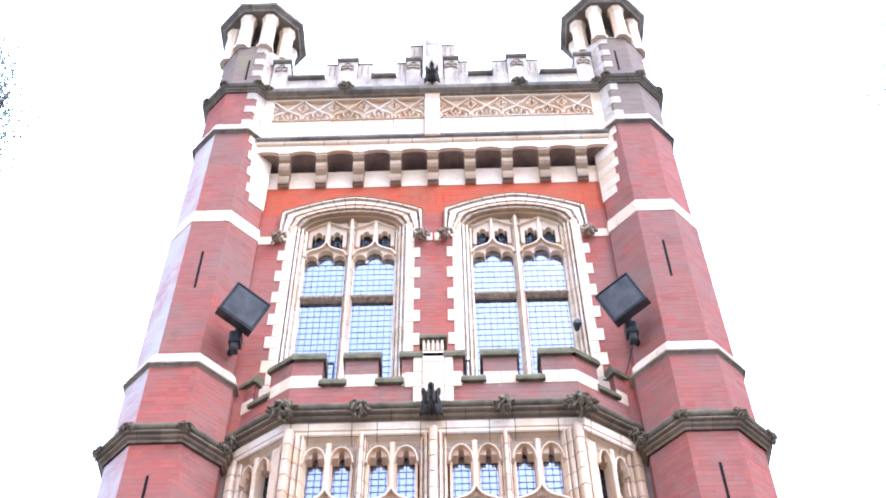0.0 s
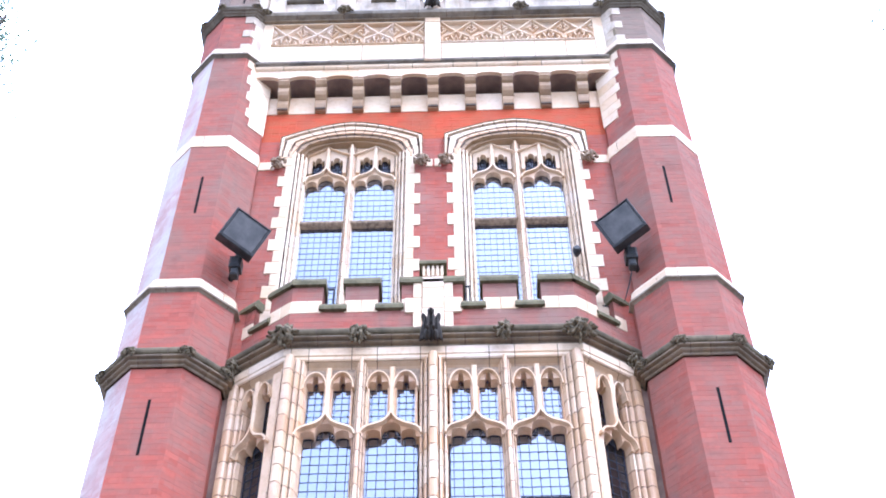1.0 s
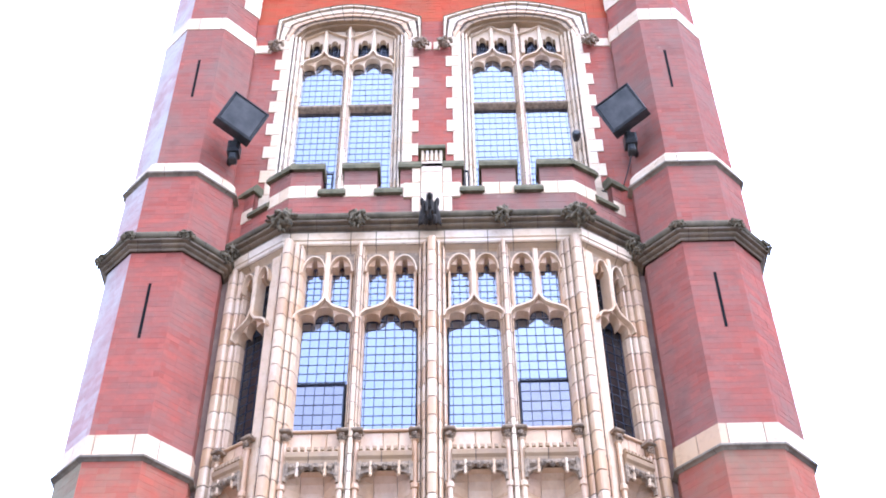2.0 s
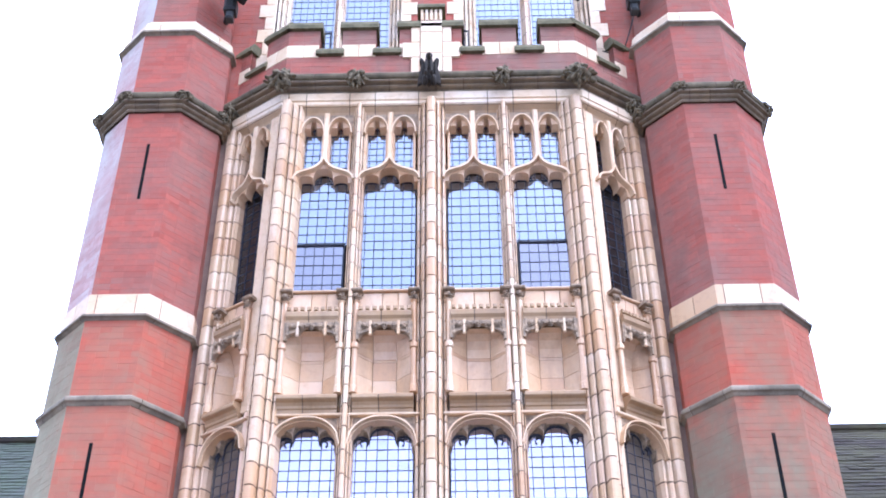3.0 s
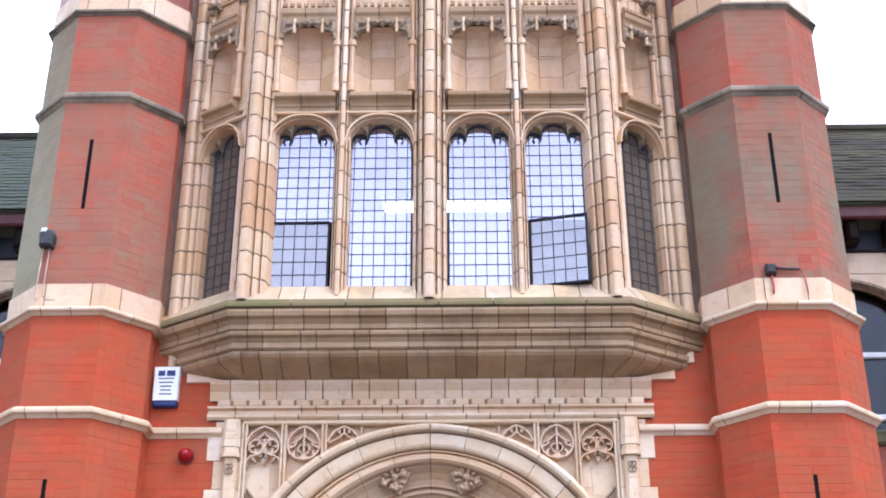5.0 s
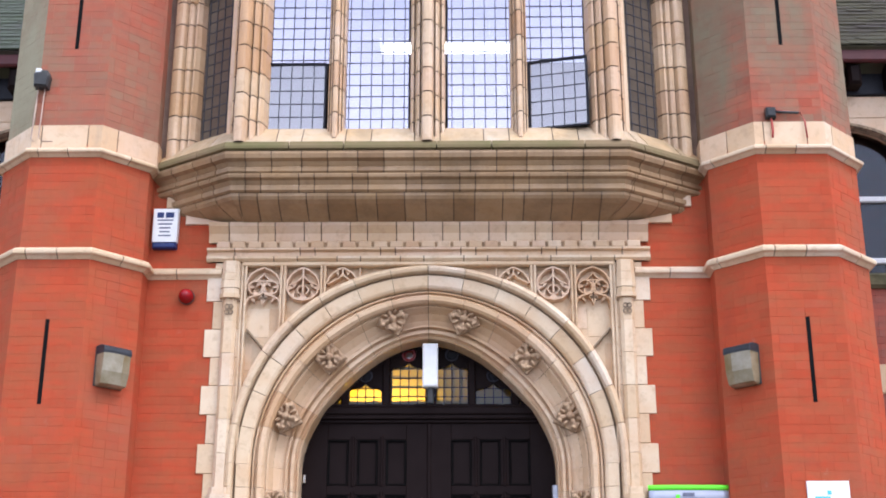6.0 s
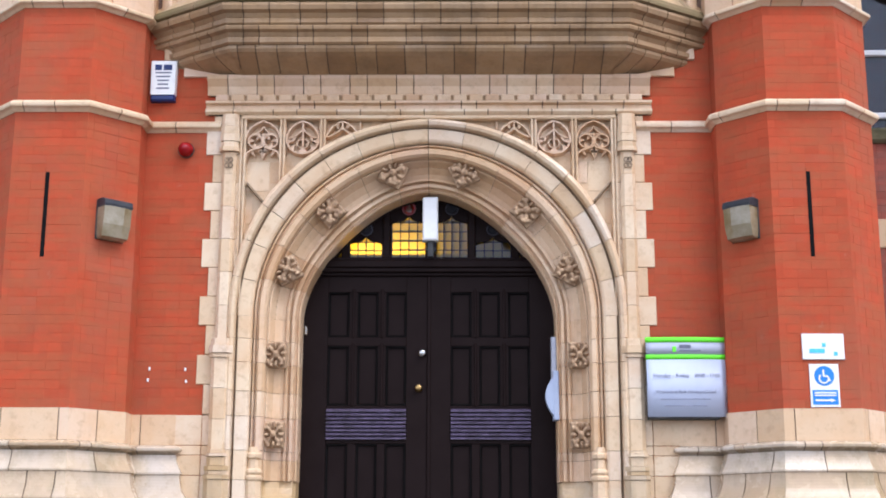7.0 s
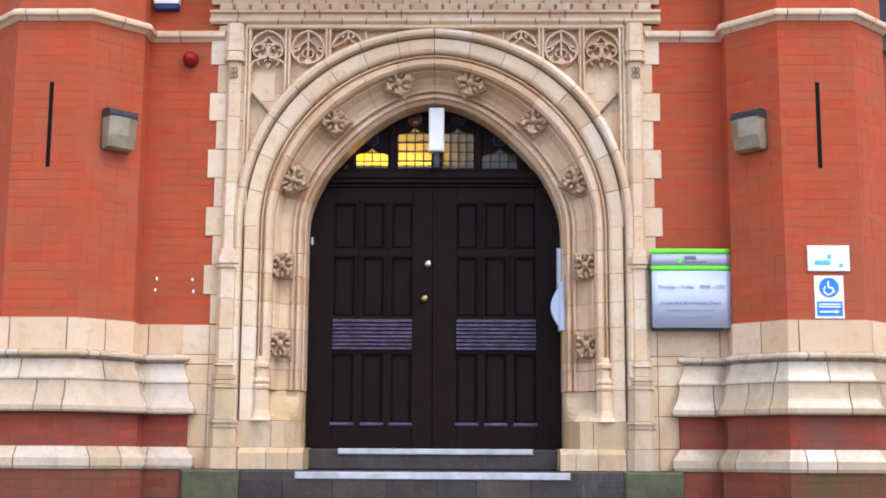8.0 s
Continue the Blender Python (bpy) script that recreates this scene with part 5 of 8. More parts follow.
# low base course with splayed inner ends
for s in (-1, 1):
    for a, b in ((1.045, 1.17), (1.17, 1.35), (1.35, 1.58)):
        q = Pile()
        x0, x1 = sorted((s * (a + 0.002), s * (b - 0.002)))
        q.loft([[(x, -0.11, -0.365), (x, -0.11, -0.235), (x, -0.05, -0.19), (x, 0.45, -0.19), (x, 0.45, -0.365)] for x in (x0, x1)])
        q.make("base_block", M_STAINED, portal)
    # moulded base of the slender inner shaft
    x = s * 1.425
    q = Pile()
    q.loft([[(x + r * math.cos(t), 0.03 + r * math.sin(t), z) for t in [math.pi / 4 * j + 0.39 for j in range(8)]]
            for z, r in ((0.03, 0.115), (0.06, 0.090), (0.12, 0.074), (0.28, 0.070), (0.295, 0.082), (0.315, 0.084), (0.33, 0.068), (0.352, 0.080), (0.37, 0.074), (0.385, 0.054), (0.46, 0.048), (0.472, 0.068), (0.500, 0.070), (0.515, 0.052), (0.56, 0.045))])
    q.make("shaft_base", M_PALE, portal)
    # the outer pilaster, block upon block
    x = s * 1.715
    foot = [(-0.365, -0.19, 0.130, 0.15), (-0.19, -0.030, 0.110, 0.13), (-0.030, -0.012, 0.118, 0.14), (-0.012, 0.006, 0.108, 0.13), (0.006, 0.035, 0.118, 0.14), (0.035, 0.29, 0.102, 0.12), (0.29, 0.325, 0.108, 0.13), (0.325, 0.36, 0.096, 0.115),
            (0.36, 0.40, 0.100, 0.12), (0.40, 0.475, 0.084, 0.10), (0.475, 0.500, 0.094, 0.115), (0.500, 0.525, 0.086, 0.105)]
    low = [(z, z + 0.255, 0.079, 0.095) for z in (0.525, 0.78, 1.035)]
    belt = [(1.29, 1.325, 0.095, 0.11), (1.325, 1.39, 0.10, 0.125), (1.39, 1.45, 0.085, 0.105)]
    high = [(1.45 + 0.286 * i, 1.736 + 0.286 * i, 0.06, 0.07) for i in range(5)]
    head = [(2.88, 3.08, 0.06, 0.065), (3.08, 3.12, 0.085, 0.10), (3.12, 3.17, 0.075, 0.09), (3.17, 3.24, 0.082, 0.095), (3.24, 3.31, 0.078, 0.09), (3.31, 3.42, 0.072, 0.085)]
    for z0, z1, w, d in foot + low + belt + high + head:
        q = Pile()
        k = w * 0.42
        pl = [(x - w, 0.06), (x - w, -d + k), (x - w + k, -d), (x + w - k, -d), (x + w, -d + k), (x + w, 0.06)]
        q.loft([[(u, v, z) for u, v in pl] for z in (z0 + 0.002, z1 - 0.002)])
        q.make("pilaster_block", M_STAINED if z1 < 0.5 else M_PALE, portal)
    for k in range(4):      # little quatrefoil near the pilaster's head
        a = math.pi / 4 + k * math.pi / 2
        q = Pile()
        bar(q, arc(x + 0.021 * math.cos(a), 2.98 + 0.035 * math.sin(a), 0.02, 0, 360, 10), 0.008, -0.078, -0.06)
        q.make("quatrefoil", M_CARVED, portal)
    # toothed quoins against the brick
    z, i = 0.825, 0
    while z < 3.40:
        w = 1.925 if i % 2 else 1.862
        x0, x1 = sorted((s * 1.62, s * w))
        part_box("quoin", M_PALE, portal, x0, x1, -0.013, 0.10, z + 0.002, min(3.42, z + 0.249) - 0.002, 0.004)
        z, i = z + 0.249, i + 1
    for z0, z1 in ((0.57, 0.82), (0.49, 0.57), (0.325, 0.49), (0.075, 0.325), (-0.19, 0.075), (-0.365, -0.19)):
        for a, b in ((1.60, 1.86), (1.86, 2.12)):
            x0, x1 = sorted((s * a, s * b))
            part_box("ashlar", M_PALE, portal, x0 + 0.002, x1 - 0.002, -0.009, 0.10, z0 + 0.002, z1 - 0.002, 0.004)

# spandrels: sunk panels with blind tracery
q = Pile()
back_arch = [arch_pt(1.94, k / 24, 1, 0) for k in range(25)]
line = [(-x, z) for x, _, z in back_arch] + [(x, z) for x, _, z in reversed(back_arch[:-1])]
rect = [(-1.64, AZ), (-1.64, 3.43), (1.64, 3.43), (1.64, AZ)]
plate(q, (0, AZ), line, rect, 0.06, 0.15)
q.make("spandrel", M_PALE, portal)


def tracery(kind, xc, zt, s):
    """Blind tracery of one sunk panel, hung from its top edge at zt."""
    q = Pile()

    def rib(pts, w=0.030, y0=-0.020, mirror=True):
        bar(q, [(xc + x, zt + z) for x, z in pts], w, y0, 0.062, w * 0.30)
        if mirror:
            bar(q, [(xc - x, zt + z) for x, z in reversed(pts)], w, y0, 0.062, w * 0.30)

    def cusp(x, z, dx, dz, w=0.020):
        for e in (-1, 1):
            k = math.hypot(dx, dz)
            nx, nz = -dz / k * w, dx / k * w
            tip = (xc + e * (x + dx), zt + z + dz)
            a, b = (xc + e * (x + nx), zt + z + nz), (xc + e * (x - nx), zt + z - nz)
            q.loft([[(px, y, pz) for px, pz in (a, b, tip)] for y in (0.062, 0.0)])
    if kind == 0:      # an ogee head over two rings, on an ogee foot with a pendant
        rib([(-0.148, -0.165), (-0.138, -0.115), (-0.108, -0.065), (-0.060, -0.028), (0.0, -0.004)], 0.032)
        rib([(0.0, -0.050), (-0.018, -0.082), (-0.050, -0.112), (-0.085, -0.122)], 0.022, -0.008)
        rib([(-0.045, -0.118), (0.0, -0.128), (0.045, -0.118)], 0.020, -0.008, False)
        rib(arc(-0.068, -0.187, 0.060, 0, 360, 18), 0.026)
        for x, z, dx, dz in ((-0.125, -0.175, 0.050, -0.004), (-0.068, -0.243, -0.010, 0.048), (-0.040, -0.140, -0.020, -0.036)):
            cusp(x, z, dx, dz)
        rib([(0.0, -0.226), (-0.020, -0.246), (-0.062, -0.258), (-0.105, -0.270), (-0.135, -0.292), (-0.148, -0.325), (-0.150, -0.37)], 0.030)
        rib([(0.0, -0.120), (0.0, -0.235)], 0.030, -0.016, False)
        cusp(-0.016, -0.245, 0.016, -0.100, 0.026)
        cusp(-0.010, -0.285, -0.034, 0.012, 0.014)
        cusp(-0.100, -0.268, 0.030, -0.052, 0.018)
    elif kind == 1:      # a pointed ring with a spear and two hearts
        rib([(0.0, -0.006), (-0.060, -0.030), (-0.108, -0.074), (-0.136, -0.130), (-0.140, -0.190), (-0.118, -0.245), (-0.070, -0.286), (0.0, -0.300)], 0.034)
        rib([(0.0, -0.010), (0.0, -0.235)], 0.030, -0.016, False)
        rib([(0.0, -0.070), (-0.024, -0.105), (-0.066, -0.138), (-0.120, -0.160)], 0.024, -0.010)
        rib([(-0.006, -0.250), (-0.036, -0.236), (-0.050, -0.205), (-0.038, -0.178), (-0.010, -0.170)], 0.020, -0.008)
        for x, z, dx, dz in ((-0.128, -0.185, 0.046, 0.006), (-0.095, -0.262, 0.026, 0.050), (-0.020, -0.290, 0.020, 0.062), (-0.075, -0.145, -0.010, -0.044)):
            cusp(x, z, dx, dz)
        rib([(-0.150, -0.004), (-0.150, -0.30)], 0.018, -0.006)
    else:      # the cut-off lens beside the crown
        rib([(0.0, -0.008), (-0.040, -0.024), (-0.085, -0.056), (-0.120, -0.100), (-0.140, -0.150)], 0.030)
        rib([(0.0, -0.056), (-0.030, -0.096), (-0.070, -0.120), (-0.128, -0.150)], 0.024, -0.010)
        rib([(0.0, -0.010), (0.0, -0.085)], 0.028, -0.014, False)
        cusp(-0.050, -0.036, 0.014, -0.040)
        rib([(-0.150, -0.004), (-0.150, -0.16)], 0.018, -0.006)
    q.make("tracery", M_CREAM, portal)


for s in (-1, 1):
    tracery(0, s * 1.435, 3.378, s)
    tracery(1, s * 1.09, 3.378, s)
    tracery(2, s * 0.745, 3.378, s)
    for x, z0 in ((1.605, AZ), (1.265, 2.80), (0.915, 3.10)):
        q = Pile()
        for d in (-0.016, 0.016):
            q.cbox(s * x + d - 0.009, s * x + d + 0.009, -0.03, 0.065, z0, 3.40, 0.005)
        q.cbox(s * x - 0.012, s * x + 0.012, 0.0, 0.065, z0, 3.40, 0.002)
        q.make("panel_mould", M_PALE, portal)
    q = Pile()
    bar(q, [(s * 1.565, 2.82), (s * 1.42, 2.65)], 0.024, -0.015, 0.065, 0.006)
    q.make("panel_mould", M_CARVED, portal)
    for i, (a, b, z0, z1) in enumerate(((1.285, 1.375, 2.83, 3.02), (1.38, 1.585, 2.76, 3.02), (1.52, 1.585, 2.47, 2.70))):
        x0, x1 = sorted((s * a, s * b))
        part_box("ashlar", M_PALE if i % 2 else M_CREAM, portal, x0, x1, 0.0555, 0.10, z0, z1, 0.002)
q = Pile()
q.cbox(-1.63, 1.63, -0.035, 0.04, 3.385, 3.425, 0.010)
q.make("panel_mould", M_PALE, portal)
# flowers in the hollow of the arch
for k, (t, z) in enumerate(((None, 1.34), (None, 0.67), (0.21, 0), (0.525, 0), (0.845, 0))):
    for s in (-1, 1):
        if t is None:
            loc = (s * (1.56 - AC), 0.11, z)
        else:
            p = arch_pt(1.567, t, s, 0.10)
            loc = p
        place_carving(portal, "carved_flower", 20 + k, 0.265, loc, 0, M_FLOWER, 0.76 if t is None else 0.95, 1.0 if t is None else 0.95, "carved square flower in the arch's hollow", True, 0.0 if t is None else s * (0.25 + 1.05 * t))
# head courses under the oriel
HEAD = [(-1.94, 0.0), (1.94, 0.0)]
course("head_block", [(-0.1, 3.425), (0.035, 3.425), (0.06, 3.445), (0.06, 3.468), (0.03, 3.478), (-0.1, 3.478)], HEAD, 0.28, M_PALE, portal, core=M_JOINT)
course("head_block", [(-0.1, 3.478), (0.022, 3.478), (0.022, 3.515), (0.06, 3.525), (0.06, 3.545), (-0.1, 3.545)], HEAD, 0.34, M_CREAM, portal, core=M_JOINT, shift=0.9)
part_box("dentil_bed", M_GRIMYSHADE, portal, -1.86, 1.86, -0.030, 0.05, 3.544, 3.604, 0.002)
for i in range(27):
    x = -1.80 + 3.60 * i / 26
    part_box("dentil", M_CREAM, portal, x - 0.057, x + 0.057, -0.056, 0.0, 3.546, 3.604, 0.006)
course("head_block", [(-0.1, 3.60), (0.03, 3.60), (0.035, 3.62), (0.045, 3.68), (0.085, 3.74), (0.09, 3.775), (-0.1, 3.775)], [(-1.93, 0.0), (1.93, 0.0)], 0.205, M_CREAM, portal, core=M_JOINT)
for s in (-1, 1):
    for a, b, z0, z1 in ((1.75, 2.15, 3.777, 3.93), (2.0, 2.33, 3.932, 4.10)):
        x0, x1 = sorted((s * a, s * b))
        part_box("corbel_stone", M_CREAM, portal, x0, x1, -0.03, 0.06, z0, z1, 0.005)

# ---------------------------------------------------------------- double door and fanlight
door = thing("double_door", (0, 0.55, -0.18), "dark brown panelled double door with louvred middle panels, closed", "door")
DY = 0.51
for s in (-1, 1):
    fl = Pile()
    xa, xb = 0.012, 1.18
    cols = ((0.195, 0.375), (0.445, 0.625), (0.70, 0.885))
    rows3 = ((0.030, 0.625), (0.955, 1.475), (1.555, 1.955))

    def bx(x0, x1, z0, z1, y0=DY, y1=DY + 0.06):
        x0, x1 = sorted((s * x0, s * x1))
        fl.cbox(x0, x1, y0, y1, z0, z1, 0.004)
    bx(xa, cols[0][0], -0.192, 2.10)
    bx(cols[2][1], xb, -0.192, 2.10)
    for z0, z1 in ((-0.192, 0.030), (0.625, 0.955), (1.475, 1.555), (1.955, 2.10)):
        bx(cols[0][0], cols[2][1], z0, z1)
    for z0, z1 in rows3:
        bx(cols[0][1], cols[1][0], z0, z1)
        bx(cols[1][1], cols[2][0], z0, z1)
    leaf = fl.make("leaf", M_DOOR, door)
    for x0, x1 in cols:
        for z0, z1 in rows3:
            a, b = sorted((s * x0, s * x1))
            part_box("panel", M_DOOR, leaf, a, b, DY + 0.024, DY + 0.05, z0, z1, 0.02)
            m = Pile()
            bar(m, [(a + 0.008, z0 + 0.008), (a + 0.008, z1 - 0.008), (b - 0.008, z1 - 0.008), (b - 0.008, z0 + 0.008), (a + 0.008, z0 + 0.008)], 0.014, DY + 0.004, DY + 0.03, 0.004)
            m.make("panel_moulding", M_BLACK, leaf)
        # bottom bevel; its lavender highlight is put into the colour
        part_box("highlit_bevel", M_LOUVRE, leaf, a - 0.012, b + 0.012, DY - 0.012, DY + 0.02, 0.002, 0.032, 0.009)
    for c in ((cols[0][1] + cols[1][0]) / 2, (cols[1][1] + cols[2][0]) / 2):
        for z0, z1 in rows3[1:]:
            m = Pile()
            m.cbox(s * c - 0.014, s * c + 0.014, DY - 0.012, DY + 0.01, z0 - 0.01, z1 + 0.03, 0.008)
            m.make("moulded_stile", M_DOOR, leaf)
    for i in range(8):
        m = Pile()
        z = 0.665 + 0.034 * i
        a, b = sorted((s * 0.195, s * 0.885))
        m.loft([[(x, DY + 0.005, z + 0.027), (x, DY - 0.020, z + 0.006), (x, DY - 0.020, z - 0.002), (x, DY + 0.01, z + 0.012)] for x in (a, b)])
        m.make("louvre", M_LOUVRE, leaf)
m = Pile()
m.cbox(-0.012, 0.02, DY - 0.014, DY + 0.02, -0.192, 2.10, 0.006)
m.make("meeting_bead", M_DOOR, door)
M_CHROME = plain("worn_chrome", (0.62, 0.62, 0.60), 0.25, 1.0, (0.45, 0.45, 0.43), 20.0, 0.05)
M_BRASS = plain("worn_brass", (0.45, 0.30, 0.12), 0.3, 1.0, (0.25, 0.16, 0.06), 20.0, 0.05)


def knob(name, mat, parent, x, y, z, r, label=""):
    q = Pile()
    q.loft([[(x + k * math.cos(t), y - d, z + k * math.sin(t)) for t in [math.pi / 7 * j for j in range(14)]]
            for d, k in ((0.0, r * 1.1), (0.008, r * 1.1), (0.010, r * 0.5), (0.025, r * 0.5), (0.030, r * 0.9), (0.042, r), (0.054, r * 0.85), (0.060, r * 0.4))])
    return q.make(name, mat, parent, label, True)


knob("door_knob", M_CHROME, door, -0.055, DY, 1.41, 0.032, "chrome lock knob")
knob("door_knob", M_BRASS, door, -0.085, DY, 1.105, 0.032, "worn brass knob")
part_box("latch", M_CHROME, door, -1.09, -1.065, DY - 0.03, DY, 1.575, 1.65, 0.008, "small pale latch plate")

fan = thing("fanlight", (0, 0.55, 2.1), "dark timber fanlight with leaded amber glass over the door", "fanlight")
for z0, z1, y0 in ((2.10, 2.13, 0.485), (2.13, 2.17, 0.46), (2.17, 2.235, 0.445), (2.235, 2.265, 0.465)):
    part_box("transom", M_DOOR, fan, -1.2, 1.2, y0, 0.60, z0, z1, 0.008)


def cathedral(name, color, mixf):
    m, n, l, b = shader(name)
    n.remove(b)
    tr = n.new("ShaderNodeBsdfTranslucent")
    tr.inputs["Color"].default_value = (*color, 1)
    gl = n.new("ShaderNodeBsdfGlossy")
    gl.inputs["Roughness"].default_value = 0.12
    gl.inputs["Color"].default_value = (0.9, 0.9, 0.9, 1)
    mx = n.new("ShaderNodeMixShader")
    mx.inputs[0].default_value = mixf
    l.new(tr.outputs[0], mx.inputs[1])
    l.new(gl.outputs[0], mx.inputs[2])
    l.new(mx.outputs[0], n["Material Output"].inputs["Surface"])
    return m


M_AMBER = cathedral("amber_cathedral_glass", (0.62, 0.47, 0.13), 0.04)
M_RUBYRING = plain("red_painted_ring", (0.34, 0.05, 0.06), 0.4, 0, (0.22, 0.03, 0.04), 12.0, 0.1)
M_RUBY = cathedral("ruby_glass", (0.7, 0.02, 0.03), 0.10)
for x0, x1, zt in ((-0.92, -0.78, 2.42), (-0.71, -0.42, 2.46), (-0.335, -0.03, 2.65), (0.06, 0.345, 2.65), (0.415, 0.73, 2.46), (0.80, 0.92, 2.42)):
    leaded(fan, x0, x1, 2.265, zt + 0.12, 0.56, 0.070, 0.084, margin=0.0, came=0.0042, glass=M_AMBER, wobble=0.01, split=True)
    if x1 - x0 > 0.2:
        xc, hw = (x0 + x1) / 2, (x1 - x0) / 2
        q = Pile()
        top = ogee_line(xc, zt - 0.075, hw, 0.085)
        vplate(q, top, [(x0 - 0.06, zt + 0.24), (x1 + 0.06, zt + 0.24)], 0.53, 0.55, 0.0, zt - 0.075)
        q.make("head_board", M_DOOR, fan)
        q = Pile()
        bar(q, arc(xc, zt + 0.075, 0.055, 0, 360, 18), 0.016, 0.510, 0.54, 0.003)
        q.make("roundel_ring", M_RUBYRING if -0.3 < xc < 0 else M_LEAD, fan)
        q = Pile()
        q.loft([[(xc + r * math.cos(t), y, zt + 0.075 + r * math.sin(t)) for t in [math.pi / 8 * j for j in range(16)]] for y, r in ((0.529, 0.046), (0.518, 0.038))])
        q.make("roundel", M_RUBY if -0.3 < xc < 0 else M_IRON, fan, "ruby glass roundel" if -0.3 < xc < 0 else "")
for x in (-0.745, -0.378, 0.015, 0.38, 0.765):
    part_box("glazing_bar", M_DOOR, fan, x - 0.035, x + 0.035, 0.50, 0.56, 2.26, 2.86, 0.012)
q = Pile()
inn = [arch_pt(1.372, k / 20, 1, 0) for k in range(21)]
inn = [(-x, z) for x, _, z in inn] + [(x, z) for x, _, z in reversed(inn[:-1])]
out = [arch_pt(1.46, k / 20, 1, 0) for k in range(21)]
out = [(-x, z) for x, _, z in out] + [(x, z) for x, _, z in reversed(out[:-1])]
plate(q, (0, AZ), inn, out, 0.505, 0.64)
q.make("arched_frame", M_DOOR, fan)
# the lamp that burns in the lobby behind
lobby = thing("lobby_lamp", (-0.50, 0.72, 2.14), "warm tube lamp burning low in the lobby behind the fanlight", "lamp")
m, n, l, b = shader("lamp_glow")
b.inputs["Emission Color"].default_value = (1, 0.66, 0.12, 1)
b.inputs["Emission Strength"].default_value = 6.0
q = Pile()
q.loft([[(x, 0.69 + r * math.cos(t), 2.13 + r * math.sin(t)) for t in [math.pi / 5 * j for j in range(10)]] for x, r in ((-1.02, 0.012), (-1.01, 0.018), (-0.05, 0.018), (-0.04, 0.012))])
q.make("tube", m, lobby, "", True)
part_box("tray", M_BRASS, lobby, -1.03, -0.03, 0.65, 0.73, 2.08, 2.108, 0.004)
for x in (-0.9, -0.15):
    part_box("bracket", M_BRASS, lobby, x - 0.01, x + 0.01, 0.60, 0.65, 2.085, 2.10, 0.002)
glow = new("lobby_light", bpy.data.lights.new("lobby_light", "AREA"))
glow.data.shape, glow.data.size, glow.data.size_y = "RECTANGLE", 0.96, 0.04
glow.data.energy, glow.data.color = 6, (1.0, 0.66, 0.05)
glow.matrix_world = look((-0.53, 0.69, 2.152), (-0.53, 0.62, 2.30))

# ---------------------------------------------------------------- steps
M_STEP = terracotta("worn_grey_brown_stone", True, [(0.0, (0.025, 0.020, 0.018)), (0.4, (0.036, 0.028, 0.023)), (0.7, (0.030, 0.027, 0.026)), (1.0, (0.054, 0.039, 0.027))], (0.12, 0.11, 0.10), 0.54, 0.72, 0.8, (0.050, 0.038, 0.027))
M_NOSE = plain("white_step_edging", (0.50, 0.50, 0.52), 0.7, 0, (0.30, 0.30, 0.31), 9.0, 0.2)
M_MOSSY = plain("mossy_stone", (0.10, 0.11, 0.05), 0.95, 0, (0.055, 0.045, 0.035), 6.0, 0.5)
steps = thing("entrance_steps", (0, -0.5, GROUND), "worn stone entrance steps with white painted edges", "steps")
part_box("step", M_STEP, steps, -1.10, 1.10, 0.28, 0.75, -0.37, -0.195, 0.012)
part_box("edging", M_NOSE, steps, -0.80, 0.84, 0.262, 0.30, -0.240, -0.192, 0.006, "white painted step edge")
part_box("step", M_STEP, steps, -1.55, 1.55, -0.16, 0.45, -0.60, -0.372, 0.012)
part_box("edging", M_NOSE, steps, -1.10, 1.12, -0.178, -0.13, -0.440, -0.382, 0.006, "white painted step edge")
for s in (-1, 1):
    x0, x1 = sorted((s * 1.552, s * 2.03))
    part_box("end_block", M_MOSSY, steps, x0, x1, -0.17, 0.0, -0.62, -0.368, 0.02, "mossy green end stone")
    for i, (a, b) in enumerate(((0.05, 0.36), (0.36, 0.80), (0.80, 1.20), (1.20, 1.55))):
        x0, x1 = sorted((s * a, s * b))
        part_box("riser_stone", M_STEP, steps, x0 + 0.003, x1 - 0.003, -0.166, -0.155, -0.60, -0.44, 0.003)
for i in range(7):
    z = -0.60 - 0.18 * i
    part_box("step", M_STEP, steps, -2.03, 2.03, -0.48 - 0.30 * i, -0.16, max(GROUND, z - 0.18), z - 0.001, 0.012)


# ---------------------------------------------------------------- upper windows
# tan that paints the shade on small window heads and the frieze's ground
M_SHADETAN = terracotta("shade_tan_terracotta", True, [(0.0, (0.40, 0.28, 0.16)), (0.5, (0.48, 0.35, 0.21)), (1.0, (0.43, 0.31, 0.19))], (0.18, 0.13, 0.08), 0.5, 0.75)


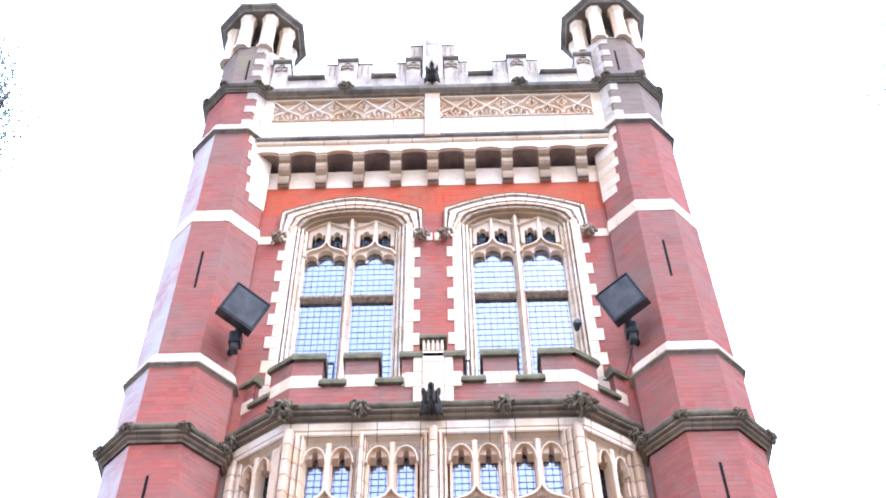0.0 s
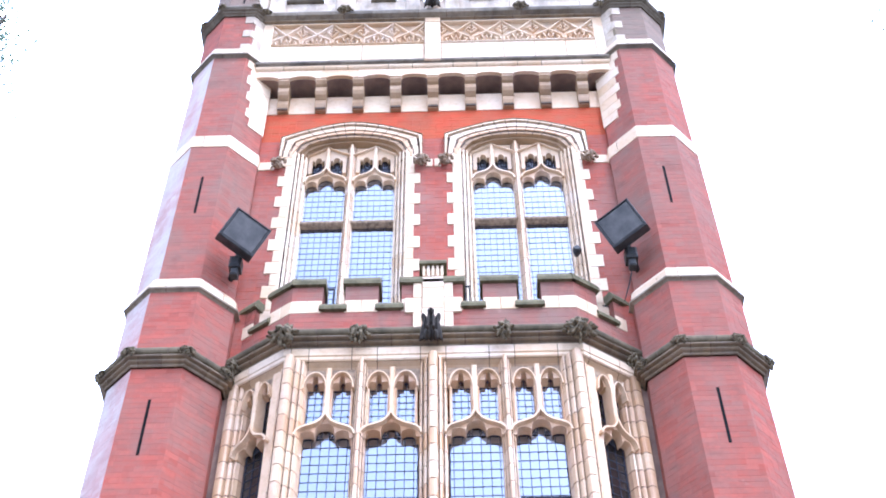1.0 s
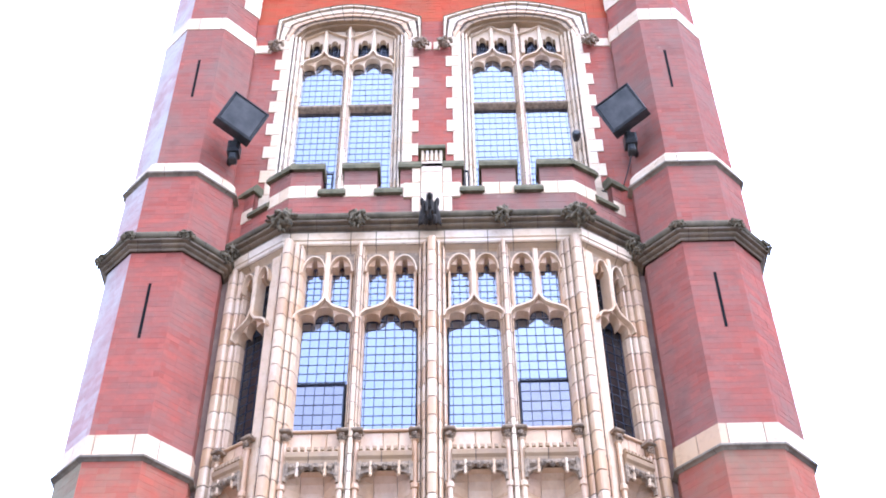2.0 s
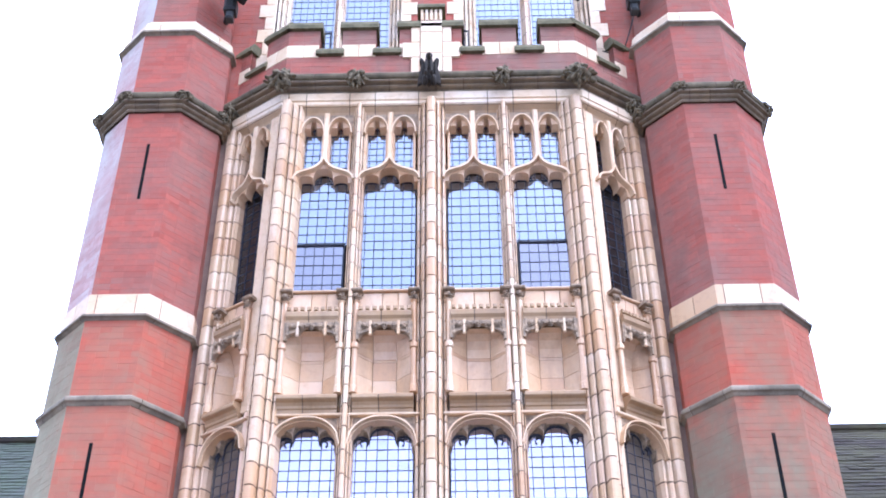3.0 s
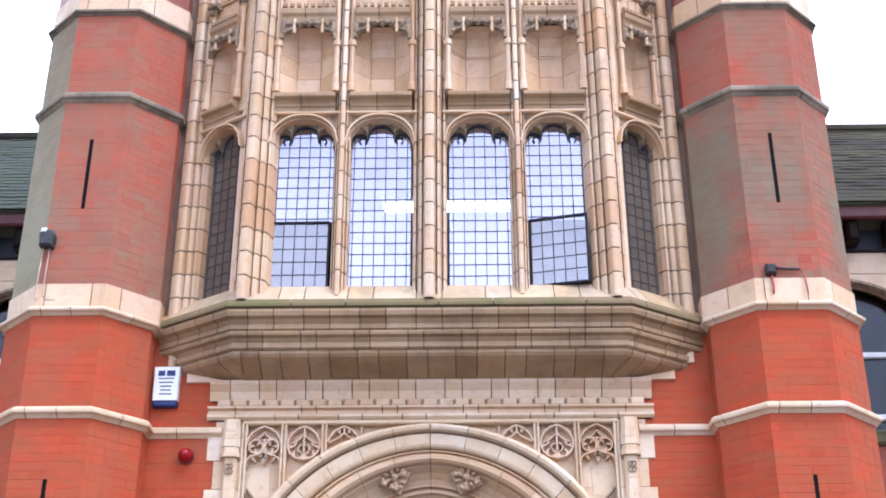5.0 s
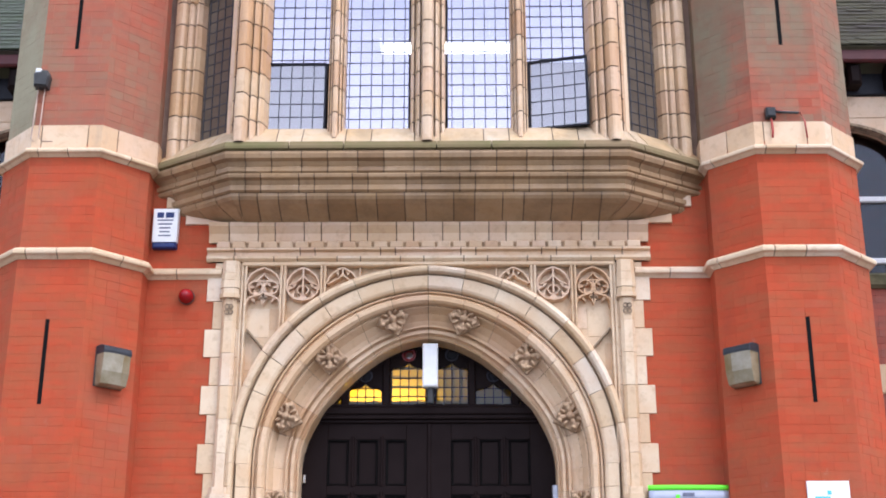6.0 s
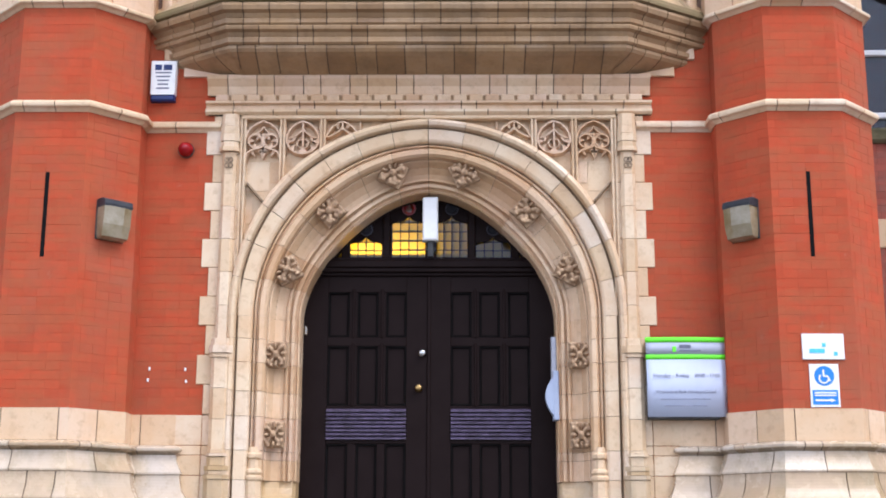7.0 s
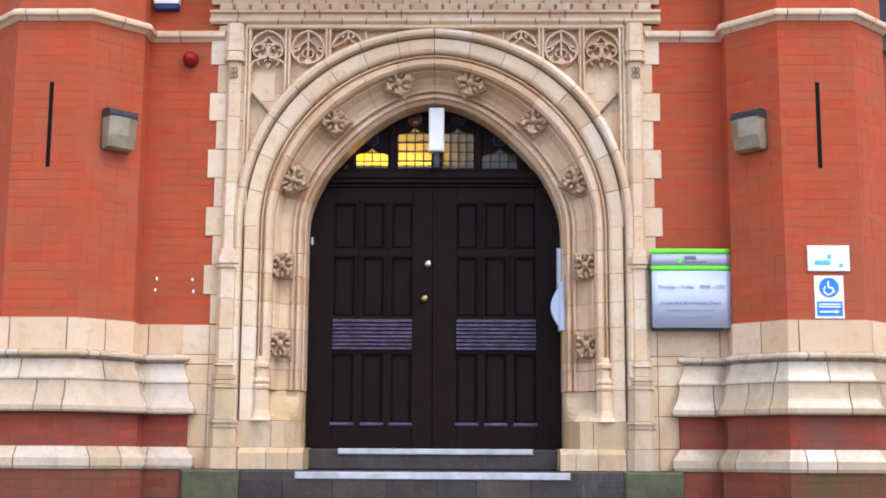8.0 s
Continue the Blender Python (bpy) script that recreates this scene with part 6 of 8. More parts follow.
def upper_window(cx):
    w = thing("upper_window", (cx, 0.1, 11.4), "four-light traceried window with leaded glass in a pale toothed surround", "window", "upper windows")
    XF.append(Matrix.Translation((cx, 0, 0)))
    # jambs
    plan = [(0.92, 0.0), (0.80, -0.012), (0.788, 0.0), (0.784, 0.055), (0.768, 0.055), (0.764, 0.005), (0.742, 0.012), (0.737, 0.075), (0.720, 0.075), (0.715, 0.035), (0.692, 0.055), (0.686, 0.105), (0.672, 0.105), (0.665, 0.085), (0.635, 0.12), (0.63, 0.26), (0.92, 0.26)]
    for s in (-1, 1):
        shaft("jamb_block", w, [(s * x, y) for x, y in plan], 0.0, 0.0, 11.3, 15.2, 0.26, M_PALE)
        z, i = 11.3, 0
        while z < 15.0:
            o = 1.0 if i % 2 else 0.915
            x0, x1 = sorted((s * 0.80, s * o))
            part_box("quoin", M_PALE, w, x0, x1, -0.014, 0.10, z + 0.002, z + 0.233, 0.004)
            z, i = z + 0.235, i + 1
    # arched head with its label mould
    inner = [(-0.775, 15.0)] + arch_line(0, 15.10, 0.775, 0.42) + [(0.775, 15.0)]
    inner2 = [(-0.65, 15.0)] + arch_line(0, 15.10, 0.65, 0.33) + [(0.65, 15.0)]

    def between(f):
        """A line a part of the way from the inner to the outer edge of the head."""
        a = [(-0.775, 15.0)] + arch_line(0, 15.10, 0.775, 0.42, 5) + [(0.775, 15.0)]
        b = [(-1.03, 15.0), (-1.03, 15.49), (-0.75, 15.63), (-0.45, 15.75), (-0.2, 15.82), (0, 15.85), (0.2, 15.82), (0.45, 15.75), (0.75, 15.63), (1.03, 15.49), (1.03, 15.0)]
        out = []
        for k in range(121):
            d = (math.cos(math.pi * (1 - k / 120)), math.sin(math.pi * k / 120))
            r0, r1 = reach((0, 15.0), d, a), reach((0, 15.0), d, b)
            r = r0 + (r1 - r0) * f
            out.append((r * d[0], 15.0 + max(0.0, r * d[1])))
        return out
    for f0, f1, y0, mat in ((0.0, 0.17, 0.0, M_GRIMYSHADE), (0.22, 0.42, -0.022, M_CREAM), (0.48, 0.76, -0.03, M_PALE), (0.83, 0.96, -0.055, M_PALE), (0.965, 1.0, -0.065, M_GRIMYSHADE)):
        q = Pile()
        plate(q, (0, 15.0), between(f0), between(f1), y0, 0.10, 0.012)
        q.make("arched_head", mat, w)
        la, lb = between(f0 + 0.03), between(f1)
        for k in range(14, 112, 8):      # the joints between its blocks
            q = Pile()
            bar(q, [la[k], lb[k]], 0.009, y0 - 0.0016, 0.02)
            q.make("joint", M_JOINT, w)
    q = Pile()
    plate(q, (0, 15.0), between(0.18), between(0.96), -0.003, 0.09)
    q.make("joint", M_JOINT, w)
    q = Pile()
    plate(q, (0, 15.0), inner2, inner, 0.06, 0.26, 0.06)
    q.make("arched_reveal", M_GRIMYSHADE, w)
    for s in (-1, 1):
        place_carving(w, "label_stop", 30 + (s > 0), 0.30, (s * 1.02, -0.06, 14.80), 0, M_CARVED, 1.0, 0.95, "carved foliage label stop")
        x0, x1 = sorted((s * 1.08, s * (1.17 if s * cx < 0 else 1.36)))
        part_box("band_block", M_PALE, w, x0, x1, -0.014, 0.05, 14.75, 14.93, 0.004)
    # mullion and transom
    shaft("mullion_block", w, section(0.13, 0.07, 0.10), 0.0, 0.14, 11.3, 15.46, 0.30, M_CREAM)
    for s in (-1, 1):
        x0, x1 = sorted((s * 0.055, s * 0.64))
        q = Pile()
        q.loft([[(x, 0.24, 13.61), (x, 0.17, 13.63), (x, 0.12, 13.66), (x, 0.11, 13.68), (x, 0.12, 13.71), (x, 0.19, 13.75), (x, 0.24, 13.75)] for x in (x0, x1)])
        q.make("transom_block", M_CARVED, w, "weathered transom")
        xc, hw, zs = s * 0.345, 0.275, 14.50
        ogee = [(xc - hw - 0.02, zs)] + ogee_line(xc, zs + 0.05, hw + 0.02, 0.36) + [(xc + hw + 0.02, zs)]
        q = Pile()
        vplate(q, foil(xc, zs + 0.0, hw, 0.10, 0.23, 0.42), ogee, 0.12, 0.195, 0.02)
        q.make("foiled_head", M_CREAM, w)
        q = Pile()
        bar(q, ogee[1:-1], 0.045, 0.06, 0.19, 0.012)
        q.make("ogee_mould", M_PALE, w)
        q = Pile()
        q.cbox(xc - 0.025, xc + 0.025, 0.10, 0.21, 14.86, 15.44, 0.012)
        q.make("mullion", M_PALE, w)
        # the branches that rise from the middle mullion
        q = Pile()
        bar(q, [(s * 0.0, 15.22), (s * 0.16, 15.30), (s * 0.345, 15.42)], 0.028, 0.09, 0.20, 0.010)
        bar(q, [(s * 0.64, 15.22), (s * 0.52, 15.30), (s * 0.345, 15.42)], 0.028, 0.09, 0.20, 0.010)
        q.make("tracery_bar", M_PALE, w)
        for xm in (xc - 0.13, xc + 0.13):
            h2 = 0.145
            q = Pile()
            vplate(q, foil(xm, 15.02, 0.092, 0.09, 0.15, 0.56), [(xm - h2, 15.42), (xm + h2, 15.42)], 0.13, 0.195, 0.03, 14.80)
            q.make("foiled_head", M_SHADETAN, w)
        leaded(w, xc - hw - 0.02, xc + hw + 0.02, 11.35, 13.62, 0.205, 0.088, 0.115, came=0.0026)
        leaded(w, xc - hw - 0.02, xc + hw + 0.02, 13.73, 14.78, 0.205, 0.088, 0.115, came=0.0022)
        leaded(w, xc - hw - 0.02, xc + hw + 0.02, 14.78, 15.30, 0.206, 0.075, 0.09, glass=M_GLASS2)
    XF.pop()
    return w


WINDOWS = [upper_window(-1.185), upper_window(1.185)]

# ---------------------------------------------------------------- corbel table, frieze and top parapet
table = thing("corbel_table", (0, -0.1, 16.15), "row of stepped terracotta corbels carrying a moulded band", "corbel table")
PY = -0.27
CX = [-2.26 + 0.565 * i for i in range(9)]
# the corbels' side shading is part of their brown colour
for x in CX:
    for k, (z0, z1, o) in enumerate(((16.17, 16.375, 0.11), (16.387, 16.59, 0.20), (16.602, 16.76, 0.268))):
        q = Pile()
        prof = [(0.02, z0), (-o * 0.55, z0), (-o * 0.85, z0 + (z1 - z0) * 0.25), (-o, z0 + (z1 - z0) * 0.55), (-o, z1), (0.02, z1)]
        q.loft([[(xx, y, z) for y, z in prof] for xx in (x - 0.083, x + 0.083)])
        q.make("corbel", M_GRIMYSHADE, table)
for x in CX:
    part_box("joint", M_JOINT, table, x - 0.076, x + 0.076, -0.09, 0.02, 16.18, 16.80, 0.002)
ends = [-2.26 - 0.565] + CX + [2.26 + 0.565]
for a, b in zip(ends, ends[1:]):
    x0, x1 = max(-2.62, a + 0.083), min(2.62, b - 0.083)
    if x1 - x0 > 0.15:
        part_box("panel", M_PALE, table, x0, x1, -0.012, 0.03, 16.16, 16.60, 0.004)
    xc, hw = (a + b) / 2, 0.20
    arch = arch_line(xc, 16.72, hw, 0.075)
    q = Pile()
    vplate(q, arch, [(xc - 0.2825, 16.953), (xc + 0.2825, 16.953)], PY - 0.01, PY + 0.05, 0.0, 16.74)
    q.make("arch_block", M_CREAM, table)
    # the vault's dark brown paints in the shade under the arch
    q = Pile()
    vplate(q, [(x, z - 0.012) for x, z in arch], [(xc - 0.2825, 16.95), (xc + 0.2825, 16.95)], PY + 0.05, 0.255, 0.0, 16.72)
    q.make("vault_block", M_VOID, table, "vault between the corbels with shade in its brown colour")
q = Pile()
q.box(-2.6, 2.6, PY + 0.06, PY + 0.15, 16.93, 17.30)
q.make("core", M_JOINT, table)
BACK = [(-2.72, PY), (2.72, PY)]
course("band_block", [(-0.2, 16.955), (0.02, 16.955), (0.045, 16.98), (0.045, 17.035), (-0.2, 17.035)], BACK, 0.5, M_PALE, table, core=M_JOINT)
course("string_course", [(-0.2, 17.035), (0.05, 17.035), (0.085, 17.06), (0.09, 17.10), (0.06, 17.13), (-0.2, 17.14)], BACK, 0.6, M_DARKSTONE, table, core=M_JOINT)

frieze = thing("parapet", (0, PY, 17.3), "pale terracotta battlemented parapet with a blind tracery frieze", "parapet")
for s in (-1, 1):
    for i in range(5):
        x0, x1 = sorted((s * (0.13 + 0.49 * i), s * (0.13 + 0.49 * (i + 1))))
        part_box("panel", M_PALE, frieze, x0 + 0.003, x1 - 0.003, PY + 0.02, PY + 0.12, 17.142, 17.74, 0.005)
        part_box("panel", M_SHADETAN, frieze, x0 + 0.001, x1 - 0.001, PY + 0.06, PY + 0.12, 17.74, 18.385, 0.004)
        xc = (x0 + x1) / 2
        q = Pile()
        h, zb, zt, zm = 0.245, 17.76, 18.37, 18.06
        Y0, Y1 = PY, PY + 0.075
        for e in (-1, 1):
            # the great lattice from the joints' tops down through the middle
            bar(q, [(xc + e * h, zt), (xc, zm), (xc - e * h * 0.86, zb + 0.14)], 0.046, Y0, Y1, 0.013)
            # half a small diamond under each joint's top
            bar(q, [(xc + e * h, zt - 0.10), (xc + e * h * 0.66, zt - 0.22), (xc + e * h, zt - 0.34)], 0.030, Y0 + 0.012, Y1, 0.009)
            bar(q, [(xc + e * h * 0.80, zt - 0.17), (xc + e * h * 0.93, zt - 0.22)], 0.034, Y0 + 0.015, Y1, 0.010)
            # flame-shaped feet with cusps
            bar(q, [(xc + e * h * 0.16, zm - 0.07), (xc + e * h * 0.34, zb + 0.20), (xc + e * h * 0.22, zb + 0.10)], 0.032, Y0 + 0.012, Y1, 0.009)
            bar(q, [(xc + e * h * 0.52, zm - 0.17), (xc + e * h * 0.70, zb + 0.09), (xc + e * h * 0.58, zb + 0.03)], 0.032, Y0 + 0.012, Y1, 0.009)
            bar(q, [(xc + e * h * 0.86, zb + 0.14), (xc + e * h * 0.94, zb + 0.05)], 0.036, Y0 + 0.012, Y1, 0.010)
        bar(q, [(xc, zm - 0.10), (xc, zb + 0.12)], 0.030, Y0 + 0.01, Y1, 0.010)
        q.make("tracery", M_PALE, frieze)
    x0, x1 = sorted((s * 2.56, s * 2.72))
    part_box("end_panel", M_PALE, frieze, x0, x1, PY + 0.0, PY + 0.2, 17.142, 18.39, 0.004)
    x0, x1 = sorted((s * 0.13, s * 2.6))
    part_box("frame_mould", M_PALE, frieze, x0, x1, PY - 0.004, PY + 0.1, 17.735, 17.758, 0.008)
    part_box("frame_mould", M_PALE, frieze, x0, x1, PY - 0.012, PY + 0.1, 18.352, 18.384, 0.008)
q = Pile()
q.box(-2.72, 2.72, PY + 0.115, PY + 0.35, 17.25, 19.0)
q.make("core", M_CARVED, frieze)
course("cornice_block", [(-0.2, 18.385), (0.0, 18.385), (0.01, 18.405), (0.05, 18.415), (0.055, 18.435), (-0.2, 18.435)], BACK, 0.5, M_CORNICELOW, frieze, core=M_JOINT)
course("cornice_block", [(-0.2, 18.44), (0.06, 18.44), (0.125, 18.47), (0.14, 18.53), (0.12, 18.59), (0.06, 18.63), (0.0, 18.66), (-0.2, 18.66)], BACK, 0.6, M_DARKSTONE, frieze, core=M_JOINT)
for x in (-1.42, 1.42):
    place_carving(frieze, "carved_boss", 12, 0.26, (x, PY - 0.14, 18.55), 0, M_MOSSCARVE, 1.2, 0.8, "mossy carved foliage boss")
    place_carving(frieze, "carved_boss", 11, 0.22, (x * 1.9, PY - 0.12, 18.55), 0, M_MOSSCARVE, 1.1, 0.8)


def merlon(x0, x1, z1, dark_cap=True, d=0.0):
    part_box("merlon", M_SOOTPALE, frieze, x0, x1, PY + d, PY + 0.3, 18.66, z1, 0.01)
    if dark_cap:
        course("merlon_cap", [(-0.33, z1), (0.02, z1), (0.05, z1 + 0.03), (0.05, z1 + 0.07), (0.0, z1 + 0.10), (-0.33, z1 + 0.10)], [(x0 - 0.02, PY + d), (x1 + 0.02, PY + d)], 0.6, M_DARKSTONE, frieze)
    else:
        part_box("merlon_cap", M_DARKSTONE, frieze, x0 - 0.01, x1 + 0.01, PY + d - 0.015, PY + 0.31, z1, z1 + 0.035, 0.01)
    if d > 0:
        for u in (0.30, 0.72):
            x = x0 + (x1 - x0) * u
            part_box("groove", M_CARVED, frieze, x - 0.012, x + 0.012, PY + d - 0.004, PY + d + 0.01, 19.30, z1 - 0.05, 0.001)
    if x1 - x0 < 0.5 and d == 0:
        xc = (x0 + x1) / 2
        q = Pile()
        for e in (-1, 1):
            bar(q, arc(xc + e * 0.06, z1 - 0.20, 0.05, 0, 360, 12), 0.018, PY - 0.02, PY + 0.02, 0.004)
        bar(q, arc(xc, z1 - 0.11, 0.05, 0, 360, 12), 0.018, PY - 0.02, PY + 0.02, 0.004)
        bar(q, [(xc - 0.11, z1 - 0.30), (xc, z1 - 0.24), (xc + 0.11, z1 - 0.30)], 0.018, PY - 0.02, PY + 0.02, 0.004)
        q.make("tracery", M_CARVED, frieze)


part_box("parapet_wall", M_SOOTPALE, frieze, -2.70, 2.70, PY + 0.02, PY + 0.3, 18.66, 19.10, 0.01)
for s in (-1, 1):
    def mir(a, b):
        return sorted((s * a, s * b))
    merlon(*mir(2.42, 2.70), 19.66)
    merlon(*mir(1.27, 1.60), 19.66)
    merlon(*mir(1.60, 1.80), 19.66, False, 0.06)
    merlon(*mir(1.02, 1.27), 19.66, False, 0.06)
    merlon(*mir(0.20, 0.44), 19.64)
    merlon(*mir(0.44, 0.60), 19.66, False, 0.06)
    merlon(*mir(0.16, 0.38), 20.40, False, 0.12)
    for a, b in ((1.80, 2.42), (0.60, 1.02)):
        x0, x1 = mir(a, b)
        course("notch_sill", [(-0.33, 19.10), (0.02, 19.10), (0.05, 19.12), (0.05, 19.17), (0.0, 19.20), (-0.33, 19.22)], [(x0, PY), (x1, PY)], 0.7, M_DARKSTONE, frieze)
# the pilaster in the middle of the front
for z0, z1 in ((17.05, 17.15), (17.15, 17.62), (17.62, 17.95), (17.95, 18.28), (18.28, 18.44), (18.70, 19.35), (19.35, 19.75), (19.75, 20.15), (20.15, 20.55)):
    part_box("pilaster_block", M_SOOTPALE if z0 > 18.8 else M_PALE, frieze, -0.125, 0.125, PY - 0.05 - (0.06 if z0 < 17.10 else 0), PY + 0.25, z0 + 0.002, z1 - 0.002, 0.012)


q = Pile()
q.loft([[(r * math.cos(t), PY + 0.10 + r * math.sin(t), z) for t in [math.pi / 3 * j for j in range(6)]] for z, r in ((20.54, 0.05), (20.60, 0.035), (20.63, 0.012), (20.95, 0.010))])
q.make("finial", M_DARKSTONE, frieze, "thin dark finial rod")


# ---------------------------------------------------------------- carved beasts at the middle of the cornices
def grotesque(name, loc, h, label, thin=1.0):
    bm = bmesh.new()

    def lump(x, y, z, a, b, c, rx=0.0):
        bmesh.ops.create_icosphere(bm, subdivisions=2, radius=1.0, matrix=Matrix.Translation((x * h, y * h, z * h)) @ Matrix.Rotation(rx, 4, "X") @ Matrix.Diagonal((a * h, b * h, c * h, 1)))
    def slab(x, y, z, a, b, c, ry, rx=0.0):
        bmesh.ops.create_icosphere(bm, subdivisions=3, radius=1.0, matrix=Matrix.Translation((x * h, y * h, z * h)) @ Matrix.Rotation(ry, 4, "Y") @ Matrix.Rotation(rx, 4, "X") @ Matrix.Diagonal((a * h, b * h, c * h, 1)))
    lump(0, 0.05, 0.05, 0.13, 0.20, 0.38, 0.25)
    lump(0, -0.12, 0.33, 0.10, 0.13, 0.11)
    lump(0, -0.24, 0.28, 0.06, 0.08, 0.055)
    for s in (-1, 1):
        lump(s * 0.085, -0.09, 0.43, 0.030, 0.035, 0.075)
        slab(s * 0.20, 0.04, 0.30, 0.075, 0.12, 0.16, s * 0.35, 0.15)      # shoulder of the wing
        for k in range(3):      # its feathers
            slab(s * (0.19 + 0.045 * k), 0.02 + 0.05 * k, 0.02 - 0.03 * k, 0.030, 0.10, 0.36 - 0.03 * k, -s * 0.10 * k, 0.12)
        lump(s * 0.075, -0.20, 0.02, 0.045, 0.06, 0.30, -0.12)
        lump(s * 0.085, -0.27, -0.30, 0.06, 0.09, 0.055)
        slab(s * 0.12, -0.02, -0.28, 0.08, 0.14, 0.13, 0)
    me = fused(bm, h * 0.03)
    me.name = name
    me.materials.append(M_SOOT)
    me.shade_smooth()
    ob = new(name, me)
    ob.location, ob.scale = loc, (thin, 1, 1)
    return tagged(ob, label, "statue")


M_SOOT = plain("soot_black_terracotta", (0.030, 0.026, 0.022), 0.85, 0, (0.055, 0.045, 0.035), 16.0, 0.5, 0.15)
grotesque("carved_beast", (-0.02, -0.63, 10.745), 0.52, "soot-black winged beast carved on the oriel cornice", 0.76)
grotesque("carved_beast", (0.0, PY - 0.2, 18.80), 0.54, "soot-black winged beast carved on the top cornice", 0.72)
for x0, x1 in ((-1.32, -1.22), (0.38, 0.45), (0.98, 1.05)):
    r = thing("guard_hoop", (x0, -0.2, 11.37), "black iron guard hoop behind the battlement", "railing", "guard hoops")
    q = Pile()
    q.box(x0, x0 + 0.018, -0.235, -0.217, 11.36, 11.90)
    q.box(x1 - 0.018, x1, -0.235, -0.217, 11.36, 11.90)
    q.box(x0, x1, -0.235, -0.217, 11.885, 11.905)
    q.make("hoop", M_IRON, r)


# ---------------------------------------------------------------- lamps, signs and small fixtures
M_HOUSING = plain("weathered_black_housing", (0.022, 0.023, 0.025), 0.55, 0.2, (0.06, 0.06, 0.055), 7.0, 0.2)
M_LENSGLASS = plain("dusty_floodlight_glass", (0.040, 0.038, 0.036), 0.4, 0, (0.095, 0.088, 0.080), 5.0, 0.1)
M_DIFFUSER = plain("yellowed_lamp_diffuser", (0.28, 0.24, 0.16), 0.12, 0, (0.17, 0.13, 0.06), 6.0, 0.1, 0.7)
M_HOOD = plain("slate_blue_metal", (0.022, 0.024, 0.030), 0.4, 0.0, (0.04, 0.042, 0.048), 8.0, 0.05, 0.25)
M_WHITE = plain("white_plastic", (0.80, 0.80, 0.78), 0.4, 0, (0.70, 0.70, 0.68), 6.0, 0.05)
M_NAVY = plain("navy_plastic", (0.012, 0.028, 0.14), 0.4, 0, None, 8.0, 0.05)
M_SILVER = plain("silver_sign_face", (0.50, 0.54, 0.66), 0.4, 0.0, (0.45, 0.50, 0.62), 3.0, 0.03)
M_STEEL = plain("brushed_steel", (0.36, 0.37, 0.42), 0.4, 0.3, (0.25, 0.26, 0.30), 9.0, 0.05)
M_LIME = plain("lime_green_strip", (0.16, 0.80, 0.02), 0.5, 0, (0.13, 0.70, 0.02), 4.0, 0.02)
M_BLUE = plain("sign_blue", (0.02, 0.21, 0.62), 0.5, 0, (0.02, 0.18, 0.55), 5.0, 0.02)
M_CYAN = plain("sign_cyan", (0.10, 0.55, 0.78), 0.5, 0, None, 30.0, 0.02)
M_GREYINK = plain("grey_ink", (0.16, 0.17, 0.24), 0.6, 0, None, 30.0, 0.02)
M_FAINTINK = plain("faint_grey_ink", (0.30, 0.32, 0.42), 0.6, 0, None, 30.0, 0.02)
M_REDGLASS = plain("red_plastic", (0.30, 0.004, 0.008), 0.15, 0, (0.22, 0.003, 0.006), 5.0, 0.02)
M_REDPIPE = plain("red_cable", (0.42, 0.07, 0.05), 0.6, 0, None, 9.0, 0.05)
M_PALEPIPE = plain("pale_cable", (0.50, 0.36, 0.28), 0.6, 0, None, 9.0, 0.05)


def tube(name, pts, r, mat, parent):
    q = Pile()
    rings = []
    for i, p in enumerate(pts):
        d = (Vector(pts[min(i + 1, len(pts) - 1)]) - Vector(pts[max(0, i - 1)])).normalized()
        a = d.orthogonal().normalized()
        b = d.cross(a)
        rings.append([tuple(Vector(p) + r * (a * math.cos(t) + b * math.sin(t))) for t in [math.pi / 3 * j for j in range(6)]])
    q.loft(rings)
    return q.make(name, mat, parent, "", True)


